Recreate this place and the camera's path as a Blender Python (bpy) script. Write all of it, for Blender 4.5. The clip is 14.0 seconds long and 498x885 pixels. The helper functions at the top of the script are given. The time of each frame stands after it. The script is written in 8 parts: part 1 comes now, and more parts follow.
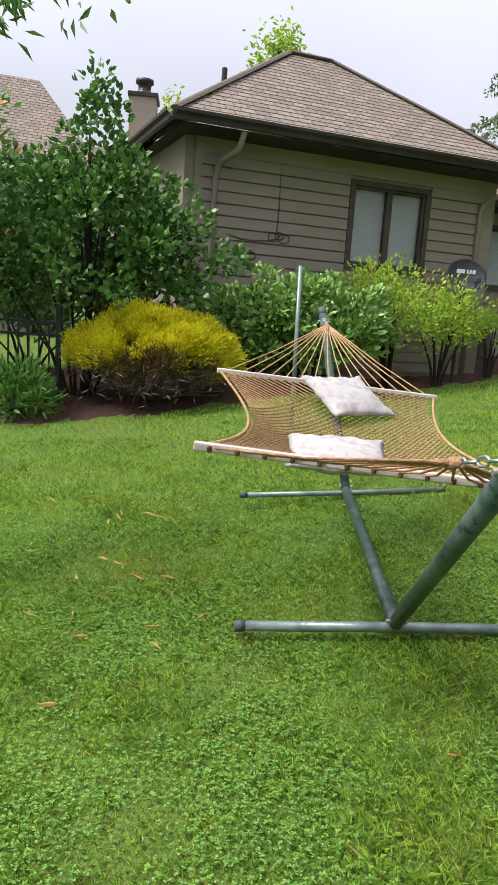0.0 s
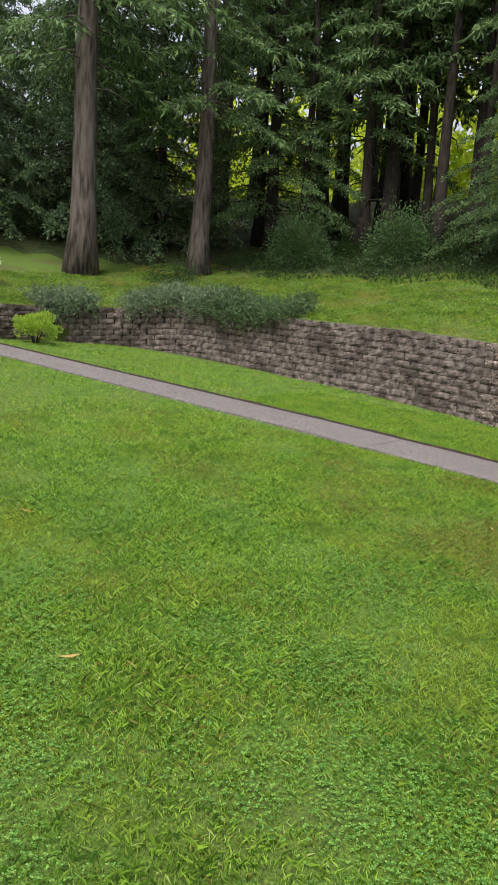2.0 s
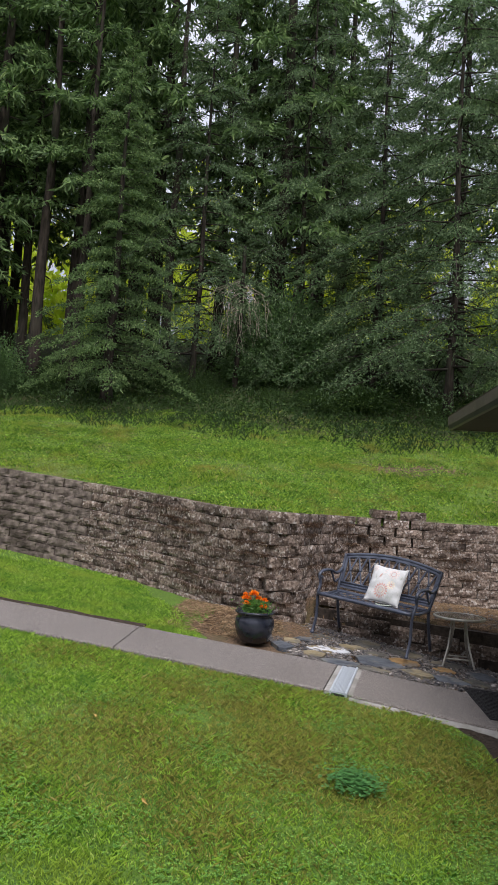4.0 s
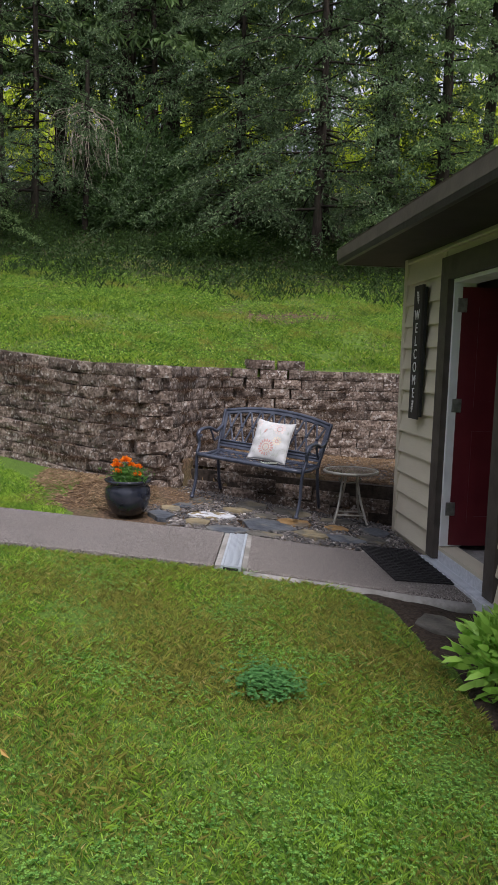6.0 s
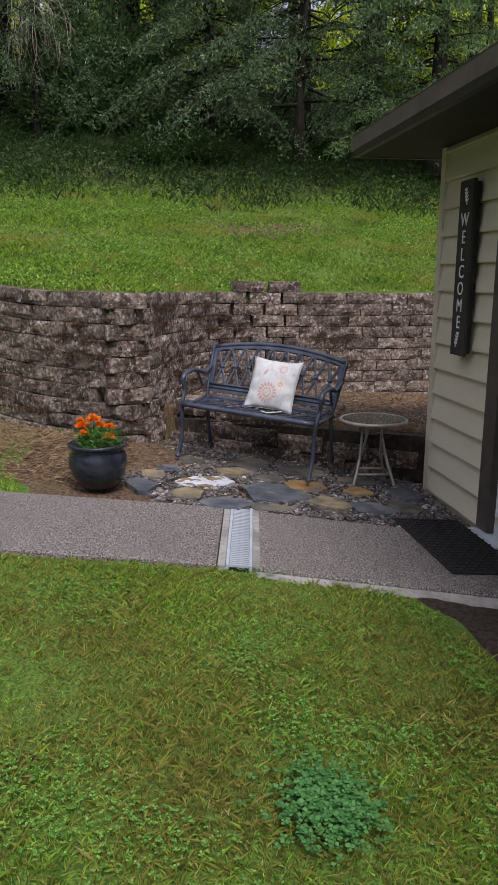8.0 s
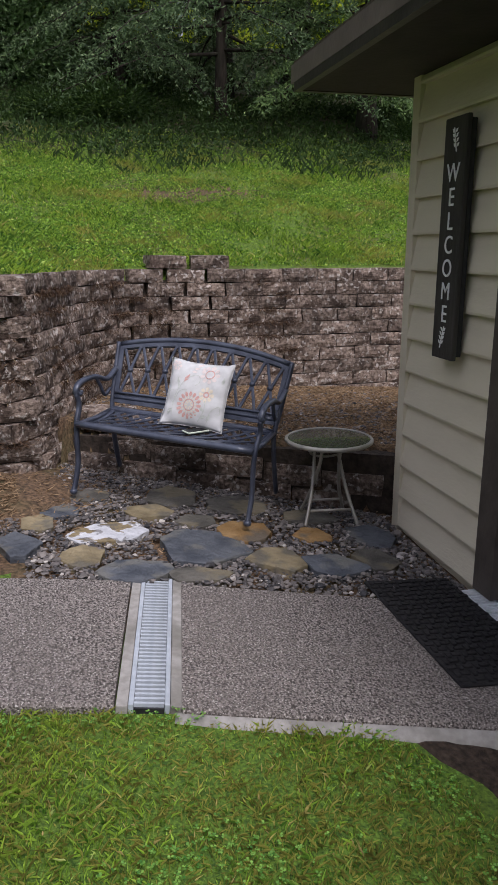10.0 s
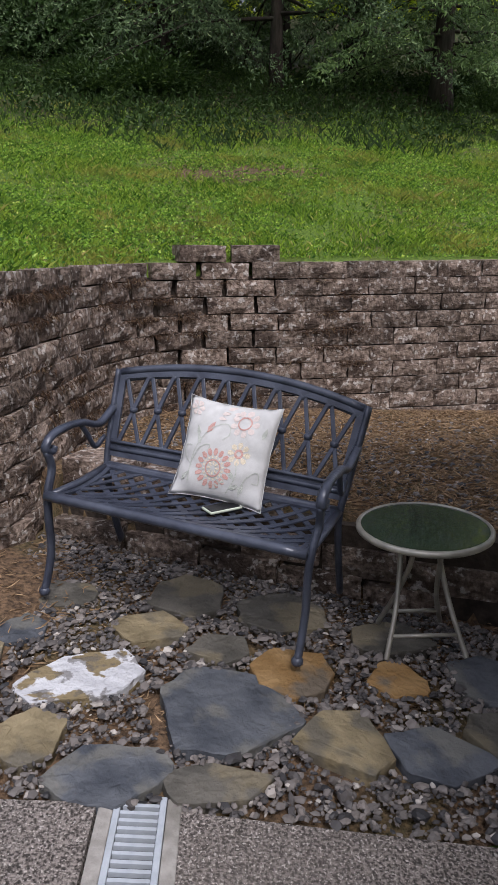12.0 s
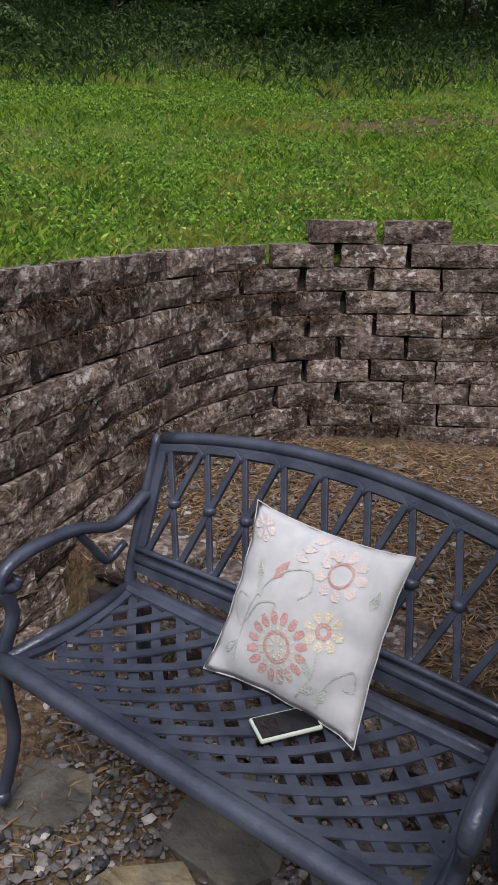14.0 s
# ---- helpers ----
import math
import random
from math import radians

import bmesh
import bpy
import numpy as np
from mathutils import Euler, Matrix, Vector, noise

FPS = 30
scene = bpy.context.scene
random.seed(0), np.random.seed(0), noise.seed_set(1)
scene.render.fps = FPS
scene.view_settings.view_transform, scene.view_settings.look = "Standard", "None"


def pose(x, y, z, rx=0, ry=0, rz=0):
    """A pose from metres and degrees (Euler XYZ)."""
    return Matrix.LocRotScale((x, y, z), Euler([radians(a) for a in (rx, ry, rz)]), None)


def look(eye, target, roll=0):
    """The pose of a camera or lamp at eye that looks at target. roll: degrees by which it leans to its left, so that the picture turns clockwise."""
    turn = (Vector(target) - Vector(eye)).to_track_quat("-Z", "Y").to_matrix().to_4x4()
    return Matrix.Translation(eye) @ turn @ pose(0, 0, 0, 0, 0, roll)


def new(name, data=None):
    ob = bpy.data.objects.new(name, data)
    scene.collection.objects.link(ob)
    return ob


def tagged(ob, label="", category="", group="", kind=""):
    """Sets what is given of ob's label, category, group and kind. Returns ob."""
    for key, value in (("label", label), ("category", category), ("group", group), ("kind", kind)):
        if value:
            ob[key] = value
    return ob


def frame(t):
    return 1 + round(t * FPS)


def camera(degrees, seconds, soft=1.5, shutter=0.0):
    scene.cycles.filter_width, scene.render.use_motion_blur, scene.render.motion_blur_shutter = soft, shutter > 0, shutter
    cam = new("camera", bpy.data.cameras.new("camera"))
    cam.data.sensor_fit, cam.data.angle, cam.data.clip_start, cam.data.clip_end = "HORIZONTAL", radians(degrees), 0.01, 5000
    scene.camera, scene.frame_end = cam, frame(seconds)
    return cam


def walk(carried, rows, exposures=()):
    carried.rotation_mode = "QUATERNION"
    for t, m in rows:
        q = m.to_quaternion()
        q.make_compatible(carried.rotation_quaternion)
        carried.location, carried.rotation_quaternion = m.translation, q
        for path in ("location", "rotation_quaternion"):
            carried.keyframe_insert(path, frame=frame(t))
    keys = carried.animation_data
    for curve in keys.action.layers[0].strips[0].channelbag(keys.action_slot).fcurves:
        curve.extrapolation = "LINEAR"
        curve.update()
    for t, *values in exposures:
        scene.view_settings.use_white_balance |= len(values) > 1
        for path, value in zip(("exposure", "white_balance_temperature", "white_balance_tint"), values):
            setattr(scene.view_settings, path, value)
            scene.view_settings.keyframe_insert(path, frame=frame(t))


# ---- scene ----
cam = camera(37.7, 14.0, soft=1.0)
METRES, EYE, TILT, LEAN, TURN = 9.0, 1.5, 0.0, 0.0, -5.1
ROWS = [
    (0.0, 0.0, 0.0, 0.0, 0.73, -10.35, -3.98),
    (0.5, -0.0006, 0.0247, 0.0007, -8.89, -10.78, -2.63),
    (1.0, 0.0013, 0.0446, 0.0029, -19.42, -10.75, -1.23),
    (1.5, 0.0306, 0.0523, 0.0019, -35.51, -10.48, -2.66),
    (2.0, 0.0671, 0.0558, 0.0079, -49.39, -7.5, -3.69),
    (2.5, 0.0837, 0.0702, 0.0174, -59.72, -2.93, -4.1),
    (3.0, 0.0946, 0.0917, 0.0274, -67.94, 1.36, -4.02),
    (3.5, 0.1122, 0.0965, 0.0287, -73.76, 4.15, -4.23),
    (4.0, 0.146, 0.0911, 0.0312, -80.11, 4.44, -3.62),
    (6.5, 0.3005, 0.132, 0.0244, -92.27, -8.27, -1.33),
    (7.0, 0.3435, 0.1434, 0.0258, -92.57, -9.82, -0.96),
    (7.5, 0.3773, 0.144, 0.0295, -92.75, -11.16, -0.57),
    (8.0, 0.4195, 0.1362, 0.0307, -93.35, -12.69, -0.26),
    (8.5, 0.4544, 0.1317, 0.0306, -95.95, -14.13, -0.02),
    (9.0, 0.4959, 0.1286, 0.035, -98.89, -14.75, 0.22),
    (11.5, 0.705, 0.0968, 0.0351, -98.58, -15.48, 0.03),
    (12.0, 0.7507, 0.0909, 0.0337, -94.82, -15.74, 0.37),
    (12.5, 0.7967, 0.0829, 0.0351, -91.6, -15.57, 0.32),
    (13.0, 0.8352, 0.0734, 0.0378, -88.22, -15.62, -0.21),
    (13.5, 0.8771, 0.0651, 0.0414, -84.81, -16.64, -0.48),
    (14.0, 0.9138, 0.0635, 0.0408, -81.39, -18.51, 0.1),
]
walk(cam, [(t, pose(0, 0, EYE, TILT, LEAN, TURN) @ pose(METRES * x, METRES * y, METRES * z, 90 + pitch, roll, yaw)) for t, x, y, z, yaw, pitch, roll in ROWS],
     [(0.0, 0.95, 6450, 12), (1.5, 0.85, 6400, 12), (2.5, 0.57, 6350, 12), (4.0, 0.5, 6250, 13), (6.5, 0.36, 6200, 16), (9.0, 0.25, 6150, 18), (12.0, 0.26, 6200, 16), (14.0, 0.12, 6200, 15)])

# ---- exposure is set with the walk; world and sun ----
world = bpy.data.worlds.new("overcast_sky")
scene.world = world
world.use_nodes = True
wn = world.node_tree
wn.nodes.clear()
w_out = wn.nodes.new("ShaderNodeOutputWorld")
w_bg = wn.nodes.new("ShaderNodeBackground")
w_sky = wn.nodes.new("ShaderNodeTexSky")
w_sky.sky_type = "NISHITA"
w_sky.sun_disc = False
w_sky.sun_elevation = radians(54)
w_sky.sun_rotation = radians(260)
w_sky.dust_density = 4.0
w_mix = wn.nodes.new("ShaderNodeMix")
w_mix.data_type = "RGBA"
w_coord = wn.nodes.new("ShaderNodeTexCoord")
w_cloud = wn.nodes.new("ShaderNodeTexNoise")
w_cloud.inputs["Scale"].default_value = 2.2
w_cloud.inputs["Detail"].default_value = 5
w_ramp = wn.nodes.new("ShaderNodeValToRGB")
w_ramp.color_ramp.elements[0].position, w_ramp.color_ramp.elements[0].color = 0.3, (6.6, 6.9, 7.9, 1)
w_ramp.color_ramp.elements[1].position, w_ramp.color_ramp.elements[1].color = 0.7, (8.2, 8.4, 9.2, 1)
w_mix.inputs["Factor"].default_value = 0.88
wn.links.new(w_coord.outputs["Generated"], w_cloud.inputs["Vector"])
wn.links.new(w_cloud.outputs["Fac"], w_ramp.inputs["Fac"])
wn.links.new(w_sky.outputs["Color"], w_mix.inputs["A"])
wn.links.new(w_ramp.outputs["Color"], w_mix.inputs["B"])
w_sep = wn.nodes.new("ShaderNodeSeparateXYZ")
w_up = wn.nodes.new("ShaderNodeMapRange")
w_up.inputs["To Min"].default_value, w_up.inputs["To Max"].default_value = 0.37, 1.65
w_mul = wn.nodes.new("ShaderNodeVectorMath")
w_mul.operation = "SCALE"
wn.links.new(w_coord.outputs["Generated"], w_sep.inputs["Vector"])
wn.links.new(w_sep.outputs["Z"], w_up.inputs["Value"])
wn.links.new(w_mix.outputs["Result"], w_mul.inputs[0])
wn.links.new(w_up.outputs["Result"], w_mul.inputs["Scale"])
wn.links.new(w_mul.outputs["Vector"], w_bg.inputs["Color"])
w_bg.inputs["Strength"].default_value = 0.085
wn.links.new(w_bg.outputs["Background"], w_out.inputs["Surface"])

sun = new("sun", bpy.data.lights.new("sun", "SUN"))
sun.data.energy = 2.6
sun.data.angle = radians(22)
sun.data.color = (1.0, 0.97, 0.92)
sun.matrix_world = look((-14, -2.5, 21), (0, 0, 0))


# ---- materials ----
def mat(name, c1, c2, scale=8.0, rough=0.8, bump=0.2, bump_scale=60.0, c3=None, scale3=1.5, amount3=0.5, metal=0.0,
        spec=0.3, stretch=(1, 1, 1), jitter=0.0, coat=0.0, sharp=0.07, ramp=(0.35, 0.65), c4=None, scale4=60.0, at4=0.62, amount4=0.6):
    """Two-tone grain, a broader stain colour, fine relief and a per-object tone."""
    m = bpy.data.materials.new(name)
    m.use_nodes = True
    nt = m.node_tree
    b = nt.nodes["Principled BSDF"]
    co = nt.nodes.new("ShaderNodeTexCoord")
    mp = nt.nodes.new("ShaderNodeMapping")
    mp.inputs["Scale"].default_value = stretch
    nt.links.new(co.outputs["Object"], mp.inputs["Vector"])
    src = mp.outputs["Vector"]
    info = nt.nodes.new("ShaderNodeObjectInfo")
    if jitter:
        off = nt.nodes.new("ShaderNodeVectorMath")
        off.operation = "MULTIPLY_ADD"
        cmb = nt.nodes.new("ShaderNodeCombineXYZ")
        for k in "XYZ":
            nt.links.new(info.outputs["Random"], cmb.inputs[k])
        off.inputs[1].default_value = (37, 53, 71)
        nt.links.new(cmb.outputs[0], off.inputs[0])
        nt.links.new(src, off.inputs[2])
        src = off.outputs[0]
    n1 = nt.nodes.new("ShaderNodeTexNoise")
    n1.inputs["Scale"].default_value, n1.inputs["Detail"].default_value = scale, 6
    nt.links.new(src, n1.inputs["Vector"])
    r1 = nt.nodes.new("ShaderNodeValToRGB")
    r1.color_ramp.elements[0].position, r1.color_ramp.elements[0].color = ramp[0], (*c1, 1)
    r1.color_ramp.elements[1].position, r1.color_ramp.elements[1].color = ramp[1], (*c2, 1)
    nt.links.new(n1.outputs["Fac"], r1.inputs["Fac"])
    col = r1.outputs["Color"]
    for cx, sx, ax, at, sh in ((c3, scale3, amount3, 0.55, sharp), (c4, scale4, amount4, at4, 0.03)):
        if not cx:
            continue
        n3 = nt.nodes.new("ShaderNodeTexNoise")
        n3.inputs["Scale"].default_value, n3.inputs["Detail"].default_value = sx, 5
        nt.links.new(src, n3.inputs["Vector"])
        mr = nt.nodes.new("ShaderNodeMapRange")
        mr.inputs["From Min"].default_value, mr.inputs["From Max"].default_value = at - sh, at + sh
        mr.inputs["To Max"].default_value = ax
        nt.links.new(n3.outputs["Fac"], mr.inputs["Value"])
        mx = nt.nodes.new("ShaderNodeMix")
        mx.data_type = "RGBA"
        nt.links.new(mr.outputs["Result"], mx.inputs["Factor"])
        nt.links.new(col, mx.inputs["A"])
        mx.inputs["B"].default_value = (*cx, 1)
        col = mx.outputs["Result"]
    if jitter:
        hs = nt.nodes.new("ShaderNodeHueSaturation")
        mr2 = nt.nodes.new("ShaderNodeMapRange")
        mr2.inputs["To Min"].default_value, mr2.inputs["To Max"].default_value = 1 - jitter, 1 + jitter
        nt.links.new(info.outputs["Random"], mr2.inputs["Value"])
        nt.links.new(mr2.outputs["Result"], hs.inputs["Value"])
        nt.links.new(col, hs.inputs["Color"])
        col = hs.outputs["Color"]
    nt.links.new(col, b.inputs["Base Color"])
    b.inputs["Roughness"].default_value = rough
    b.inputs["Metallic"].default_value = metal
    b.inputs["Specular IOR Level"].default_value = spec
    b.inputs["Coat Weight"].default_value = coat
    if bump:
        nb = nt.nodes.new("ShaderNodeTexNoise")
        nb.inputs["Scale"].default_value, nb.inputs["Detail"].default_value = bump_scale, 5
        nt.links.new(src, nb.inputs["Vector"])
        bp = nt.nodes.new("ShaderNodeBump")
        bp.inputs["Strength"].default_value, bp.inputs["Distance"].default_value = bump, 0.02
        nt.links.new(nb.outputs["Fac"], bp.inputs["Height"])
        nt.links.new(bp.outputs["Normal"], b.inputs["Normal"])
    return m


def leaf_mat(name, c1, c2, c3=None, translucent=0.3, rough=0.5, patch=0.0, patch_scale=0.6, patch_col=(0.2, 0.2, 0.05), amount=0.5, patch2=None, amount2=0.5):
    """Leaves and blades: every island has its own tone, partly see-through; wide patches of another colour."""
    m = bpy.data.materials.new(name)
    m.use_nodes = True
    nt = m.node_tree
    b = nt.nodes["Principled BSDF"]
    geo = nt.nodes.new("ShaderNodeNewGeometry")
    r1 = nt.nodes.new("ShaderNodeValToRGB")
    r1.color_ramp.elements[0].color, r1.color_ramp.elements[1].color = (*c1, 1), (*c2, 1)
    if c3:
        e = r1.color_ramp.elements.new(0.93)
        e.color = (*c2, 1)
        r1.color_ramp.elements[2].color = (*c3, 1)
    nt.links.new(geo.outputs["Random Per Island"], r1.inputs["Fac"])
    col = r1.outputs["Color"]
    wide = [(patch_scale, patch_col, amount)] if patch else []
    if patch2:
        wide.append((patch_scale * 1.7, patch2, amount2))
    for scale_w, col_w, amount in wide:
        co = nt.nodes.new("ShaderNodeTexCoord")
        n3 = nt.nodes.new("ShaderNodeTexNoise")
        n3.inputs["Scale"].default_value, n3.inputs["Detail"].default_value = scale_w, 4
        nt.links.new(co.outputs["Object"], n3.inputs["Vector"])
        mr = nt.nodes.new("ShaderNodeMapRange")
        mr.inputs["From Min"].default_value, mr.inputs["From Max"].default_value = 0.5, 0.68
        mr.inputs["To Max"].default_value = amount
        nt.links.new(n3.outputs["Fac"], mr.inputs["Value"])
        mx = nt.nodes.new("ShaderNodeMix")
        mx.data_type = "RGBA"
        nt.links.new(mr.outputs["Result"], mx.inputs["Factor"])
        nt.links.new(col, mx.inputs["A"])
        mx.inputs["B"].default_value = (*col_w, 1)
        col = mx.outputs["Result"]
    nt.links.new(col, b.inputs["Base Color"])
    b.inputs["Roughness"].default_value = rough
    b.inputs["Specular IOR Level"].default_value = 0.3
    tr = nt.nodes.new("ShaderNodeBsdfTranslucent")
    nt.links.new(col, tr.inputs["Color"])
    ms = nt.nodes.new("ShaderNodeMixShader")
    ms.inputs["Fac"].default_value = translucent
    out = nt.nodes["Material Output"]
    nt.links.new(b.outputs["BSDF"], ms.inputs[1])
    nt.links.new(tr.outputs["BSDF"], ms.inputs[2])
    nt.links.new(ms.outputs["Shader"], out.inputs["Surface"])
    return m


def glass_mat(name, tint):
    m = bpy.data.materials.new(name)
    m.use_nodes = True
    b = m.node_tree.nodes["Principled BSDF"]
    b.inputs["Base Color"].default_value = (*tint, 1)
    b.inputs["Transmission Weight"].default_value = 1.0
    b.inputs["Roughness"].default_value = 0.02
    b.inputs["IOR"].default_value = 1.45
    return m


M_LAWN = mat("lawn_soil", (0.045, 0.095, 0.013), (0.15, 0.25, 0.03), 70, 0.95, 1.0, 120, (0.12, 0.135, 0.03), 0.9, 0.35)
M_BANK = mat("bank_soil", (0.045, 0.09, 0.012), (0.14, 0.21, 0.026), 40, 0.95, 1.0, 90, (0.11, 0.09, 0.036), 1.1, 0.6)
M_BLADE = leaf_mat("grass_blade", (0.045, 0.135, 0.012), (0.45, 0.66, 0.085), (0.58, 0.64, 0.23), 0.38, 0.45, 1, 1.6, (0.44, 0.47, 0.075), 0.45, (0.075, 0.23, 0.035), 0.45)
M_BLADE_DRY = leaf_mat("dry_grass_blade", (0.12, 0.125, 0.025), (0.4, 0.39, 0.085), (0.54, 0.42, 0.18), 0.3, 0.6)
M_CLUMP = leaf_mat("bluish_clover_leaf", (0.04, 0.13, 0.03), (0.11, 0.27, 0.075), None, 0.25, 0.5)
M_BLADE_UP = leaf_mat("rough_grass_blade", (0.035, 0.11, 0.01), (0.36, 0.52, 0.055), (0.58, 0.47, 0.2), 0.42, 0.6, 1, 0.9, (0.45, 0.36, 0.1), 0.7, (0.045, 0.14, 0.02), 0.55)
M_CLOVER = leaf_mat("clover_leaf", (0.05, 0.17, 0.025), (0.25, 0.45, 0.085), None, 0.33, 0.45)
M_WEED = leaf_mat("weed_leaf", (0.04, 0.12, 0.018), (0.34, 0.55, 0.07), (0.66, 0.73, 0.16), 0.42, 0.5)
M_BARK = mat("bark", (0.016, 0.012, 0.009), (0.05, 0.038, 0.03), 14, 0.95, 1.0, 22, (0.04, 0.045, 0.028), 2.0, 0.5, stretch=(1, 1, 0.2))
M_BARK_OLD = mat("furrowed_bark", (0.035, 0.027, 0.022), (0.15, 0.12, 0.1), 10, 0.95, 1.0, 16, (0.19, 0.16, 0.14), 3, 0.4, stretch=(1, 1, 0.16))
M_FIR = leaf_mat("fir_needles", (0.055, 0.1, 0.038), (0.22, 0.33, 0.12), (0.42, 0.53, 0.22), 0.4, 0.6)
M_FIR2 = leaf_mat("spruce_needles", (0.045, 0.08, 0.038), (0.19, 0.28, 0.13), (0.46, 0.56, 0.3), 0.4, 0.6)
M_SHRUB = leaf_mat("shrub_leaf", (0.035, 0.1, 0.02), (0.125, 0.26, 0.055), (0.24, 0.4, 0.11), 0.25, 0.35)
M_RHODO = leaf_mat("rhododendron_leaf", (0.1, 0.21, 0.045), (0.3, 0.47, 0.12), (0.5, 0.64, 0.25), 0.2, 0.35)
M_YELLOW = leaf_mat("golden_cypress_tip", (0.45, 0.44, 0.015), (0.82, 0.76, 0.03), (0.25, 0.36, 0.03), 0.35, 0.6)
M_BROWNTWIG = leaf_mat("dry_twig", (0.09, 0.05, 0.03), (0.25, 0.15, 0.08), (0.35, 0.24, 0.08), 0.1, 0.9)
M_LIME = leaf_mat("lime_leaf", (0.2, 0.36, 0.04), (0.48, 0.62, 0.08), (0.65, 0.58, 0.06), 0.4, 0.5)
# Very bright yellow-green: the sunlit glow is part of this leaf colour.
M_FARLEAF = leaf_mat("sun_tinted_far_leaf", (0.4, 0.52, 0.03), (0.72, 0.78, 0.09), None, 0.6, 0.6)
# Leaf green darkened to hold the shade under the firs.
M_UNDER = leaf_mat("shaded_undergrowth_leaf", (0.018, 0.042, 0.009), (0.06, 0.11, 0.025), (0.16, 0.23, 0.05), 0.3, 0.6)
M_GREYLEAF = leaf_mat("juniper_leaf", (0.09, 0.14, 0.075), (0.22, 0.28, 0.15), (0.3, 0.36, 0.2), 0.2, 0.6)
M_CONCRETE = mat("exposed_aggregate", (0.055, 0.047, 0.042), (0.31, 0.27, 0.245), 105, 0.85, 1.0, 105, (0.15, 0.13, 0.115), 1.6, 0.35, ramp=(0.4, 0.6), c4=(0.56, 0.51, 0.47), scale4=125.0, at4=0.61, amount4=0.8)
M_CURB = mat("plain_concrete", (0.25, 0.235, 0.215), (0.34, 0.32, 0.295), 25, 0.9, 0.3, 80, (0.12, 0.11, 0.09), 3, 0.6)
M_BLOCK = mat("wall_block", (0.08, 0.056, 0.043), (0.3, 0.232, 0.188), 34, 0.92, 1.0, 75, (0.036, 0.022, 0.016), 6.0, 0.72, jitter=0.3, sharp=0.05, c4=(0.54, 0.5, 0.46), scale4=26.0, at4=0.6, amount4=0.6)
M_CORE = mat("wall_core", (0.025, 0.02, 0.016), (0.06, 0.045, 0.035), 20, 1.0, 0.6, 40)
M_SIDING = mat("olive_siding", (0.56, 0.505, 0.385), (0.62, 0.56, 0.43), 6, 0.6, 0.12, 60, (0.51, 0.455, 0.35), 2, 0.35, stretch=(0.3, 1, 1))
M_SIDING2 = mat("taupe_siding", (0.25, 0.213, 0.173), (0.3, 0.257, 0.21), 5, 0.65, 0.12, 50, (0.21, 0.18, 0.147), 1.2, 0.4, stretch=(0.3, 1, 1))
M_TRIM = mat("dark_brown_trim", (0.06, 0.05, 0.043), (0.09, 0.075, 0.064), 8, 0.55, 0.1, 40)
M_FASCIA = mat("fascia_paint", (0.03, 0.025, 0.023), (0.045, 0.038, 0.034), 6, 0.4, 0.1, 30, (0.022, 0.018, 0.017), 2, 0.4)
M_EAVE = mat("eave_paint", (0.12, 0.098, 0.084), (0.16, 0.132, 0.112), 6, 0.45, 0.1, 30, (0.09, 0.072, 0.06), 2, 0.4)
M_SOFFIT = mat("soffit_paint", (0.03, 0.026, 0.023), (0.045, 0.038, 0.034), 5, 0.7, 0.1, 30)
M_DOOR = mat("oxblood_door", (0.095, 0.013, 0.018), (0.13, 0.019, 0.025), 4, 0.35, 0.05, 30)
M_WHITE = mat("white_paint", (0.7, 0.7, 0.69), (0.8, 0.8, 0.79), 5, 0.5, 0.05, 40)
M_METAL = mat("brushed_aluminium", (0.55, 0.57, 0.6), (0.7, 0.72, 0.75), 30, 0.4, 0.08, 80, metal=0.3)
M_GRATE = mat("grey_plastic_grate", (0.34, 0.37, 0.41), (0.42, 0.45, 0.49), 30, 0.5, 0.1, 80, (0.28, 0.3, 0.32), 6, 0.4)
M_HINGE = mat("worn_steel", (0.25, 0.24, 0.22), (0.4, 0.38, 0.35), 30, 0.4, 0.1, 80, metal=0.9)
M_RUBBER = mat("black_rubber", (0.012, 0.011, 0.012), (0.03, 0.028, 0.028), 40, 0.75, 0.3, 90)
M_BENCH = mat("blue_black_cast_metal", (0.034, 0.039, 0.058), (0.058, 0.067, 0.096), 12, 0.34, 0.15, 60, (0.085, 0.095, 0.125), 3, 0.4, metal=0.15, spec=0.5)
M_TABLE_METAL = mat("champagne_tube", (0.3, 0.285, 0.25), (0.4, 0.38, 0.33), 20, 0.45, 0.1, 60, metal=0.5)
M_TABLE_GLASS = mat("green_ripple_glass", (0.016, 0.026, 0.02), (0.03, 0.045, 0.035), 14, 0.08, 0.15, 45, spec=0.7, coat=0.5)
M_POT = mat("glazed_navy_pot", (0.012, 0.014, 0.022), (0.03, 0.033, 0.045), 7, 0.16, 0.08, 12, (0.05, 0.05, 0.06), 2, 0.4, spec=0.6)
M_SOIL = mat("dark_soil", (0.02, 0.014, 0.01), (0.06, 0.042, 0.03), 40, 1.0, 1.0, 60)
M_MULCH = mat("bark_mulch", (0.022, 0.013, 0.01), (0.11, 0.05, 0.034), 35, 1.0, 1.0, 45, (0.03, 0.018, 0.014), 1.5, 0.5)
M_STRAW = mat("dry_needle_litter", (0.05, 0.032, 0.02), (0.19, 0.12, 0.07), 40, 1.0, 1.0, 60, (0.07, 0.07, 0.025), 2.2, 0.4)
M_MARIGOLD = leaf_mat("marigold_petal", (0.75, 0.17, 0.006), (0.95, 0.32, 0.012), None, 0.3, 0.6)
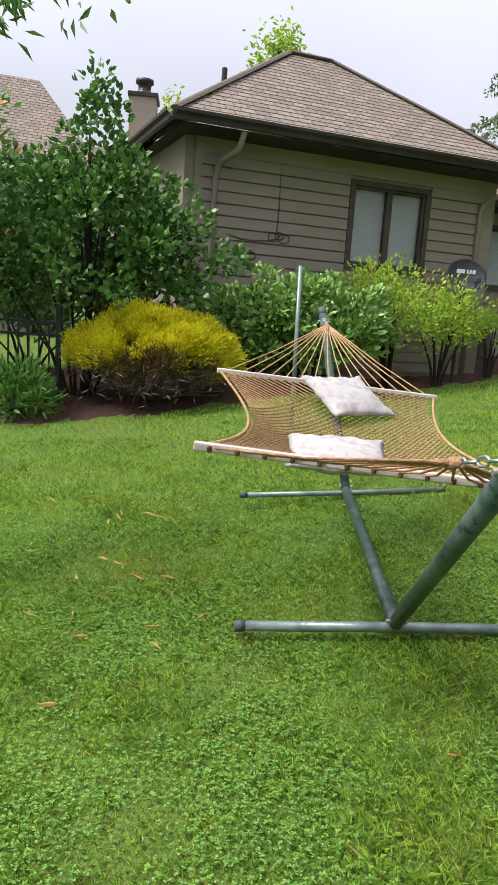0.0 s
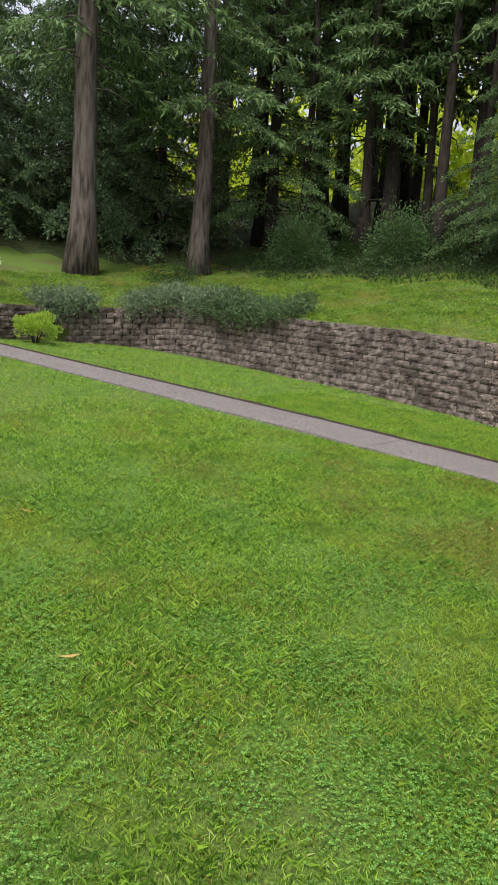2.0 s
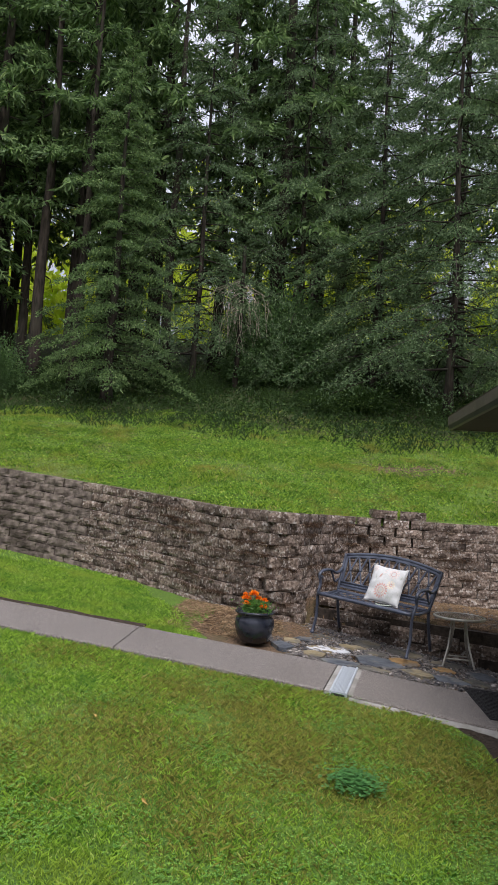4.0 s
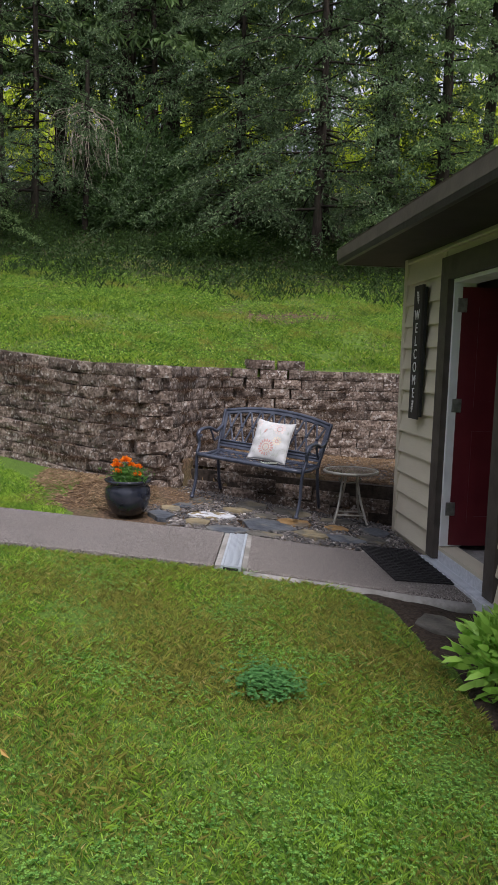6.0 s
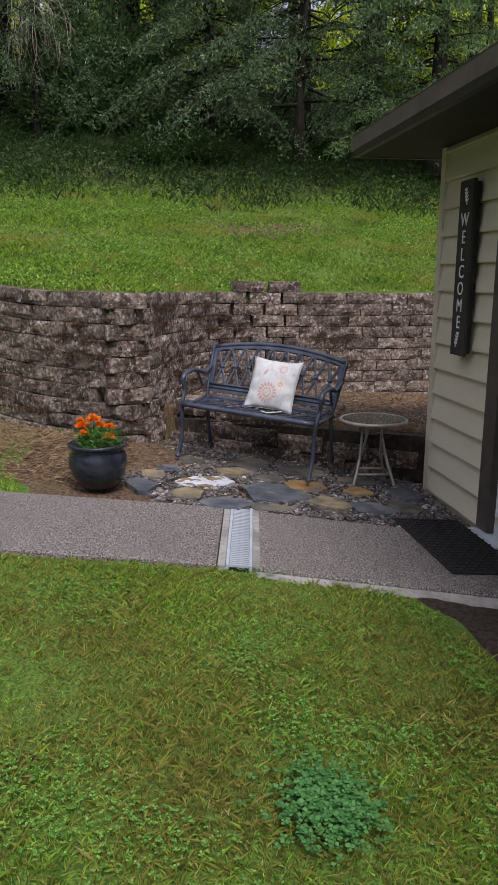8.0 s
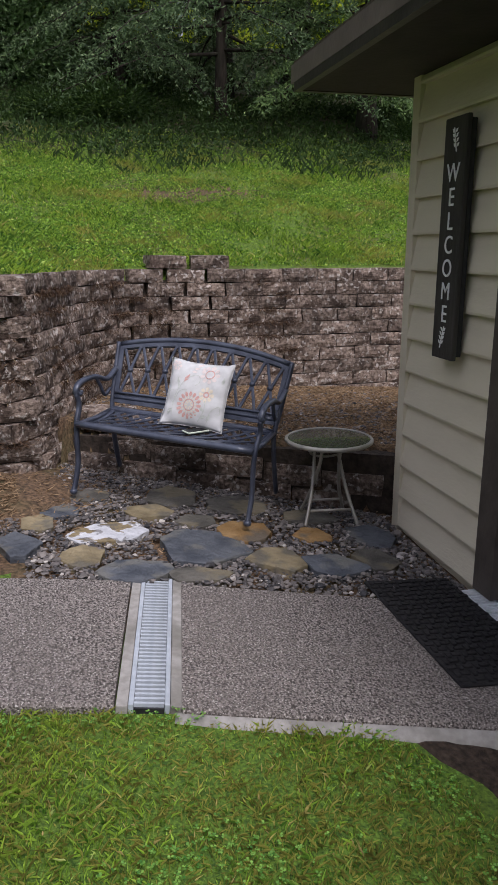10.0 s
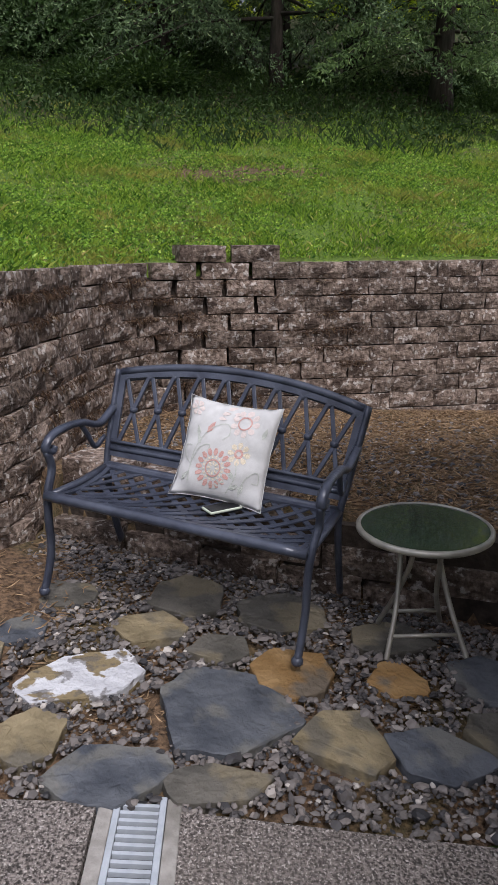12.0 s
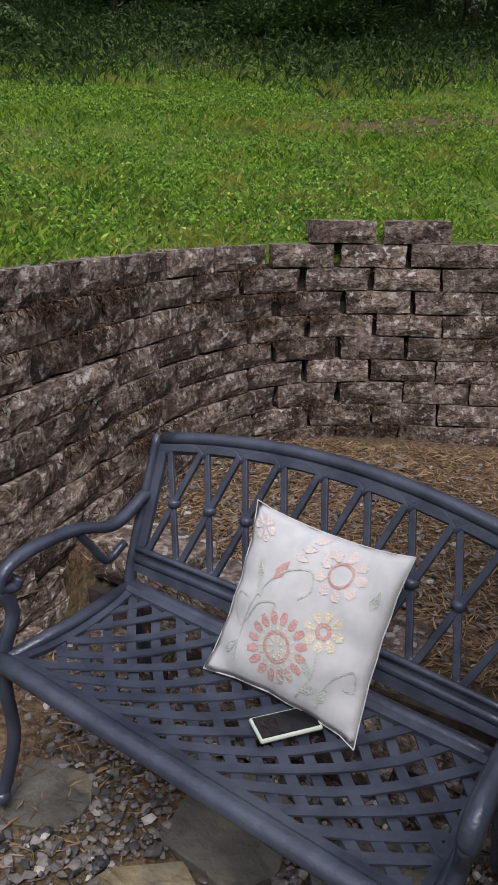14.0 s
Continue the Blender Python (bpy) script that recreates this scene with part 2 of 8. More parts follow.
M_GREEN = leaf_mat("plant_leaf", (0.05, 0.13, 0.02), (0.12, 0.26, 0.05), None, 0.3, 0.4)
M_FABRIC = mat("cream_cotton", (0.51, 0.505, 0.5), (0.57, 0.565, 0.56), 30, 0.95, 0.08, 420, (0.5, 0.49, 0.48), 3, 0.4)
M_CORAL = mat("coral_thread", (0.5, 0.27, 0.24), (0.58, 0.37, 0.33), 60, 0.9, 0.3, 200)
M_PEACH = mat("peach_thread", (0.62, 0.54, 0.41), (0.68, 0.6, 0.48), 60, 0.9, 0.3, 200)
M_SAGE = mat("sage_thread", (0.42, 0.44, 0.4), (0.52, 0.53, 0.49), 60, 0.9, 0.3, 200)
M_PALEPINK = mat("pale_pink_thread", (0.62, 0.53, 0.5), (0.66, 0.58, 0.55), 60, 0.9, 0.3, 200)
M_PRINT = mat("floral_print_cotton", (0.37, 0.36, 0.35), (0.45, 0.435, 0.425), 9, 0.95, 0.3, 200, (0.33, 0.22, 0.21), 22, 0.55, c4=(0.24, 0.27, 0.28), scale4=18.0, at4=0.62, amount4=0.5)
M_TUBE = mat("green_grey_steel", (0.03, 0.06, 0.048), (0.07, 0.11, 0.092), 15, 0.42, 0.2, 40, (0.14, 0.18, 0.16), 5, 0.4, metal=0.1, spec=0.4, c4=(0.02, 0.03, 0.025), scale4=26.0, at4=0.62, amount4=0.8)
M_PLASTIC = mat("grey_end_cap", (0.05, 0.055, 0.06), (0.08, 0.085, 0.09), 10, 0.6, 0.1, 40)
M_ROPE = mat("tan_rope", (0.3, 0.17, 0.08), (0.48, 0.31, 0.16), 40, 0.9, 0.5, 120)
M_WOODBAR = mat("weathered_oak_bar", (0.45, 0.39, 0.34), (0.6, 0.54, 0.48), 12, 0.7, 0.3, 40, (0.38, 0.3, 0.25), 3, 0.5, stretch=(0.2, 1, 1))
# Grey steel, paler than the stand's green: the sky's sheen is in the colour.
M_FOOTBAR = mat("sky_sheen_steel_tube", (0.13, 0.17, 0.165), (0.21, 0.26, 0.25), 15, 0.3, 0.1, 40, (0.28, 0.32, 0.31), 4, 0.4, metal=0.3, spec=0.5)
M_CLEW = mat("reddish_rope", (0.26, 0.13, 0.07), (0.42, 0.24, 0.14), 40, 0.9, 0.5, 120)
M_CHAIN = mat("galvanised_chain", (0.35, 0.37, 0.38), (0.5, 0.52, 0.53), 20, 0.4, 0.2, 60, metal=0.8)
M_DISH = mat("dark_grey_dish", (0.05, 0.053, 0.065), (0.075, 0.08, 0.095), 6, 0.75, 0.05, 30)
M_BLIND = mat("closed_blind", (0.72, 0.75, 0.75), (0.8, 0.82, 0.82), 8, 0.7, 0.05, 30)
M_SIGN = mat("charcoal_sign_board", (0.03, 0.027, 0.025), (0.05, 0.045, 0.04), 14, 0.7, 0.2, 40, stretch=(1, 1, 0.2))
M_COPPER = mat("copper_lamp", (0.16, 0.08, 0.05), (0.25, 0.13, 0.08), 10, 0.45, 0.1, 30, metal=0.6)
M_BLACKIRON = mat("black_iron", (0.012, 0.012, 0.013), (0.025, 0.025, 0.026), 10, 0.5, 0.1, 40)
M_CABLE = mat("old_cable", (0.05, 0.045, 0.04), (0.09, 0.08, 0.07), 20, 0.7, 0.1, 40)
M_PHONE = mat("phone_glass", (0.008, 0.008, 0.009), (0.014, 0.014, 0.015), 4, 0.06, 0.0, spec=0.6)
M_PHONECASE = mat("mint_phone_case", (0.45, 0.5, 0.4), (0.55, 0.6, 0.5), 8, 0.5, 0.05, 40)
M_FENCE = mat("taupe_gate_paint", (0.155, 0.135, 0.12), (0.185, 0.165, 0.145), 4, 0.7, 0.15, 40, (0.12, 0.1, 0.09), 1.5, 0.4)
M_PEBBLE = leaf_mat("river_pebble", (0.03, 0.03, 0.033), (0.2, 0.175, 0.16), (0.46, 0.42, 0.38), 0.0, 0.5)
M_GLASS = glass_mat("window_glass", (0.97, 0.99, 0.99))


def stone_mat(name, a, b, c):
    return mat(name, a, b, 7, 0.7, 0.9, 22, c, 4.5, 0.85, jitter=0.1, sharp=0.04)


M_SLATE = stone_mat("blue_slate", (0.05, 0.056, 0.068), (0.1, 0.107, 0.12), (0.135, 0.132, 0.12))
M_TAN = stone_mat("tan_flagstone", (0.15, 0.12, 0.07), (0.26, 0.21, 0.125), (0.11, 0.1, 0.08))
M_ORANGE = stone_mat("ochre_flagstone", (0.22, 0.125, 0.045), (0.31, 0.195, 0.085), (0.12, 0.105, 0.085))
M_DARKST = stone_mat("dark_flagstone", (0.06, 0.056, 0.048), (0.115, 0.106, 0.09), (0.16, 0.135, 0.09))
M_WHITEST = mat("whitewashed_flagstone", (0.42, 0.42, 0.44), (0.6, 0.6, 0.62), 9, 0.8, 0.9, 30, (0.2, 0.15, 0.07), 7.0, 0.95, sharp=0.012, c4=(0.1, 0.09, 0.08), scale4=16.0, at4=0.6, amount4=0.7)


def shingle_mat():
    m = mat("asphalt_shingle", (0.18, 0.145, 0.118), (0.33, 0.275, 0.23), 60, 0.95, 0.6, 160, (0.3, 0.26, 0.22), 0.7, 0.35)
    nt = m.node_tree
    b = nt.nodes["Principled BSDF"]
    uv = nt.nodes.new("ShaderNodeUVMap")
    br = nt.nodes.new("ShaderNodeTexBrick")
    br.inputs["Color1"].default_value, br.inputs["Color2"].default_value = (1.15, 1.12, 1.08, 1), (0.78, 0.78, 0.78, 1)
    br.inputs["Mortar"].default_value = (0.5, 0.5, 0.5, 1)
    br.inputs["Scale"].default_value = 1.0
    br.inputs["Mortar Size"].default_value = 0.012
    br.inputs["Brick Width"].default_value, br.inputs["Row Height"].default_value = 0.22, 0.14
    nt.links.new(uv.outputs["UV"], br.inputs["Vector"])
    old = b.inputs["Base Color"].links[0].from_socket
    mx = nt.nodes.new("ShaderNodeMix")
    mx.data_type, mx.blend_type = "RGBA", "MULTIPLY"
    mx.inputs["Factor"].default_value = 1.0
    nt.links.new(old, mx.inputs["A"])
    nt.links.new(br.outputs["Color"], mx.inputs["B"])
    nt.links.new(mx.outputs["Result"], b.inputs["Base Color"])
    return m


M_SHINGLE = shingle_mat()


# ---- mesh helpers ----
def mesh_np(name, v, f, m, smooth=False):
    """A mesh from an array of vertices and an array of triangles or quads."""
    v, f = np.asarray(v, np.float32), np.asarray(f, np.int32)
    me = bpy.data.meshes.new(name)
    k = f.shape[1]
    me.vertices.add(len(v))
    me.vertices.foreach_set("co", v.ravel())
    me.loops.add(f.size)
    me.loops.foreach_set("vertex_index", f.ravel())
    me.polygons.add(len(f))
    me.polygons.foreach_set("loop_start", np.arange(0, f.size, k, dtype=np.int32))
    me.polygons.foreach_set("use_smooth", np.full(len(f), smooth))
    me.update(calc_edges=True)
    me.materials.append(m)
    return me


def bm_mesh(name, bm, m, smooth=False):
    bmesh.ops.recalc_face_normals(bm, faces=bm.faces)
    me = bpy.data.meshes.new(name)
    bm.to_mesh(me)
    bm.free()
    if smooth:
        me.polygons.foreach_set("use_smooth", np.ones(len(me.polygons), bool))
    me.materials.append(m)
    return me


def part(name, bm, m, parent, label="", smooth=False):
    """One mesh object from a bmesh (or a mesh) under a thing or a part."""
    me = bm if isinstance(bm, bpy.types.Mesh) else bm_mesh(name, bm, m, smooth)
    ob = new(name, me)
    ob.parent = parent
    return tagged(ob, label)


def thing(name, label, category, m=None, group="", kind=""):
    ob = new(name)
    ob.empty_display_size = 0.1
    if m is not None:
        ob.matrix_world = m
    return tagged(ob, label, category, group, kind)


def solid(name, bm, m, label, category, group="", kind="", smooth=False):
    me = bm if isinstance(bm, bpy.types.Mesh) else bm_mesh(name, bm, m, smooth)
    return tagged(new(name, me), label, category, group, kind)


def B():
    return bmesh.new()


def box(bm, lo, hi, m=None, bevel=0.0):
    (x0, y0, z0), (x1, y1, z1) = lo, hi
    vs = [bm.verts.new(p) for p in ((x0, y0, z0), (x1, y0, z0), (x1, y1, z0), (x0, y1, z0), (x0, y0, z1), (x1, y0, z1), (x1, y1, z1), (x0, y1, z1))]
    fs = [bm.faces.new([vs[i] for i in q]) for q in ((3, 2, 1, 0), (4, 5, 6, 7), (0, 1, 5, 4), (1, 2, 6, 5), (2, 3, 7, 6), (3, 0, 4, 7))]
    if bevel:
        es = list({e for q in fs for e in q.edges})
        out = bmesh.ops.bevel(bm, geom=es, offset=bevel, segments=2, affect="EDGES", profile=0.5)
        vs = list({w for q in out["faces"] for w in q.verts} | {w for w in vs if w.is_valid})
    if m is not None:
        for w in vs:
            w.co = m @ w.co
    return bm


def tube(bm, pts, r, seg=8, flat=1.0, caps=True, twist=0.0):
    """A tube along points; r is a number or one per point; flat squeezes it along the second axis."""
    pts = [Vector(p) for p in pts]
    n = len(pts)
    rs = [float(q) for q in r] if isinstance(r, (list, tuple)) else [float(r)] * n
    rings, last = [], None
    for i, p in enumerate(pts):
        d = (pts[min(i + 1, n - 1)] - pts[max(i - 1, 0)]).normalized()
        if last is None:
            ref = Vector((0, 0, 1)) if abs(d.z) < 0.9 else Vector((1, 0, 0))
            a = d.cross(ref).normalized()
        else:
            a = (last - d * last.dot(d)).normalized()
        b = d.cross(a)
        last = a
        rings.append([bm.verts.new(p + rs[i] * (math.cos(twist + 2 * math.pi * k / seg) * a + flat * math.sin(twist + 2 * math.pi * k / seg) * b)) for k in range(seg)])
    for q, w in zip(rings[:-1], rings[1:]):
        for k in range(seg):
            bm.faces.new((q[k], q[(k + 1) % seg], w[(k + 1) % seg], w[k]))
    if caps:
        bm.faces.new(rings[0][::-1])
        bm.faces.new(rings[-1])
    return bm


def lathe(bm, profile, seg=32, centre=(0, 0, 0)):
    cx, cy, cz = centre
    rings = [[bm.verts.new((cx + r * math.cos(2 * math.pi * k / seg), cy + r * math.sin(2 * math.pi * k / seg), cz + z)) for k in range(seg)] for r, z in profile]
    for q, w in zip(rings[:-1], rings[1:]):
        for k in range(seg):
            bm.faces.new((q[k], q[(k + 1) % seg], w[(k + 1) % seg], w[k]))
    bm.faces.new(rings[0][::-1])
    bm.faces.new(rings[-1])
    return bm


def smooth_curve(pts, n=8):
    """Points along a Catmull-Rom curve through pts."""
    p = [Vector(q) for q in pts]
    p = [2 * p[0] - p[1]] + p + [2 * p[-1] - p[-2]]
    out = []
    for i in range(1, len(p) - 2):
        for k in range(n):
            t = k / n
            out.append(0.5 * ((2 * p[i]) + (p[i + 1] - p[i - 1]) * t + (2 * p[i - 1] - 5 * p[i] + 4 * p[i + 1] - p[i + 2]) * t * t
                              + (3 * p[i] - p[i - 1] - 3 * p[i + 1] + p[i + 2]) * t ** 3))
    out.append(p[-2])
    return out


# ---- the lie of the land ----
WALL_PTS = [(9.95, 14.05, 2.12), (12.1, 14.0, 2.2), (13.7, 13.4, 2.32), (14.2, 12.0, 2.42), (14.0, 9.8, 2.28), (13.6, 7.8, 2.15), (13.1, 5.9, 2.03),
            (12.4, 4.1, 1.86), (11.6, 2.8, 1.74), (10.9, 2.0, 1.66), (10.35, 1.4, 1.65), (10.15, 1.0, 1.64), (10.4, 0.75, 1.64), (10.9, 0.62, 1.63),
            (11.85, 0.3, 1.62), (12.4, -0.1, 1.61), (12.6, -0.7, 1.6), (12.55, -1.7, 1.6), (12.5, -6.0, 1.6)]
WALL = np.array([tuple(p) for p in smooth_curve(WALL_PTS, 8)])


def smoothstep(a, b, x):
    t = np.clip((x - a) / (b - a), 0, 1)
    return t * t * (3 - 2 * t)


def path_near(y):
    return np.where(y < 5, 7.6 + 0.11 * (y - 0.5), 8.1 + 0.06 * (y - 5))


def path_z(x, y):
    """The plane of the concrete path."""
    return 0.25 + 0.0125 * (x - 7.42) + 0.0831 * (np.minimum(y, 14.3) - 0.48)


def lower_z(x, y):
    """The lower lawn."""
    yy = np.clip(y, -6, 14.3)
    d = np.maximum(0, path_near(yy) - x - 0.3)
    z = path_z(np.clip(x, -20, 14), np.maximum(yy, -3)) - 0.035
    z = z - np.where(d < 5, 0.0085 * d * d, 0.2125 + 0.085 * (np.minimum(d, 11) - 5))
    z = z - 0.021 * np.minimum(d, 3.3) * np.maximum(0, yy - 6) * smoothstep(0.3, 3.5, x)
    z = z - 0.05 * smoothstep(-0.2, -1.2, y) * smoothstep(8.6, 7.0, x)
    near = np.exp(-((x - 9.9) ** 2 + (y - 1.5) ** 2) / 0.8)
    return z + 0.12 * near * smoothstep(9.0, 9.8, x)


def wall_near(x, y):
    """Distance to the retaining wall's line and the wall's top there."""
    x, y = np.asarray(x, float), np.asarray(y, float)
    best, side = np.full(x.shape, 1e9), np.zeros(x.shape)
    total, weight = np.zeros(x.shape), np.zeros(x.shape)
    for a, b in zip(WALL[:-1], WALL[1:]):
        d = b[:2] - a[:2]
        u = np.clip(((x - a[0]) * d[0] + (y - a[1]) * d[1]) / (d @ d), 0, 1)
        r = np.hypot(x - a[0] - u * d[0], y - a[1] - u * d[1])
        cross = d[0] * (y - a[1]) - d[1] * (x - a[0])
        w = 1 / (r * r + 0.003) ** 2
        total, weight = total + w * (a[2] + u * (b[2] - a[2])), weight + w
        side = np.where(r < best, np.sign(cross), side)
        best = np.minimum(r, best)
    return best, total / weight, side


def upper_z(x, y):
    r, top, _ = wall_near(x, y)
    return top - 0.06 + 0.27 * np.minimum(r, 6) + 0.36 * np.clip(r - 6, 0, 16) + 0.12 * np.maximum(0, r - 22) * (r < 60) + 4.6 * (r >= 60)


def wall_x(y):
    """Where the wall's line crosses y (it runs from north to south)."""
    order = np.argsort(WALL[:, 1])
    return np.interp(y, WALL[order, 1], WALL[order, 0], left=12.5, right=9.9)


def ledge_z(x, y):
    return 0.53 + 0.05 * (y + 0.4) - 0.03 * (x - 10.5)


LOW_A, LOW_B = (10.52, 0.62), (9.42, -1.42)


def behind_low(x, y):
    """How far a place lies behind the low wall at the bench."""
    dx, dy = LOW_B[0] - LOW_A[0], LOW_B[1] - LOW_A[1]
    return (-(x - LOW_A[0]) * dy + (y - LOW_A[1]) * dx) / math.hypot(dx, dy)


def ground_z(x, y):
    x, y = np.asarray(x, float), np.asarray(y, float)
    low = lower_z(x, y)
    on_ledge = (behind_low(x, y) > 0.12) & (y < 0.9) & (x > 9.0)
    low = np.where(on_ledge, np.maximum(low, ledge_z(x, y)), low)
    r, _, side = wall_near(x, y)
    return np.where((side > 0) & (r > 0.17) & (x > 9.9), upper_z(x, y), low)


def build_ground():
    ys = np.unique(np.concatenate([np.linspace(-220, -10, 22), np.arange(-10, -2, 0.4), np.arange(-2, 0, 0.1), np.arange(0, 1.8, 0.04), np.arange(1.8, 3, 0.1), np.arange(3, 12.8, 0.22), np.arange(12.8, 14.3, 0.04), np.arange(15, 32, 0.8), np.linspace(32, 260, 24)]))
    off = np.unique(np.concatenate([np.linspace(-260, -22, 22), np.arange(-22, -14, 0.5), np.arange(-14, -4, 0.25), np.arange(-4, -0.5, 0.1), np.arange(-0.5, 1.0, 0.05), np.arange(1.0, 4, 0.2), np.arange(4, 16, 0.5), np.linspace(16, 60, 24), np.linspace(70, 320, 14)]))
    wx = wall_x(ys)
    gx = wx[:, None] + off[None, :]
    gy = np.repeat(ys[:, None], len(off), 1)
    gz = ground_z(gx, gy)
    rough = np.array([noise.noise((a * 1.7, b * 1.7, 0)) for a, b in zip(gx.ravel(), gy.ravel())]).reshape(gz.shape)
    gz = gz + 0.012 * rough + np.where(off[None, :] > 9, 0.15 * rough, 0)
    n, k = gz.shape
    idx = np.arange(n * k).reshape(n, k)
    f = np.stack([idx[:-1, :-1].ravel(), idx[:-1, 1:].ravel(), idx[1:, 1:].ravel(), idx[1:, :-1].ravel()], 1)
    me = mesh_np("ground", np.stack([gx.ravel(), gy.ravel(), gz.ravel()], 1), f, M_LAWN, True)
    for extra in (M_STRAW, M_FLOOR, M_BANK):
        me.materials.append(extra)
    cx, cy = gx[:-1, :-1].ravel() + 0.05, gy[:-1, :-1].ravel() + 0.05
    r, _, side = wall_near(cx, cy)
    up = (side > 0) & (r > 0.1) & (cx > 9.9)
    wob = np.array([noise.noise((a * 0.5, b * 0.5, 3)) for a, b in zip(cx, cy)])
    index = np.zeros(len(cx), np.int32)
    index[up] = 3
    index[up & (np.hypot((cx - 16.3) / 0.6, (cy + 1.5) / 1.0) < 1 + 0.6 * wob)] = 1
    index[up & (r + 1.6 * wob > 6.4)] = 2
    index[(~up) & (cx > 8.75) & (cy < 1.75 + 0.3 * wob) & (cy < 2.2 - 0.5 * (9.9 - cx))] = 1
    index[(~up) & (cx > 8.2) & (cy < 0.9)] = 1
    me.polygons.foreach_set("material_index", index)
    tagged(new("ground", me), "mown green lawn sloping up to a wooded bank", "lawn", kind="structure")


M_FLOOR = mat("woodland_floor", (0.02, 0.03, 0.009), (0.055, 0.075, 0.018), 6, 1.0, 1.0, 20, (0.06, 0.045, 0.024), 0.8, 0.6)
build_ground()


# ---- concrete path, doorstep slab, drain ----
def slab(name, label, near0, far0, y0, y1, parent, s0=0.0, s1=0.0):
    """One bay of the path between two joints."""
    bm = B()
    n = 6
    ys = [y0 + 0.006 + (y1 - y0 - 0.012) * k / n for k in range(n + 1)]
    rows = []
    for k, y in enumerate(ys):
        a, b = near0(y), far0(y)
        sk = s0 + (s1 - s0) * k / n
        rows.append([bm.verts.new((x, y + sk * (x - 8.05), float(path_z(x, y + sk * (x - 8.05))) + dz)) for x, dz in ((a, -0.12), (a, -0.008), (a + 0.012, 0.004), (b - 0.012, 0.004), (b, -0.008), (b, -0.12))])
    for q, w in zip(rows[:-1], rows[1:]):
        for k in range(5):
            bm.faces.new((q[k], q[k + 1], w[k + 1], w[k]))
    bm.faces.new(rows[0])
    bm.faces.new(rows[-1][::-1])
    return part(name, bm, M_CONCRETE, parent, label)


def near_edge(y):
    return float(path_near(np.float64(y))) - 0.12 * max(0, 0.5 - y)


def far_edge(y):
    return near_edge(y) + 1.0


walkway = thing("pavement", "grey exposed-aggregate concrete garden path in bays", "path", kind="structure")
joints = [-1.32, 0.197, 0.43, 2.35, 4.0, 5.7, 7.4, 9.1, 10.8, 12.5, 14.0]
for a, b in zip(joints[:-1], joints[1:]):
    if a != 0.197:
        slab("slab", "", near_edge, far_edge, a, b, walkway, -0.155 if a == 0.43 else 0.0, -0.155 if b == 0.197 else 0.0)
bm = B()
tube(bm, [(near_edge(y) - 0.02, y, float(path_z(7.4, y)) - 0.075) for y in np.arange(-1.3, 0.4, 0.2)], 0.062, 8)
part("edge_beam", bm, M_CURB, walkway, "smooth cast concrete edge", True)


def lawn_edge():
    """The cut edge of the lawn along the path: bare dark soil."""
    bm = B()
    ys = np.arange(2.3, 13.9, 0.08)
    rows = []
    for y in ys:
        x = far_edge(y) - 0.012 + 0.008 * math.sin(y * 17)
        w = 0.05 + 0.02 * math.sin(y * 6.1) + 0.012 * math.sin(y * 23)
        z = float(path_z(x, y))
        rows.append([bm.verts.new(p) for p in ((x, y, z + 0.005), (x + w * 0.5, y, z + 0.02), (x + w, y, z + 0.024), (x + w + 0.03, y, z - 0.08))])
    for q, w in zip(rows[:-1], rows[1:]):
        for i in range(3):
            bm.faces.new((q[i], q[i + 1], w[i + 1], w[i]))
    solid("lawn_edge", bm, M_SOIL, "dark cut soil edge of the lawn beside the path", "soil", kind="structure", smooth=True)


lawn_edge()


def drain():
    x0 = near_edge(0.39) - 0.01
    d = thing("channel_drain", "grey slotted plastic channel drain set across the path", "drain", pose(x0, 0.385, float(path_z(x0, 0.385)) - 0.001, 0, 0, -8.8) @ pose(0, 0, 0, 4.7, -0.0, 0))
    n = 1.03
    for s in (-1, 1):
        part("mortar_strip", box(B(), (0, min(s * 0.075, s * 0.118), -0.1), (n, max(s * 0.075, s * 0.118), 0.003), bevel=0.004), M_CURB, d, "pale mortar strip")
        part("rail", box(B(), (0.0, min(s * 0.055, s * 0.074), -0.1), (n, max(s * 0.055, s * 0.074), 0.009), bevel=0.003), M_GRATE, d)
    # Solid black fill just below the bar tops stands in for the channel's shade.
    part("channel", box(B(), (0, -0.0545, -0.16), (n, 0.0545, -0.009)), M_BLACKIRON, d, "black fill for the shade in the slots of the grate")
    me = None
    for k in range(int(n / 0.028)):
        x = 0.01 + k * 0.028
        if me is None:
            me = bm_mesh("bar", box(B(), (0, -0.054, -0.02), (0.012, 0.054, 0.006)), M_GRATE)
        part("bar", me, M_GRATE, d).location = (x, 0, 0)


drain()

# ---- retaining wall ----
seg = np.hypot(np.diff(WALL[:, 0]), np.diff(WALL[:, 1]))
ARC = np.concatenate([[0], np.cumsum(seg)])


def wall_at(s):
    x, y, top = (np.interp(s, ARC, WALL[:, k]) for k in range(3))
    a, b = max(s - 0.12, 0), min(s + 0.12, ARC[-1])
    h = Vector((np.interp(b, ARC, WALL[:, 0]) - np.interp(a, ARC, WALL[:, 0]), np.interp(b, ARC, WALL[:, 1]) - np.interp(a, ARC, WALL[:, 1]), 0)).normalized()
    return float(x), float(y), float(top), h


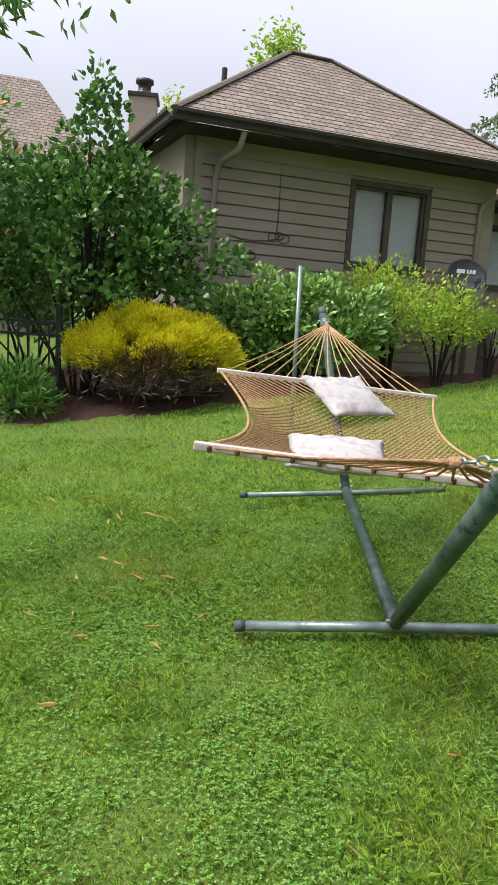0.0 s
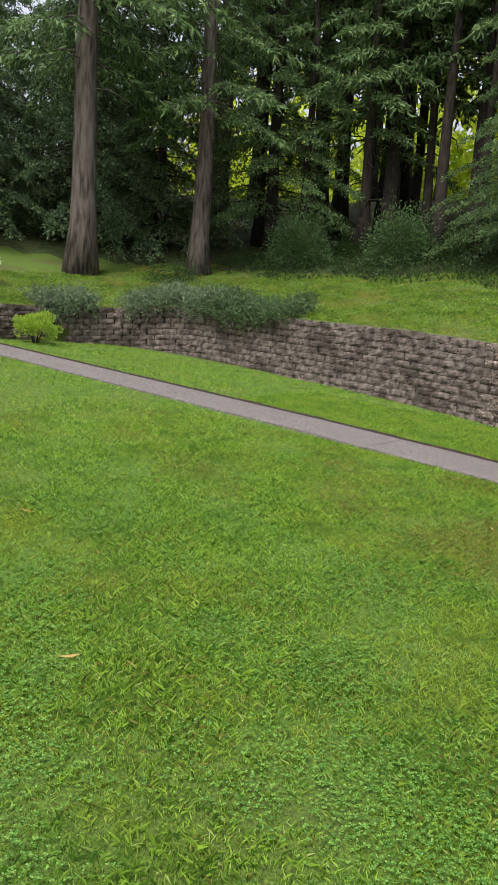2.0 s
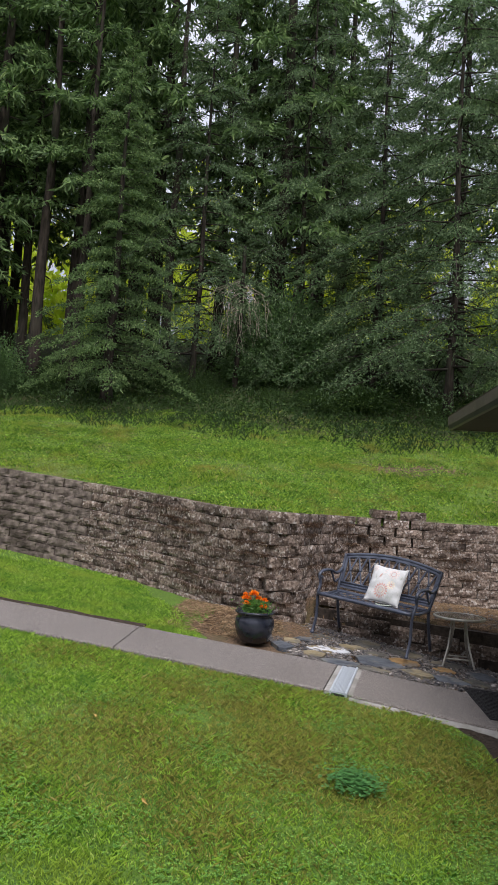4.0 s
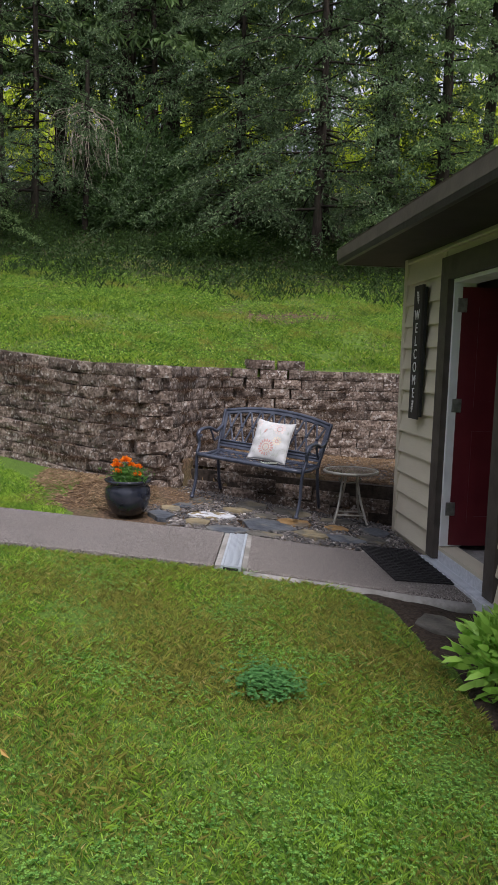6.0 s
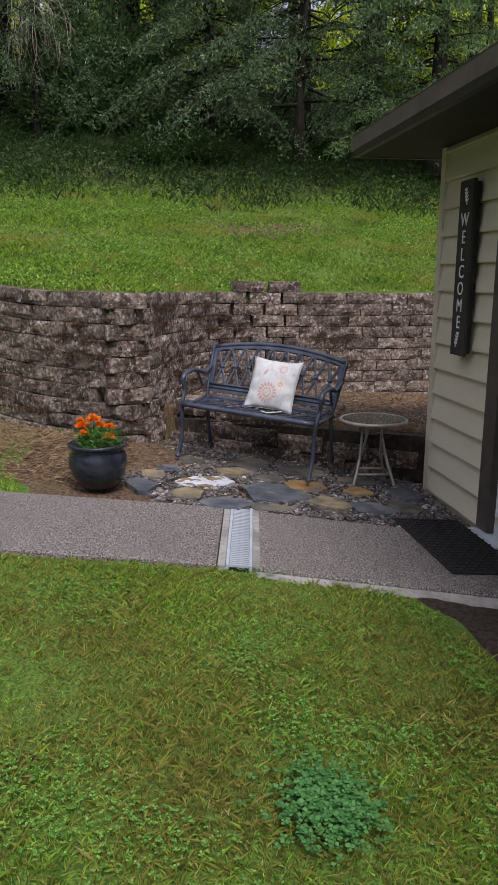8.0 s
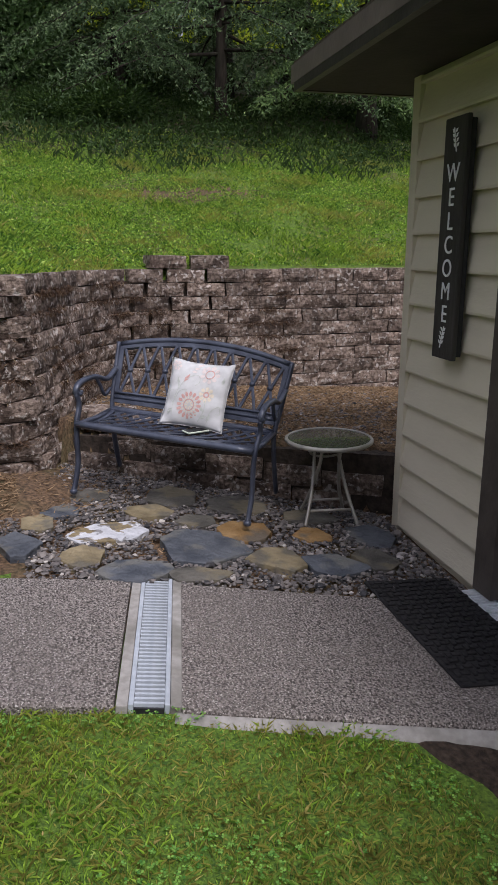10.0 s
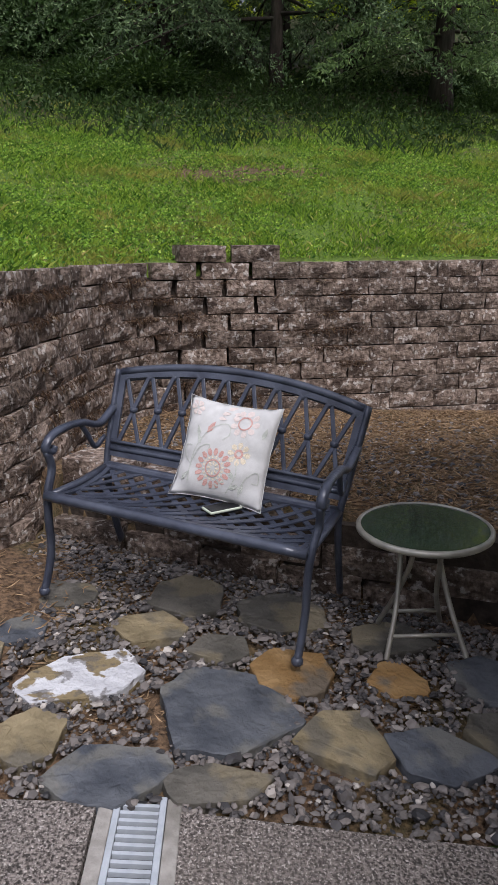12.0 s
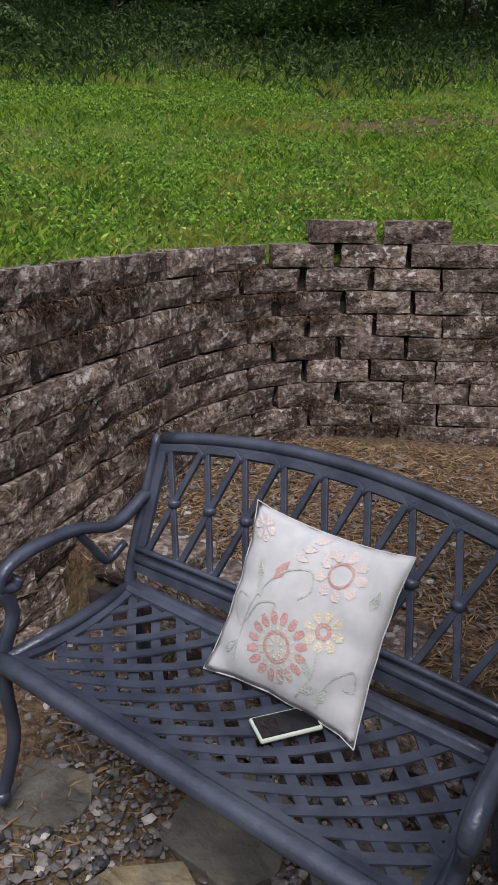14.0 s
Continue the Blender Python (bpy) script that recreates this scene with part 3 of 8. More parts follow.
def block_mesh(rng, length, height, depth=0.26):
    """A split-faced block: rough bulging front at y = 0, plain behind."""
    nx, nz = 5, 4
    v, f = [], []
    for j in range(nz):
        for i in range(nx):
            u, w = i / (nx - 1), j / (nz - 1)
            edge = min(u, 1 - u) * 3.0 * min(w, 1 - w) * 3.0
            y = 0.009 - 0.016 * min(1, edge) + rng.uniform(-0.008, 0.008)
            v.append(((u - 0.5) * length + rng.uniform(-0.006, 0.006), y, w * height + rng.uniform(-0.004, 0.004)))
    for j in range(nz - 1):
        for i in range(nx - 1):
            a = j * nx + i
            f.append((a, a + 1, a + nx + 1, a + nx))
    k = len(v)
    v += [(-0.46 * length, depth, 0), (0.46 * length, depth, 0), (0.46 * length, depth, height), (-0.46 * length, depth, height)]
    f.append(tuple(range((nz - 1) * nx, nz * nx)) + (k + 2, k + 3))
    f.append(tuple(range(nx))[::-1] + (k, k + 1))
    f.append(tuple(j * nx for j in range(nz)) + (k + 3, k))
    f.append(tuple(j * nx + nx - 1 for j in range(nz))[::-1] + (k + 1, k + 2))
    return v, f


def retaining_wall():
    rng = random.Random(4)
    wall = thing("wall_retaining", "curved dry-stacked retaining wall of weathered brown split-faced blocks", "retaining wall", kind="structure")
    h, pitch = 0.135, 0.392
    shapes = [block_mesh(rng, 0.384, h - 0.009) for _ in range(7)]
    meshes = []
    for v, f in shapes:
        me = bpy.data.meshes.new("block")
        me.from_pydata(v, [], f)
        me.materials.append(M_BLOCK)
        meshes.append(me)
    rest_v, rest_f = [], []
    for k in range(-1, 14):
        s = 0.2 + pitch * 0.5 * (k % 2)
        while s < ARC[-1] - 0.2:
            x, y, top, hd = wall_at(s)
            rise = (wall_at(min(s + 0.3, ARC[-1]))[2] - wall_at(max(s - 0.3, 0))[2]) / 0.6
            g = float(lower_z(np.float64(x), np.float64(y)))
            z = top + 0.015 - (k + 1) * h
            stands = k >= 0 or (-0.95 < y < -0.15 and x > 12.1)
            hole = math.hypot(x - 10.24, y - 1.18) < 0.2 and abs(z + 0.07 - 0.81) < 0.07
            if stands and z + h > g - 0.05 and y >= -4.6:
                back = Vector((-hd.y, hd.x, 0))
                p = Vector((x, y, z)) + back * (0.012 * (8 - k) + rng.uniform(-0.012, 0.014))
                turn = math.atan2(hd.y, hd.x) + rng.uniform(-0.025, 0.025)
                m = Matrix.Translation(p) @ Matrix.Rotation(turn, 4, "Z") @ Matrix.Rotation(-math.atan(rise) + rng.uniform(-0.012, 0.012), 4, "Y")
                q = rng.randrange(7)
                if hole:
                    m = m @ Matrix.Translation((-0.07, 0, 0)) @ Matrix.Diagonal((0.6, 1, 1, 1))
                if y < 4.2:
                    ob = new("block", meshes[q])
                    ob.parent = wall
                    ob.matrix_world = m
                else:
                    n = len(rest_v)
                    rest_v += [tuple(m @ Vector(c)) for c in shapes[q][0]]
                    rest_f += [tuple(n + i for i in c) for c in shapes[q][1]]
            s += pitch + rng.uniform(-0.004, 0.004)
    me = bpy.data.meshes.new("far_blocks")
    me.from_pydata(rest_v, [], rest_f)
    m2 = mat("far_wall_block", (0.07, 0.054, 0.045), (0.23, 0.185, 0.157), 9.0, 0.92, 1.0, 30, (0.04, 0.029, 0.022), 1.7, 0.75)
    me.materials.append(m2)
    ob = new("far_blocks", me)
    ob.parent = wall
    tagged(ob, "stacked weathered blocks of the far wall", kind="stuff")
    bm = B()
    rows = []
    for s in np.arange(0, ARC[-1], 0.15):
        x, y, top, hd = wall_at(s)
        back = Vector((-hd.y, hd.x, 0))
        rows.append([bm.verts.new(Vector((x, y, z)) + back * d) for z, d in ((-0.2, 0.1), (top - 0.1, 0.17), (top - 0.1, 0.26), (-0.2, 0.26))])
    for q, w in zip(rows[:-1], rows[1:]):
        for i in range(4):
            bm.faces.new((q[i], q[(i + 1) % 4], w[(i + 1) % 4], w[i]))
    part("core", bm, M_CORE, wall, "dark earth packed behind the blocks")


retaining_wall()


def low_wall():
    rng = random.Random(9)
    wall = thing("wall_low", "low wall of mossy brown blocks holding a gravel ledge", "low wall", kind="structure")
    a, b = Vector((*LOW_A, 0)), Vector((*LOW_B, 0))
    hd = (b - a).normalized()
    n = (b - a).length
    meshes = []
    for _ in range(4):
        v, f = block_mesh(rng, 0.4, 0.142)
        me = bpy.data.meshes.new("block")
        me.from_pydata(v, [], f)
        me.materials.append(M_BLOCK)
        meshes.append(me)
    back = Vector((-hd.y, hd.x, 0))
    for k in range(3):
        s = 0.2 + 0.2 * (k % 2)
        while s < n - 0.1:
            p = a + hd * s
            g = float(lower_z(np.float64(p.x), np.float64(p.y)))
            if k == 2 and s > n - 0.95 and s < n - 0.6:
                s += 0.41
                continue
            ob = new("block", meshes[rng.randrange(4)])
            ob.parent = wall
            ob.matrix_world = Matrix.Translation(p + back * (0.05 * k + rng.uniform(-0.03, 0.03)) + Vector((0, 0, g - 0.03 + 0.148 * k - (0.14 if k == 2 and s > n - 0.7 else 0)))) @ Matrix.Rotation(math.atan2(hd.y, hd.x) + rng.uniform(-0.07, 0.07), 4, "Z")
            s += 0.41
    core = B()
    box(core, (0, 0.08, 0), (n, 0.3, 0.42), Matrix.Translation(a + Vector((0, 0, 0.08))) @ Matrix.Rotation(math.atan2(hd.y, hd.x), 4, "Z"))
    part("core", core, M_CORE, wall, "dark earth packed behind the blocks")


low_wall()


# ---- houses: siding, windows, roofs ----
def lap_board(length, height, lap=0.038, gap=0.0):
    bm = B()
    if gap:
        prof = [(-lap, gap), (-lap - 0.002, gap + 0.006), (-lap - 0.002, height - 0.004), (-lap, height), (0.006, height), (0.006, gap)]
    else:
        prof = [(-lap, 0), (-lap - 0.003, 0.012), (-0.004, height + 0.02), (0.006, height + 0.02), (0.006, 0)]
    ends = [[bm.verts.new((x, y, z)) for y, z in prof] for x in (0, length)]
    n = len(prof)
    for k in range(n):
        bm.faces.new((ends[0][k], ends[0][(k + 1) % n], ends[1][(k + 1) % n], ends[1][k]))
    bm.faces.new(ends[0][::-1])
    bm.faces.new(ends[1])
    return bm


def siding(wall, length, z0, z1, step, holes, m, start=0.0, gap=0.0):
    """Lap boards on a wall whose front is local y = 0, cut at the openings (s0, s1, za, zb)."""
    z = z0
    cache = {}
    while z < z1 - 0.02:
        h = min(step, z1 - z)
        spans = [(start, length)]
        for s0, s1, za, zb in holes:
            if z + h > za + 0.01 and z < zb - 0.01:
                spans = [q for a, b in spans for q in ((a, min(b, s0)), (max(a, s1), b)) if q[1] - q[0] > 0.02]
        for a, b in spans:
            key = (round(b - a, 3), round(h, 3))
            if key not in cache:
                cache[key] = bm_mesh("siding_board", lap_board(*key, gap=gap), m)
            part("siding_board", cache[key], m, wall).location = (a, 0, z)
        z += step


def wall_body(length, z0, z1, thick, holes):
    """A wall with its openings cut through, front at y = 0."""
    bm = B()
    cuts = sorted({0.0, length, *[c for q in holes for c in q[:2]]})
    for a, b in zip(cuts[:-1], cuts[1:]):
        spans = [(z0, z1)]
        for s0, s1, za, zb in holes:
            if s0 <= a and b <= s1:
                spans = [q for c, d in spans for q in ((c, min(d, za)), (max(c, zb), d)) if q[1] - q[0] > 0.01]
        for c, d in spans:
            box(bm, (a, 0, c), (b, thick, d))
    return bm


def frame_bars(bm, x0, x1, z0, z1, w, y0, y1):
    box(bm, (x0, y0, z0), (x0 + w, y1, z1))
    box(bm, (x1 - w, y0, z0), (x1, y1, z1))
    box(bm, (x0 + w, y0, z1 - w), (x1 - w, y1, z1))
    box(bm, (x0 + w, y0, z0), (x1 - w, y1, z0 + w))
    return bm


def window(name, label, parent, x0, x1, z0, z1, slats=True, bars=1, trim=0.07):
    w = new(name)
    w.parent = parent
    tagged(w, label)
    part("casing", frame_bars(B(), x0 - trim, x1 + trim, z0 - trim, z1 + trim, trim + 0.01, -0.045, 0.05), M_TRIM, w)
    part("window_frame", frame_bars(B(), x0, x1, z0, z1, 0.045, 0.0, 0.09), M_TRIM, w)
    for k in range(bars):
        c = x0 + (x1 - x0) * (k + 1) / (bars + 1)
        part("mullion", box(B(), (c - 0.05, -0.005, z0 + 0.045), (c + 0.05, 0.09, z1 - 0.045), bevel=0.006), M_TRIM, w)
    n = bars + 1
    for k in range(n):
        a, b = x0 + (x1 - x0) * k / n + 0.05, x0 + (x1 - x0) * (k + 1) / n - 0.05
        p = part("pane", box(B(), (a, 0.055, z0 + 0.045), (b, 0.061, z1 - 0.045)), M_GLASS, w, "clear glass")
        p.visible_shadow = False
        bm = B()
        if slats:
            z = z0 + 0.06
            while z < z1 - 0.05:
                box(bm, (a, 0.095, z), (b, 0.118, z + 0.003), Matrix.Translation((0, 0.1, z)) @ Matrix.Rotation(radians(62), 4, "X") @ Matrix.Translation((0, -0.1, -z)))
                z += 0.024
        box(bm, (a - 0.04, 0.125, z0 + 0.02), (b + 0.04, 0.13, z1 - 0.02))
        part("blind", bm, M_BLIND, w, "closed pale blind")
    return w


def roof_face(bm, uv, e0, e1, r0, r1, step=0.14, lift=0.007):
    """A slope of overlapping shingle courses from the eave e0-e1 up to the ridge r0-r1."""
    e0, e1, r0, r1 = (Vector(p) for p in (e0, e1, r0, r1))
    n = max(2, int(((r0 + r1) / 2 - (e0 + e1) / 2).length / step))
    nor = (e1 - e0).cross(r0 - e0).normalized()
    if nor.z < 0:
        nor = -nor
    along = (e1 - e0).normalized()
    prev = None
    for k in range(n):
        a, b = k / n, (k + 1.08) / n
        p = [e0.lerp(r0, a) + nor * lift, e1.lerp(r1, a) + nor * lift, e1.lerp(r1, min(1, b)), e0.lerp(r0, min(1, b))]
        low = [e0.lerp(r0, a) - nor * 0.004, e1.lerp(r1, a) - nor * 0.004]
        vs = [bm.verts.new(q) for q in p]
        f = bm.faces.new(vs)
        for loop, q, row in zip(f.loops, p, (0.001, 0.001, 0.139, 0.139)):
            loop[uv].uv = ((q - e0).dot(along) + 0.11 * (k % 2) + 0.05 * ((k * 7) % 5), row + 0.14 * k)
        ls = [bm.verts.new(q) for q in low]
        bm.faces.new((ls[0], ls[1], vs[1], vs[0]))
        if prev:
            bm.faces.new((prev[3], prev[2], ls[1], ls[0]))
        prev = vs


def roof_slope(parent, label, *corners):
    bm = B()
    uv = bm.loops.layers.uv.new("UVMap")
    roof_face(bm, uv, *corners)
    return part("roof_slope", bm, M_SHINGLE, parent, label)


def gutter(a, b, m, parent, size=0.11):
    """A moulded gutter with a rolled lip, from a to b."""
    a, b = Vector(a), Vector(b)
    d = (b - a).normalized()
    o = Vector((d.y, -d.x, 0))
    bm = B()
    prof = [(0.0, 0.0), (0.0, -size), (size * 0.62, -size), (size * 0.66, -size * 0.55), (size * 0.95, -size * 0.22), (size * 1.04, -size * 0.2), (size * 1.04, 0.02), (size * 0.93, 0.02), (size * 0.9, -size * 0.15), (size * 0.58, -size * 0.5), (size * 0.55, -size * 0.8), (0.02, -size * 0.8), (0.02, 0)]
    ends = [[bm.verts.new(p + o * x + Vector((0, 0, z))) for x, z in prof] for p in (a, b)]
    k = len(prof)
    for i in range(k):
        bm.faces.new((ends[0][i], ends[0][(i + 1) % k], ends[1][(i + 1) % k], ends[1][i]))
    bm.faces.new(ends[0][::-1])
    bm.faces.new(ends[1])
    return part("gutter", bm, m, parent)


def quad_slab(bm, pts, thick):
    top = [bm.verts.new(p) for p in pts]
    low = [bm.verts.new((p[0], p[1], p[2] - thick)) for p in pts]
    bm.faces.new(top)
    bm.faces.new(low[::-1])
    n = len(pts)
    for i in range(n):
        bm.faces.new((top[i], top[(i + 1) % n], low[(i + 1) % n], low[i]))


HU = Vector((math.cos(radians(17)), math.sin(radians(17)), 0))
HN = Vector((HU.y, -HU.x, 0))


def hp(corner, s, out, z):
    """A point s along the house's front from a corner, out in front of it."""
    p = Vector(corner) + HU * s + HN * out
    return Vector((p.x, p.y, z))


def house():
    A0, A1 = Vector((0.22, 10.93, 0)), 4.78
    W0, W1 = Vector((3.9, 14.83, 0)), 6.28
    EZ = 3.92
    h = thing("house", "low taupe lap-sided house with brown shingle hip roofs", "house")
    holes = [(2.25, 3.57, 2.31, 3.5)]
    main = new("wall")
    main.parent = h
    main.matrix_world = Matrix.Translation((A0.x, A0.y, 0)) @ Matrix.Rotation(radians(17), 4, "Z")
    part("wall_body", wall_body(A1, 0.0, 3.95, 0.16, holes), M_SIDING2, main)
    part("wall_end", box(B(), (-0.3, 0.0, 0.0), (0.0, 0.16, 3.95)), M_SIDING2, main)
    siding(main, A1 - 0.1, 0.632, 3.62, 0.166, [(2.17, 3.65, 2.23, 3.58)], M_SIDING2, -0.2, 0.02)
    part("corner_board", box(B(), (-0.32, -0.042, 0.3), (-0.2, 0.02, 3.8)), M_SIDING2, main)
    part("corner_board", box(B(), (A1 - 0.1, -0.035, 0.3), (A1 + 0.03, 0.02, 3.8)), M_SIDING2, main)
    part("frieze", box(B(), (-0.32, -0.045, 3.622), (A1 + 0.03, 0.0, 3.95)), M_SIDING2, main)
    window("window", "dark-framed double window with closed blinds", main, 2.25, 3.57, 2.31, 3.5)
    for x0, y in ((-0.46, 0.0), (A1, 0.0)):
        part("side_wall", box(B(), (x0 + 0.001, y, 0.0), (x0 + 0.16, 7.0, 3.95)), M_SIDING2, main)
    for x, top in ((-0.02, 3.55), (A1 - 0.18, 3.55)):
        bm = B()
        tube(bm, smooth_curve([(x + 0.2, -0.62, 3.84), (x + 0.16, -0.5, 3.62), (x + 0.04, -0.16, 3.5), (x, -0.08, 3.3)], 5) + [Vector((x, -0.075, 0.45))], 0.045, 8)
        part("downpipe", bm, M_SIDING2, main, "painted downpipe", True)
    bm = B()
    tube(bm, [(1.0, -0.03, 3.55), (1.01, -0.035, 3.0), (1.0, -0.035, 2.62)], 0.012, 6)
    tube(bm, smooth_curve([(0.2, -0.03, 2.56), (0.5, -0.05, 2.5), (0.85, -0.045, 2.52), (1.0, -0.05, 2.56)], 5), 0.011, 6)
    for cx, cz, r in ((0.95, 2.58, 0.085), (1.12, 2.57, 0.09), (1.05, 2.6, 0.07), (0.62, 2.28, 0.07)):
        tube(bm, [(cx + r * math.cos(a), -0.05, cz + r * 0.75 * math.sin(a)) for a in np.linspace(0.2, 6.2, 16)], 0.009, 5)
    tube(bm, [(0.2, -0.03, 2.31), (0.45, -0.04, 2.33), (0.62, -0.045, 2.36)], 0.008, 5)
    part("cable", bm, M_CABLE, main, "coiled old cable", True)

    wing = new("wing_wall")
    wing.parent = h
    wing.matrix_world = Matrix.Translation((W0.x, W0.y, 0)) @ Matrix.Rotation(radians(17), 4, "Z")
    wh = [(2.37, 3.03, 2.33, 3.53), (3.87, 5.41, 1.5, 3.5)]
    part("wall_body", wall_body(W1, 0.3, 3.95, 0.16, wh), M_SIDING2, wing)
    siding(wing, W1 - 0.1, 0.964, 3.62, 0.166, [(2.29, 3.11, 2.25, 3.61), (3.77, 5.51, 1.4, 3.6)], M_SIDING2, 0.0, 0.02)
    part("corner_board", box(B(), (W1 - 0.1, -0.035, 0.9), (W1 + 0.03, 0.02, 3.8)), M_SIDING2, wing)
    part("frieze", box(B(), (0, -0.04, 3.66), (W1 + 0.03, 0.0, 3.95)), M_SIDING2, wing)
    part("side_wall", box(B(), (W1 - 0.16, 0.16, 0.3), (W1, 6.0, 3.95)), M_SIDING2, wing)
    window("window", "narrow dark-framed window with a closed blind", wing, 2.37, 3.03, 2.33, 3.53, True, 0)
    window("patio_door", "dark-framed glazed double door with pale blinds", wing, 3.87, 5.41, 1.5, 3.5, False, 1, 0.09)
    part("porch_slab", box(B(), (1.7, -1.25, 0.5), (W1 - 0.05, 0.0, 1.42), bevel=0.02), M_CURB, wing, "stained concrete porch slab")
    part("porch_step", box(B(), (3.4, -0.45, 1.42), (5.7, 0.0, 1.49), bevel=0.015), M_CURB, wing, "concrete step under the door")

    z = EZ + 0.06
    D, D2 = 2.7, 2.45
    rise = 0.7
    e0, e1 = hp(A0, -0.8, 0.62, z), hp(A0, A1 + 0.44, 0.62, z)
    r0, r1 = hp(A0, -0.8 + D, 0.62 - D, z + rise * D), hp(A0, A1 + 0.64 - D, 0.62 - D, z + rise * D)
    roof_slope(h, "brown asphalt shingle hip roof", e0, e1, r0, r1)
    b0, b1 = hp(A0, -0.8, 0.62 - 2 * D - 2, z), hp(A0, A1 + 0.44, 0.62 - 2 * D - 2, z)
    roof_slope(h, "", e0, b0, r0, r0 + (b0 - e0).normalized() * 3)
    roof_slope(h, "", e1, b1, r1, r1 + (b1 - e1).normalized() * 3)
    f0, f1 = hp(W0, -1.2, 0.6, z), hp(W0, W1 + 0.4, 0.6, z)
    g0, g1 = hp(W0, -1.2, 0.6 - D2, z + rise * D2), hp(W0, W1 + 0.62 - D2, 0.6 - D2, z + rise * D2)
    roof_slope(h, "brown asphalt shingle roof of the wing", f0, f1, g0, g1)
    c1 = hp(W0, W1 + 0.4, 0.6 - 2 * D2, z)
    roof_slope(h, "", f1, c1, g1, g1 + (c1 - f1).normalized() * 0.01)
    for a, b in ((r0, e0), (r1, e1), (r0, r1), (g1, f1)):
        bm = B()
        tube(bm, [a + Vector((0, 0, 0.02)), b + Vector((0, 0, 0.02))], 0.07, 6, 0.5)
        part("ridge_cap", bm, M_SHINGLE, h)
    for a, b in ((e0, e1), (f0, f1), (b0, e0), (e1, b1), (f1, c1)):
        gutter(a - Vector((0, 0, 0.01)), b - Vector((0, 0, 0.01)), M_FASCIA, h)
    bm = B()
    quad_slab(bm, [hp(A0, -0.66, 0.6, EZ - 0.06), hp(A0, A1 + 0.42, 0.6, EZ - 0.06), hp(A0, A1 + 0.42, -7, EZ - 0.06), hp(A0, -0.66, -7, EZ - 0.06)], 0.03)
    part("soffit", bm, M_SOFFIT, h)
    bm = B()
    quad_slab(bm, [hp(W0, 0.9, 0.58, EZ - 0.055), hp(W0, W1 + 0.38, 0.58, EZ - 0.055), hp(W0, W1 + 0.38, -5, EZ - 0.055), hp(W0, 0.9, -5, EZ - 0.055)], 0.03)
    part("wing_soffit", bm, M_SOFFIT, h)
    ch = part("chimney", box(B(), (-0.16, -0.3, 3.5), (0.36, 0.4, 5.55)), M_SIDING2, h, "boxed taupe chimney with a metal cap")
    ch.location = (-1.3, 15.9, 0)
    part("chimney_rim", box(B(), (-0.2, -0.34, 5.5), (0.4, 0.44, 5.58), bevel=0.01), M_FASCIA, ch)
    bm = B()
    lathe(bm, [(0.17, 5.58), (0.17, 5.66), (0.13, 5.68), (0.13, 5.8), (0.18, 5.82), (0.18, 5.9), (0.05, 5.93)], 16, (0.1, 0.05, 0))
    part("flue_cap", bm, M_FASCIA, ch, "round metal flue cap", True)
    bm = B()
    tube(bm, [(0.35, 14.2, 4.8), (0.35, 14.2, 5.75)], 0.05, 8)
    part("vent_pipe", bm, M_FASCIA, h, "grey vent pipe")
    # back slopes that close the house
    bm = B()
    quad_slab(bm, [(-3.8, 19.5, 3.9), (-0.5, 17.0, 3.9), (-1.0, 19.5, 5.5), (-3.4, 21.5, 5.5)], 0.1)
    part("rear_roof", bm, M_SHINGLE, h)
    return h


house()


def sconce():
    p = hp((3.9, 14.83, 0), 5.78, 0.0, 3.0)
    s = thing("wall_lantern", "copper and glass lantern on the house wall", "wall lamp", Matrix.Translation(p) @ Matrix.Rotation(radians(17), 4, "Z"))
    part("back_plate", box(B(), (-0.1, -0.055, 0.02), (0.06, -0.025, 0.3), bevel=0.01), M_COPPER, s)
    bm = B()
    tube(bm, smooth_curve([(0.08, -0.05, 0.05), (0.12, -0.12, -0.02), (0.18, -0.2, 0.02), (0.2, -0.2, 0.08)], 5), 0.014, 6)
    part("arm", bm, M_BLACKIRON, s)
    bm = B()
    lathe(bm, [(0.04, 0.08), (0.085, 0.1), (0.1, 0.26), (0.02, 0.36)], 8, (0.2, -0.2, 0))
    part("lantern", bm, M_COPPER, s)


sconce()


def neighbour():
    h = thing("neighbour_house", "grey-roofed neighbouring house half hidden by shrubs", "house", pose(-5.6, 19, 0, 0, 0, 17))
    part("wall", box(B(), (-5, 0, 0), (2.6, 5, 4.6)), M_SIDING2, h)
    roof_slope(h, "weathered grey shingle roof", (-6, -0.7, 4.6), (3.2, -0.7, 4.6), (-6, 2.6, 7.3), (1.9, 2.6, 7.3))
    roof_slope(h, "", (-6, 5.8, 4.6), (3.2, 5.8, 4.6), (-6, 2.6, 7.3), (1.9, 2.6, 7.3))
    gutter((-6, -0.72, 4.6), (3.2, -0.72, 4.6), M_FASCIA, h)
    bm = B()
    quad_slab(bm, [(-6, -0.68, 4.58), (3.2, -0.68, 4.58), (3.2, 5.8, 4.58), (-6, 5.8, 4.58)], 0.1)
    part("soffit", bm, M_SOFFIT, h)


neighbour()


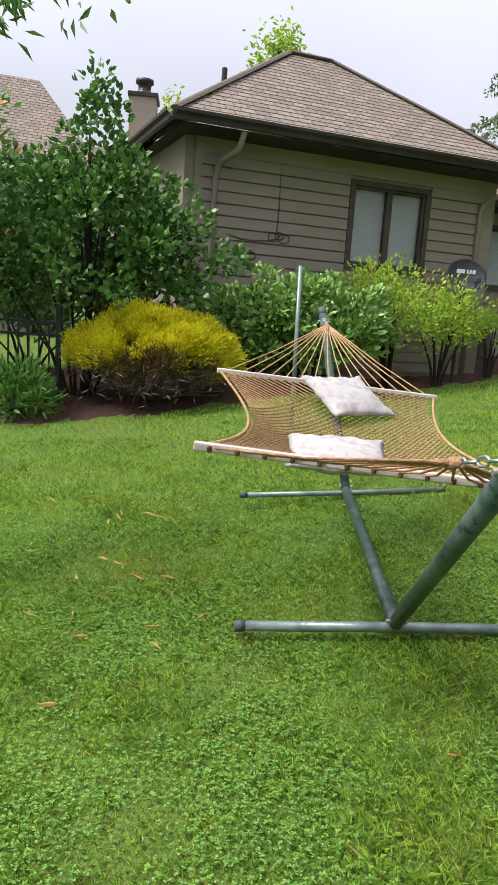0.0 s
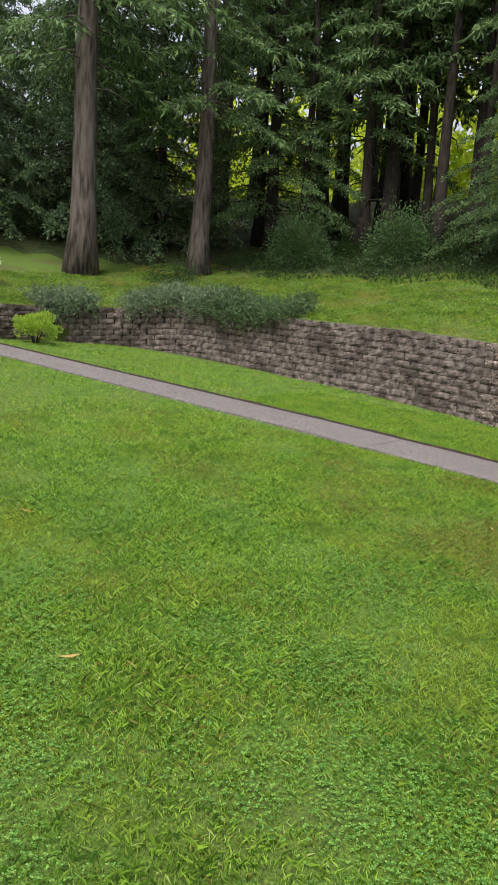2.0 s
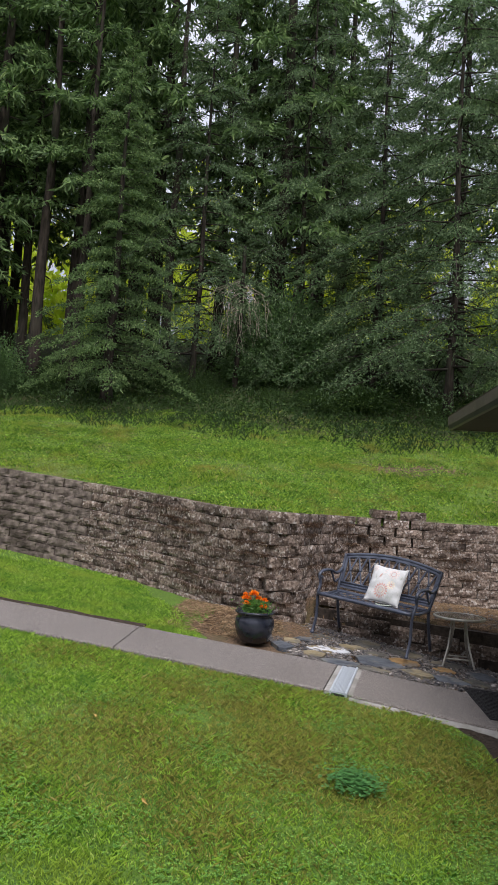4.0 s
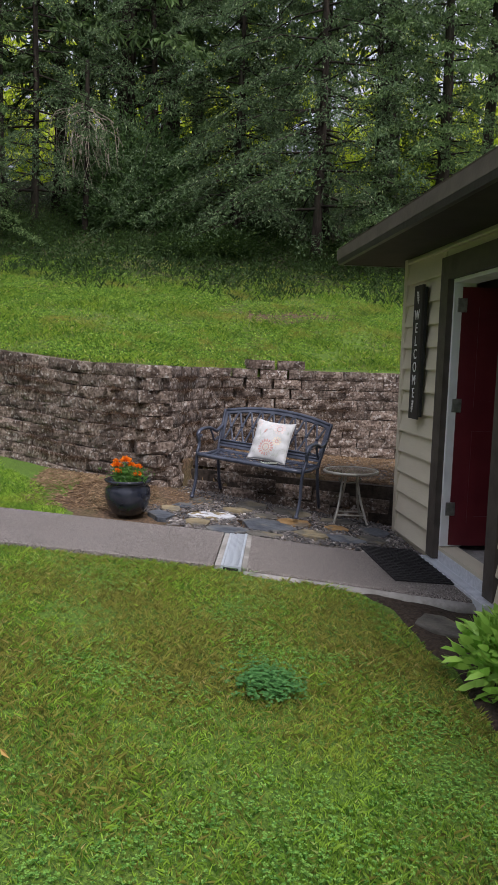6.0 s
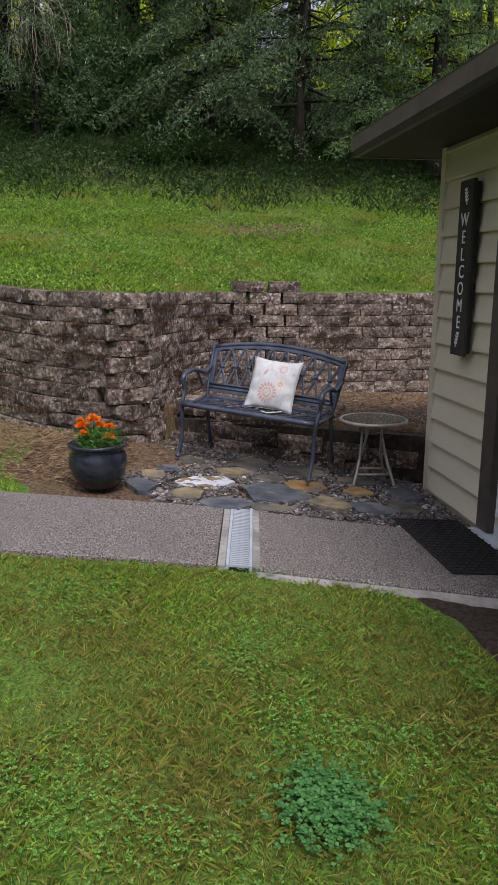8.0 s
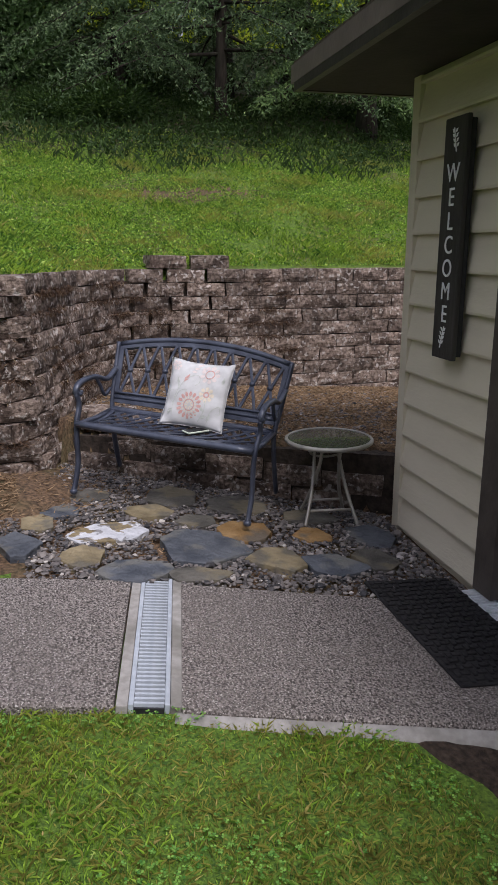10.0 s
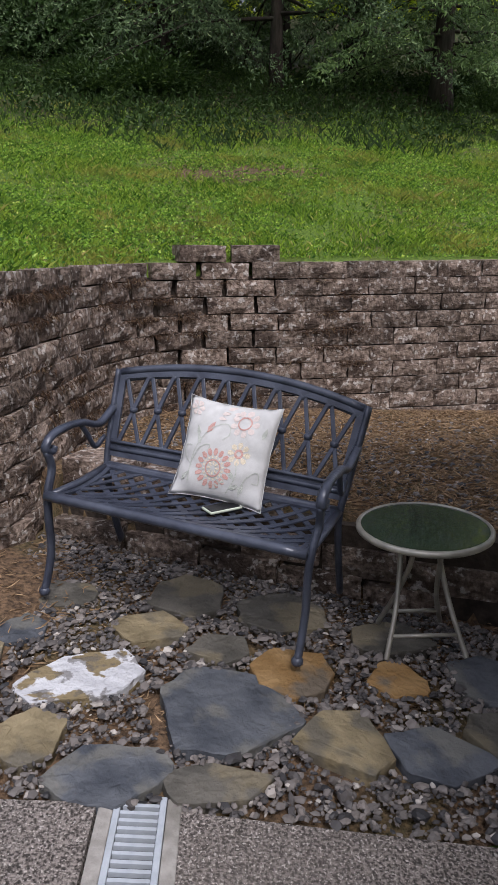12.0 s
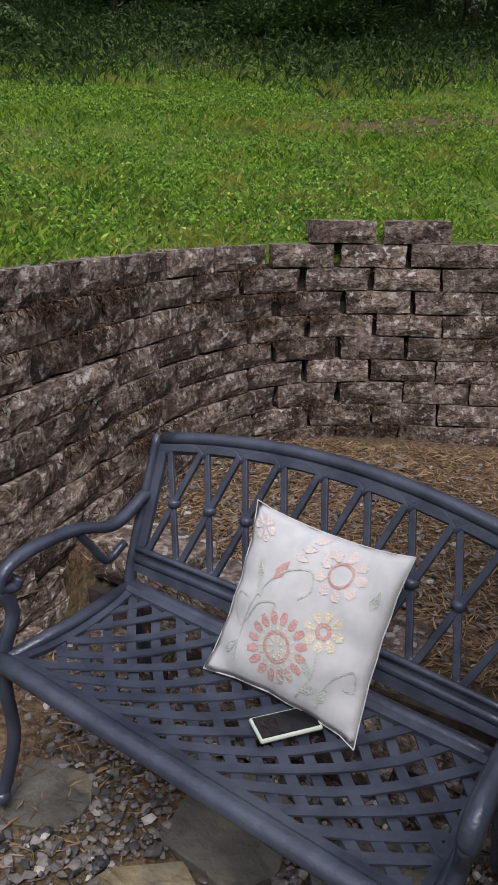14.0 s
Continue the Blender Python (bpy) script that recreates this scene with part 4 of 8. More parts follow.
def garden_gate():
    a, b = Vector((9.78, 16.3, 1.4)), Vector((9.95, 14.1, 1.4))
    d = (b - a)
    g = thing("garden_gate", "taupe board fence with capped posts beside the house", "fence", Matrix.Translation(a) @ Matrix.Rotation(math.atan2(d.y, d.x), 4, "Z"))
    n = d.length
    me = bm_mesh("board", box(B(), (0, -0.015, 0.03), (0.135, 0.015, 1.0), bevel=0.003), M_FENCE)
    for k in range(int(n / 0.14)):
        part("board", me, M_FENCE, g).location = (0.02 + k * 0.14, 0, 0)
    for x in (0.0, n * 0.55, n):
        p = part("post", box(B(), (x - 0.06, -0.06, -0.1), (x + 0.06, 0.06, 1.05)), M_FENCE, g)
        part("post_cap", box(B(), (x - 0.085, -0.085, 1.05), (x + 0.085, 0.085, 1.1), bevel=0.01), M_FENCE, p)
    part("top_rail", box(B(), (0, -0.04, 0.98), (n, 0.04, 1.03)), M_FENCE, g)


garden_gate()


# ---- the building with the open door ----
def door_building():
    Y = -1.395
    h = thing("building", "olive lap-sided building with a dark eave and an open doorway", "building")
    wall = new("wall")
    wall.parent = h
    wall.matrix_world = Matrix.Translation((9.28, Y, 0)) @ Matrix.Rotation(math.pi, 4, "Z")
    holes = [(1.12, 2.1, 0.24, 2.42)]
    part("wall_body", wall_body(9.0, -0.3, 2.75, 0.16, holes), M_SIDING, wall)
    siding(wall, 9.0, 0.13, 2.72, 0.195, [(0.96, 2.26, -0.5, 2.6)], M_SIDING, 0.06)
    part("corner_board", box(B(), (-0.02, -0.04, 0.06), (0.06, 0.03, 2.75)), M_SIDING, wall)
    part("side_wall", box(B(), (0.0, 0.03, -0.2), (0.16, 5.0, 2.75)), M_SIDING, wall)
    part("rear_wall", box(B(), (0.16, 4.84, -0.2), (9.0, 5.0, 2.75)), M_SIDING, wall)
    part("end_wall", box(B(), (8.84, 0.16, -0.2), (9.0, 4.84, 2.75)), M_SIDING, wall)
    bm = B()
    box(bm, (0.965, -0.05, 0.14), (1.125, 0.0, 2.6))
    box(bm, (2.095, -0.05, 0.14), (2.255, 0.0, 2.6))
    box(bm, (1.125, -0.05, 2.42), (2.095, 0.0, 2.6))
    part("door_casing", bm, M_TRIM, wall, "wide dark-brown door casing")
    bm = B()
    box(bm, (1.12, 0.0, 0.25), (1.15, 0.18, 2.42))
    box(bm, (2.07, 0.0, 0.25), (2.1, 0.18, 2.42))
    box(bm, (1.15, 0.0, 2.39), (2.07, 0.18, 2.42))
    part("door_jamb", bm, M_WHITE, wall, "white door jamb")
    part("threshold", box(B(), (1.0, -0.002, 0.06), (2.22, 0.18, 0.215), bevel=0.006), M_METAL, wall, "ribbed aluminium threshold")
    part("threshold_grate", box(B(), (0.96, -0.11, 0.02), (2.26, -0.004, 0.128), bevel=0.004), M_METAL, wall, "ribbed aluminium drain grate")
    rib = bm_mesh("rib", box(B(), (0, -0.0, 0), (0.012, 0.095, 0.006)), M_METAL)
    for k in range(44):
        part("rib", rib, M_METAL, wall).location = (1.02 + k * 0.027, -0.105, 0.127)
    part("floor_slab", box(B(), (0.16, 0.16, 0.0), (8.84, 4.84, 0.215)), M_CURB, wall, "plain concrete floor indoors")
    part("ceiling_board", box(B(), (0.16, 0.16, 2.6), (8.84, 4.84, 2.7)), M_WHITE, wall)
    d = new("door")
    d.parent = h
    d.matrix_world = Matrix.Translation((9.28 - 1.152, Y - 0.065, 0.26)) @ Matrix.Rotation(radians(180 + 84), 4, "Z")
    tagged(d, "dark oxblood panelled door standing open inwards")
    part("leaf", box(B(), (0.0, 0.0, 0.0), (0.9, 0.045, 2.1), bevel=0.004), M_DOOR, d)
    for a, b in ((0.2, 0.95), (1.15, 1.95)):
        part("panel", frame_bars(B(), 0.14, 0.76, a, b, 0.05, -0.008, 0.002), M_DOOR, d)
    for z in (0.25, 1.1, 1.9):
        part("hinge", box(B(), (-0.035, -0.012, z), (0.04, 0.006, z + 0.11), bevel=0.003), M_HINGE, d, "worn steel hinge")
    # roof: eave along the wall with its corner past the building
    ez = 2.77
    c = [(9.78, Y + 0.58, ez + 0.09), (0.0, Y + 0.58, ez + 0.09), (0.0, Y - 2.5, ez + 1.5), (6.7, Y - 2.5, ez + 1.5)]
    roof_slope(h, "brown shingle hip roof", c[1], c[0], c[2], c[3])
    roof_slope(h, "", c[0], (9.78, Y - 5.6, ez + 0.09), c[3], (6.71, Y - 2.51, ez + 1.5))
    bm = B()
    box(bm, (0.0, Y + 0.54, ez - 0.065), (9.74, Y + 0.58, ez + 0.085))
    box(bm, (9.74, Y - 5.6, ez - 0.065), (9.78, Y + 0.58, ez + 0.085))
    part("fascia", bm, M_FASCIA, h, "dark brown fascia board")
    gutter((0.0, Y + 0.582, ez + 0.085), (9.83, Y + 0.582, ez + 0.085), M_EAVE, h, 0.1).rotation_euler = (0, 0, 0)
    bm = B()
    box(bm, (0.0, Y, ez - 0.06), (9.74, Y + 0.54, ez - 0.03))
    box(bm, (9.28, Y - 5.6, ez - 0.06), (9.74, Y, ez - 0.03))
    part("soffit", bm, M_SOFFIT, h)
    return h


door_building()


def welcome_sign():
    s = thing("welcome_sign", "tall charcoal board sign lettered WELCOME in white", "sign", pose(8.69, -1.345, 1.26, 0, 0, 180))
    part("board", box(B(), (-0.105, -0.055, 0), (0.105, -0.03, 1.16), bevel=0.004), M_SIGN, s)
    part("side_edge", box(B(), (-0.105, -0.03, 0.02), (0.105, -0.006, 1.14)), M_BLACKIRON, s)
    for k, ch in enumerate("WELCOME"):
        cu = bpy.data.curves.new("letter", "FONT")
        cu.body, cu.size, cu.align_x, cu.extrude = ch, 0.145, "CENTER", 0.002
        tmp = bpy.data.objects.new("letter_curve", cu)
        dg = bpy.context.evaluated_depsgraph_get()
        scene.collection.objects.link(tmp)
        dg.update()
        me = bpy.data.meshes.new_from_object(tmp.evaluated_get(dg))
        bpy.data.objects.remove(tmp)
        me.materials.clear()
        me.materials.append(M_WHITE)
        ob = part("letter", me, M_WHITE, s, "white letter " + ch)
        ob.matrix_local = Matrix.Translation((0, -0.0565, 0.865 - k * 0.113)) @ Matrix.Rotation(radians(90), 4, "X") @ Matrix.Diagonal((0.8, 0.85, 1, 1))
    for z, flip in ((1.0, 1), (0.055, -1)):
        bm = B()
        tube(bm, [(0.02 * flip, -0.058, z), (-0.01 * flip, -0.058, z + 0.11)], 0.003, 5)
        for k in range(4):
            for q in (-1, 1):
                y = z + 0.02 + 0.022 * k
                cx = 0.015 * flip - 0.006 * k * flip
                vs = [bm.verts.new((cx + q * a, -0.0575, y + b)) for a, b in ((0.002, 0), (0.02, 0.004), (0.028, 0.02), (0.01, 0.018))]
                bm.faces.new(vs)
        part("leaf_motif", bm, M_WHITE, s, "white leaf sprig")


welcome_sign()


def door_mat():
    z = float(path_z(7.99, -1.05)) + 0.005
    m = thing("door_mat", "black woven rubber mat before the doorway", "door mat", pose(7.99, -1.05, z, 4.7, -0.7, 1))
    part("base", box(B(), (-0.47, -0.235, 0), (0.47, 0.235, 0.012), bevel=0.005), M_RUBBER, m)
    me = bm_mesh("tread", box(B(), (-0.022, -0.01, 0.011), (0.022, 0.01, 0.02), bevel=0.004), M_RUBBER)
    for i in range(20):
        for j in range(12):
            ob = part("tread", me, M_RUBBER, m)
            ob.location = (-0.437 + i * 0.046, -0.21 + j * 0.0382, 0)
            ob.rotation_euler = (0, 0, radians(90) * ((i + j) % 2))


door_mat()


# ---- bench with its cushion and phone ----
def bench_axes():
    x = Vector((-0.52, -0.855, -0.075)).normalized()
    z = (Vector((0, 0, 1)) - x * x.z).normalized()
    y = z.cross(x)
    m = Matrix((x, y, z)).transposed().to_4x4()
    m.translation = (9.465, 0.11, 0.29)
    return m @ Matrix.Diagonal((1, 1, 1.045, 1))


BENCH = bench_axes()


def back_point(x, v):
    """On the bench's back: x along it, v from the lower rail (0) to the arched top (1)."""
    arch = 0.075 * (1 - (x / 0.6) ** 2)
    z = 0.5 + v * (0.31 + arch)
    return Vector((x * (1 + 0.05 * v), 0.5 + (z - 0.45) * 0.44 + 0.02 * (x / 0.6) ** 2 * -1, z))


def flat_bar(bm, p, q, wide, thick):
    """A straight flat bar lying in the plane of the bench's back, its edges slightly rounded."""
    d = (q - p).normalized()
    n = Vector((0, -1, 0.44)).normalized()
    a = d.cross(n).normalized()
    n = a.cross(d)
    m = Matrix((d, a, n)).transposed().to_4x4()
    m.translation = p
    box(bm, (0, -wide / 2, -thick / 2), ((q - p).length, wide / 2, thick / 2), m, 0.003)


def band(bm, rows, thick, n):
    """A flat cast band through pairs of edge points, with a given thickness along n."""
    top = [[bm.verts.new(p + n * thick / 2) for p in r] for r in rows]
    low = [[bm.verts.new(p - n * thick / 2) for p in r] for r in rows]
    for a, b, c, d in zip(top[:-1], top[1:], low[:-1], low[1:]):
        bm.faces.new((a[0], a[1], b[1], b[0]))
        bm.faces.new((c[0], d[0], d[1], c[1]))
        bm.faces.new((a[0], b[0], d[0], c[0]))
        bm.faces.new((a[1], c[1], d[1], b[1]))
    bm.faces.new((top[0][0], low[0][0], low[0][1], top[0][1]))
    bm.faces.new((top[-1][0], top[-1][1], low[-1][1], low[-1][0]))


def garden_bench():
    b = thing("garden_bench", "blue-black cast-metal garden bench with lattice back and woven seat", "bench", BENCH)
    n = 18
    xs = [-0.56 + 1.12 * k / n for k in range(n + 1)]
    bm = B()
    for off, r in ((0.0, 0.023), (0.036, 0.014)):
        tube(bm, [back_point(x, 1.0) + Vector((0, 0.004 - off * 0.2, -off)) for x in xs], r, 8, 0.8)
    part("top_rail", bm, M_BENCH, b, smooth=True)
    bm = B()
    for off, r in ((0.0, 0.017), (0.032, 0.01)):
        tube(bm, [back_point(x, 0.0) + Vector((0, 0, off)) for x in xs], r, 8, 0.8)
    part("lower_rail", bm, M_BENCH, b, smooth=True)
    out = Vector((0, -1, 0.44)).normalized()
    bm = B()
    band(bm, [(back_point(x, 0.9), back_point(x, 1.02)) for x in xs], 0.016, out)
    part("top_band", bm, M_BENCH, b)
    bm = B()
    band(bm, [(back_point(x, -0.1), back_point(x, 0.05)) for x in xs], 0.014, out)
    part("lower_band", bm, M_BENCH, b)
    for q in (-1, 1):
        bm = B()
        band(bm, [(back_point(q * 0.535, v), back_point(q * 0.575, v)) for v in np.linspace(-0.1, 1.0, 8)], 0.014, out)
        part("side_band", bm, M_BENCH, b)
    count = 9
    w = 1.07 / count
    for k in range(count):
        c = -0.535 + w * (k + 0.5)
        bm = B()
        for s in (-1, 1):
            flat_bar(bm, back_point(c - s * w * 0.47, 0.05), back_point(c + s * w * 0.47, 0.94), 0.019, 0.013 + 0.002 * s)
        part("lattice_cross", bm, M_BENCH, b)
        bm = B()
        p = back_point(c, 0.5)
        lathe(bm, [(0.013, -0.012), (0.02, -0.007), (0.02, 0.007), (0.013, 0.012)], 8, p)
        part("knot", bm, M_BENCH, b, smooth=True)
        bm = B()
        tube(bm, [back_point(c + w * 0.5 * math.cos(a), 0.86 + 0.09 * math.sin(a)) for a in np.linspace(0, math.pi, 9)], 0.009, 6)
        part("scallop", bm, M_BENCH, b, smooth=True)
        bm = B()
        tube(bm, [back_point(c + w * 0.5 * math.cos(a), 0.11 - 0.07 * math.sin(a)) for a in np.linspace(0, math.pi, 7)], 0.008, 6)
        part("lower_scallop", bm, M_BENCH, b, smooth=True)
    for s in (-1, 1):
        bm = B()
        post = [back_point(s * 0.575, 1.04), back_point(s * 0.575, 0.6), back_point(s * 0.575, 0.1), Vector((s * 0.565, 0.48, 0.42)), Vector((s * 0.565, 0.5, 0.3)), Vector((s * 0.57, 0.57, 0.12)), Vector((s * 0.572, 0.63, 0.0))]
        tube(bm, smooth_curve(post, 5), 0.022, 8, 0.72)
        part("back_leg", bm, M_BENCH, b, smooth=True)
        bm = B()
        arm = [back_point(s * 0.575, 0.55), Vector((s * 0.585, 0.44, 0.625)), Vector((s * 0.59, 0.3, 0.66)), Vector((s * 0.59, 0.15, 0.665)), Vector((s * 0.59, 0.07, 0.645)), Vector((s * 0.59, 0.045, 0.605)), Vector((s * 0.588, 0.085, 0.59)), Vector((s * 0.586, 0.1, 0.61))]
        tube(bm, smooth_curve(arm, 6), 0.021, 8, 0.75)
        part("armrest", bm, M_BENCH, b, smooth=True)
        bm = B()
        leg = [Vector((s * 0.588, 0.05, 0.6)), Vector((s * 0.582, 0.075, 0.52)), Vector((s * 0.575, 0.035, 0.43)), Vector((s * 0.57, 0.03, 0.33)), Vector((s * 0.57, 0.045, 0.18)), Vector((s * 0.57, 0.015, 0.06)), Vector((s * 0.57, -0.005, 0.02))]
        tube(bm, smooth_curve(leg, 6), 0.02, 8, 0.8)
        part("front_leg", bm, M_BENCH, b, smooth=True)
        bm = B()
        lathe(bm, [(0.02, 0.0), (0.024, 0.006), (0.024, 0.018), (0.016, 0.03)], 10, (s * 0.57, -0.006, 0))
        part("foot", bm, M_BENCH, b, smooth=True)
        bm = B()
        tube(bm, smooth_curve([(s * 0.575, 0.47, 0.56), (s * 0.58, 0.4, 0.53), (s * 0.582, 0.34, 0.6), (s * 0.588, 0.3, 0.65)], 5), 0.012, 6)
        part("arm_brace", bm, M_BENCH, b, smooth=True)
        bm = B()
        tube(bm, [(s * 0.56, 0.02, 0.425), (s * 0.56, 0.25, 0.415), (s * 0.56, 0.48, 0.425)], 0.02, 8, 0.7)
        part("seat_side_rail", bm, M_BENCH, b, smooth=True)

    def seat(x, y):
        dish = 0.03 * math.sin(math.pi * min(max((y - 0.02) / 0.46, 0), 1))
        return Vector((x, y, 0.428 - dish))

    for y, r, name in ((0.012, 0.026, "seat_front_rail"), (0.475, 0.02, "seat_rear_rail")):
        bm = B()
        tube(bm, [(x, y, 0.428 if y < 0.1 else 0.43) for x in np.linspace(-0.565, 0.565, 12)], r, 10, 0.8)
        part(name, bm, M_BENCH, b, smooth=True)
    up = Vector((0, 0, 1))
    for name, rows in (("seat_front_band", [(Vector((x, 0.012, 0.436)), Vector((x, 0.062, 0.424))) for x in np.linspace(-0.565, 0.565, 10)]),
                       ("seat_rear_band", [(Vector((x, 0.44, 0.426)), Vector((x, 0.475, 0.436))) for x in np.linspace(-0.565, 0.565, 10)]),
                       ("seat_side_band", [(Vector((-0.565, y, seat(0, y).z + 0.006)), Vector((-0.52, y, seat(0, y).z + 0.002))) for y in np.linspace(0.02, 0.47, 9)]),
                       ("seat_side_band", [(Vector((0.52, y, seat(0, y).z + 0.002)), Vector((0.565, y, seat(0, y).z + 0.006))) for y in np.linspace(0.02, 0.47, 9)])):
        bm = B()
        band(bm, rows, 0.012, up)
        part(name, bm, M_BENCH, b)
    lo, hi = 0.03, 0.465
    step = 0.066
    for s in (-1, 1):
        c = -1.2
        k = 0
        while c < 1.2:
            pts = []
            for t in np.linspace(0, 1, 9):
                y = lo + (hi - lo) * t
                x = c + s * (y - 0.25) * 1.05 + s * 0.03 * math.sin(math.pi * t)
                if abs(x) <= 0.56:
                    p = seat(x, y)
                    p.z += 0.0035 * s * (1 if k % 2 else -1) * math.cos(8 * t) + (0.003 if s > 0 else -0.003)
                    pts.append(p)
            if len(pts) >= 2:
                bm = B()
                tube(bm, pts, 0.018, 4, 0.22, twist=0.785)
                part("seat_strap", bm, M_BENCH, b)
            c += step * 1.35
            k += 1
    return b


garden_bench()


def cushion_shape(size, thick, n=26):
    """A plump square cushion with pinched corners, lying in local x-z, front at -y."""
    def at(u, v, side):
        pinch = 1.03 - 0.09 * (1 - abs(v) ** 2.5)
        pinch2 = 1.03 - 0.09 * (1 - abs(u) ** 2.5)
        h = thick * 0.5 * ((1 - abs(u) ** 2.4) * (1 - abs(v) ** 2.4)) ** 0.68
        crease = 0.006 * math.sin(7 * u - 3 * v) * (abs(u * v)) ** 0.7 + 0.004 * math.sin(16 * u * v + 3 * u)
        droop = -0.012 * (abs(u) * abs(v)) ** 3
        return Vector((u * size / 2 * pinch, side * h + crease + droop, v * size / 2 * pinch2))
    return at


def cushion_mesh(bm, at, n=24):
    grid = {}
    for side in (-1, 1):
        for i in range(n + 1):
            for j in range(n + 1):
                u, v = -1 + 2 * i / n, -1 + 2 * j / n
                edge = i in (0, n) or j in (0, n)
                key = (i, j, 0 if edge else side)
                if key not in grid:
                    grid[key] = bm.verts.new(at(u, v, 0 if edge else side))
        for i in range(n):
            for j in range(n):
                q = [grid[(a, b, 0 if (a in (0, n) or b in (0, n)) else side)] for a, b in ((i, j), (i + 1, j), (i + 1, j + 1), (i, j + 1))]
                bm.faces.new(q)
    return bm


def stitched(bm, at, pts):
    """A small patch of thread on the cushion's front."""
    bm.faces.new([bm.verts.new(at(u, v, -1) + Vector((0, -0.0022, 0))) for u, v in pts])


def petals(bm, at, cu, cv, r0, r1, n, wide, turn=0.0):
    for k in range(n):
        a = turn + 2 * math.pi * k / n
        d = math.pi / n * wide
        pts = [(r0, a - d * 0.5), (r1 * 0.8, a - d), (r1, a - d * 0.45), (r1, a + d * 0.45), (r1 * 0.8, a + d), (r0, a + d * 0.5)]
        stitched(bm, at, [(cu + r * math.cos(t), cv + r * math.sin(t)) for r, t in pts])


def ring(bm, at, cu, cv, r0, r1, n=20):
    for k in range(n):
        a, b = 2 * math.pi * k / n, 2 * math.pi * (k + 1) / n
        stitched(bm, at, [(cu + r * math.cos(t), cv + r * math.sin(t)) for r, t in ((r0, a), (r1, a), (r1, b), (r0, b))])


def vine(bm, at, pts, w):
    pts = smooth_curve([(u, v, 0) for u, v in pts], 6)
    for p, q in zip(pts[:-1], pts[1:]):
        d = (q - p).normalized()
        o = Vector((-d.y, d.x, 0)) * w
        stitched(bm, at, [((p + o).x, (p + o).y), ((q + o).x, (q + o).y), ((q - o).x, (q - o).y), ((p - o).x, (p - o).y)])


def sprig(bm, at, u, v, a, n, w):
    """One pointed leaf."""
    c, s = math.cos(a), math.sin(a)
    stitched(bm, at, [(u + x * c - y * s, v + x * s + y * c) for x, y in ((0, 0), (n * 0.35, w), (n * 0.7, w * 0.7), (n, 0), (n * 0.7, -w * 0.7), (n * 0.35, -w))])


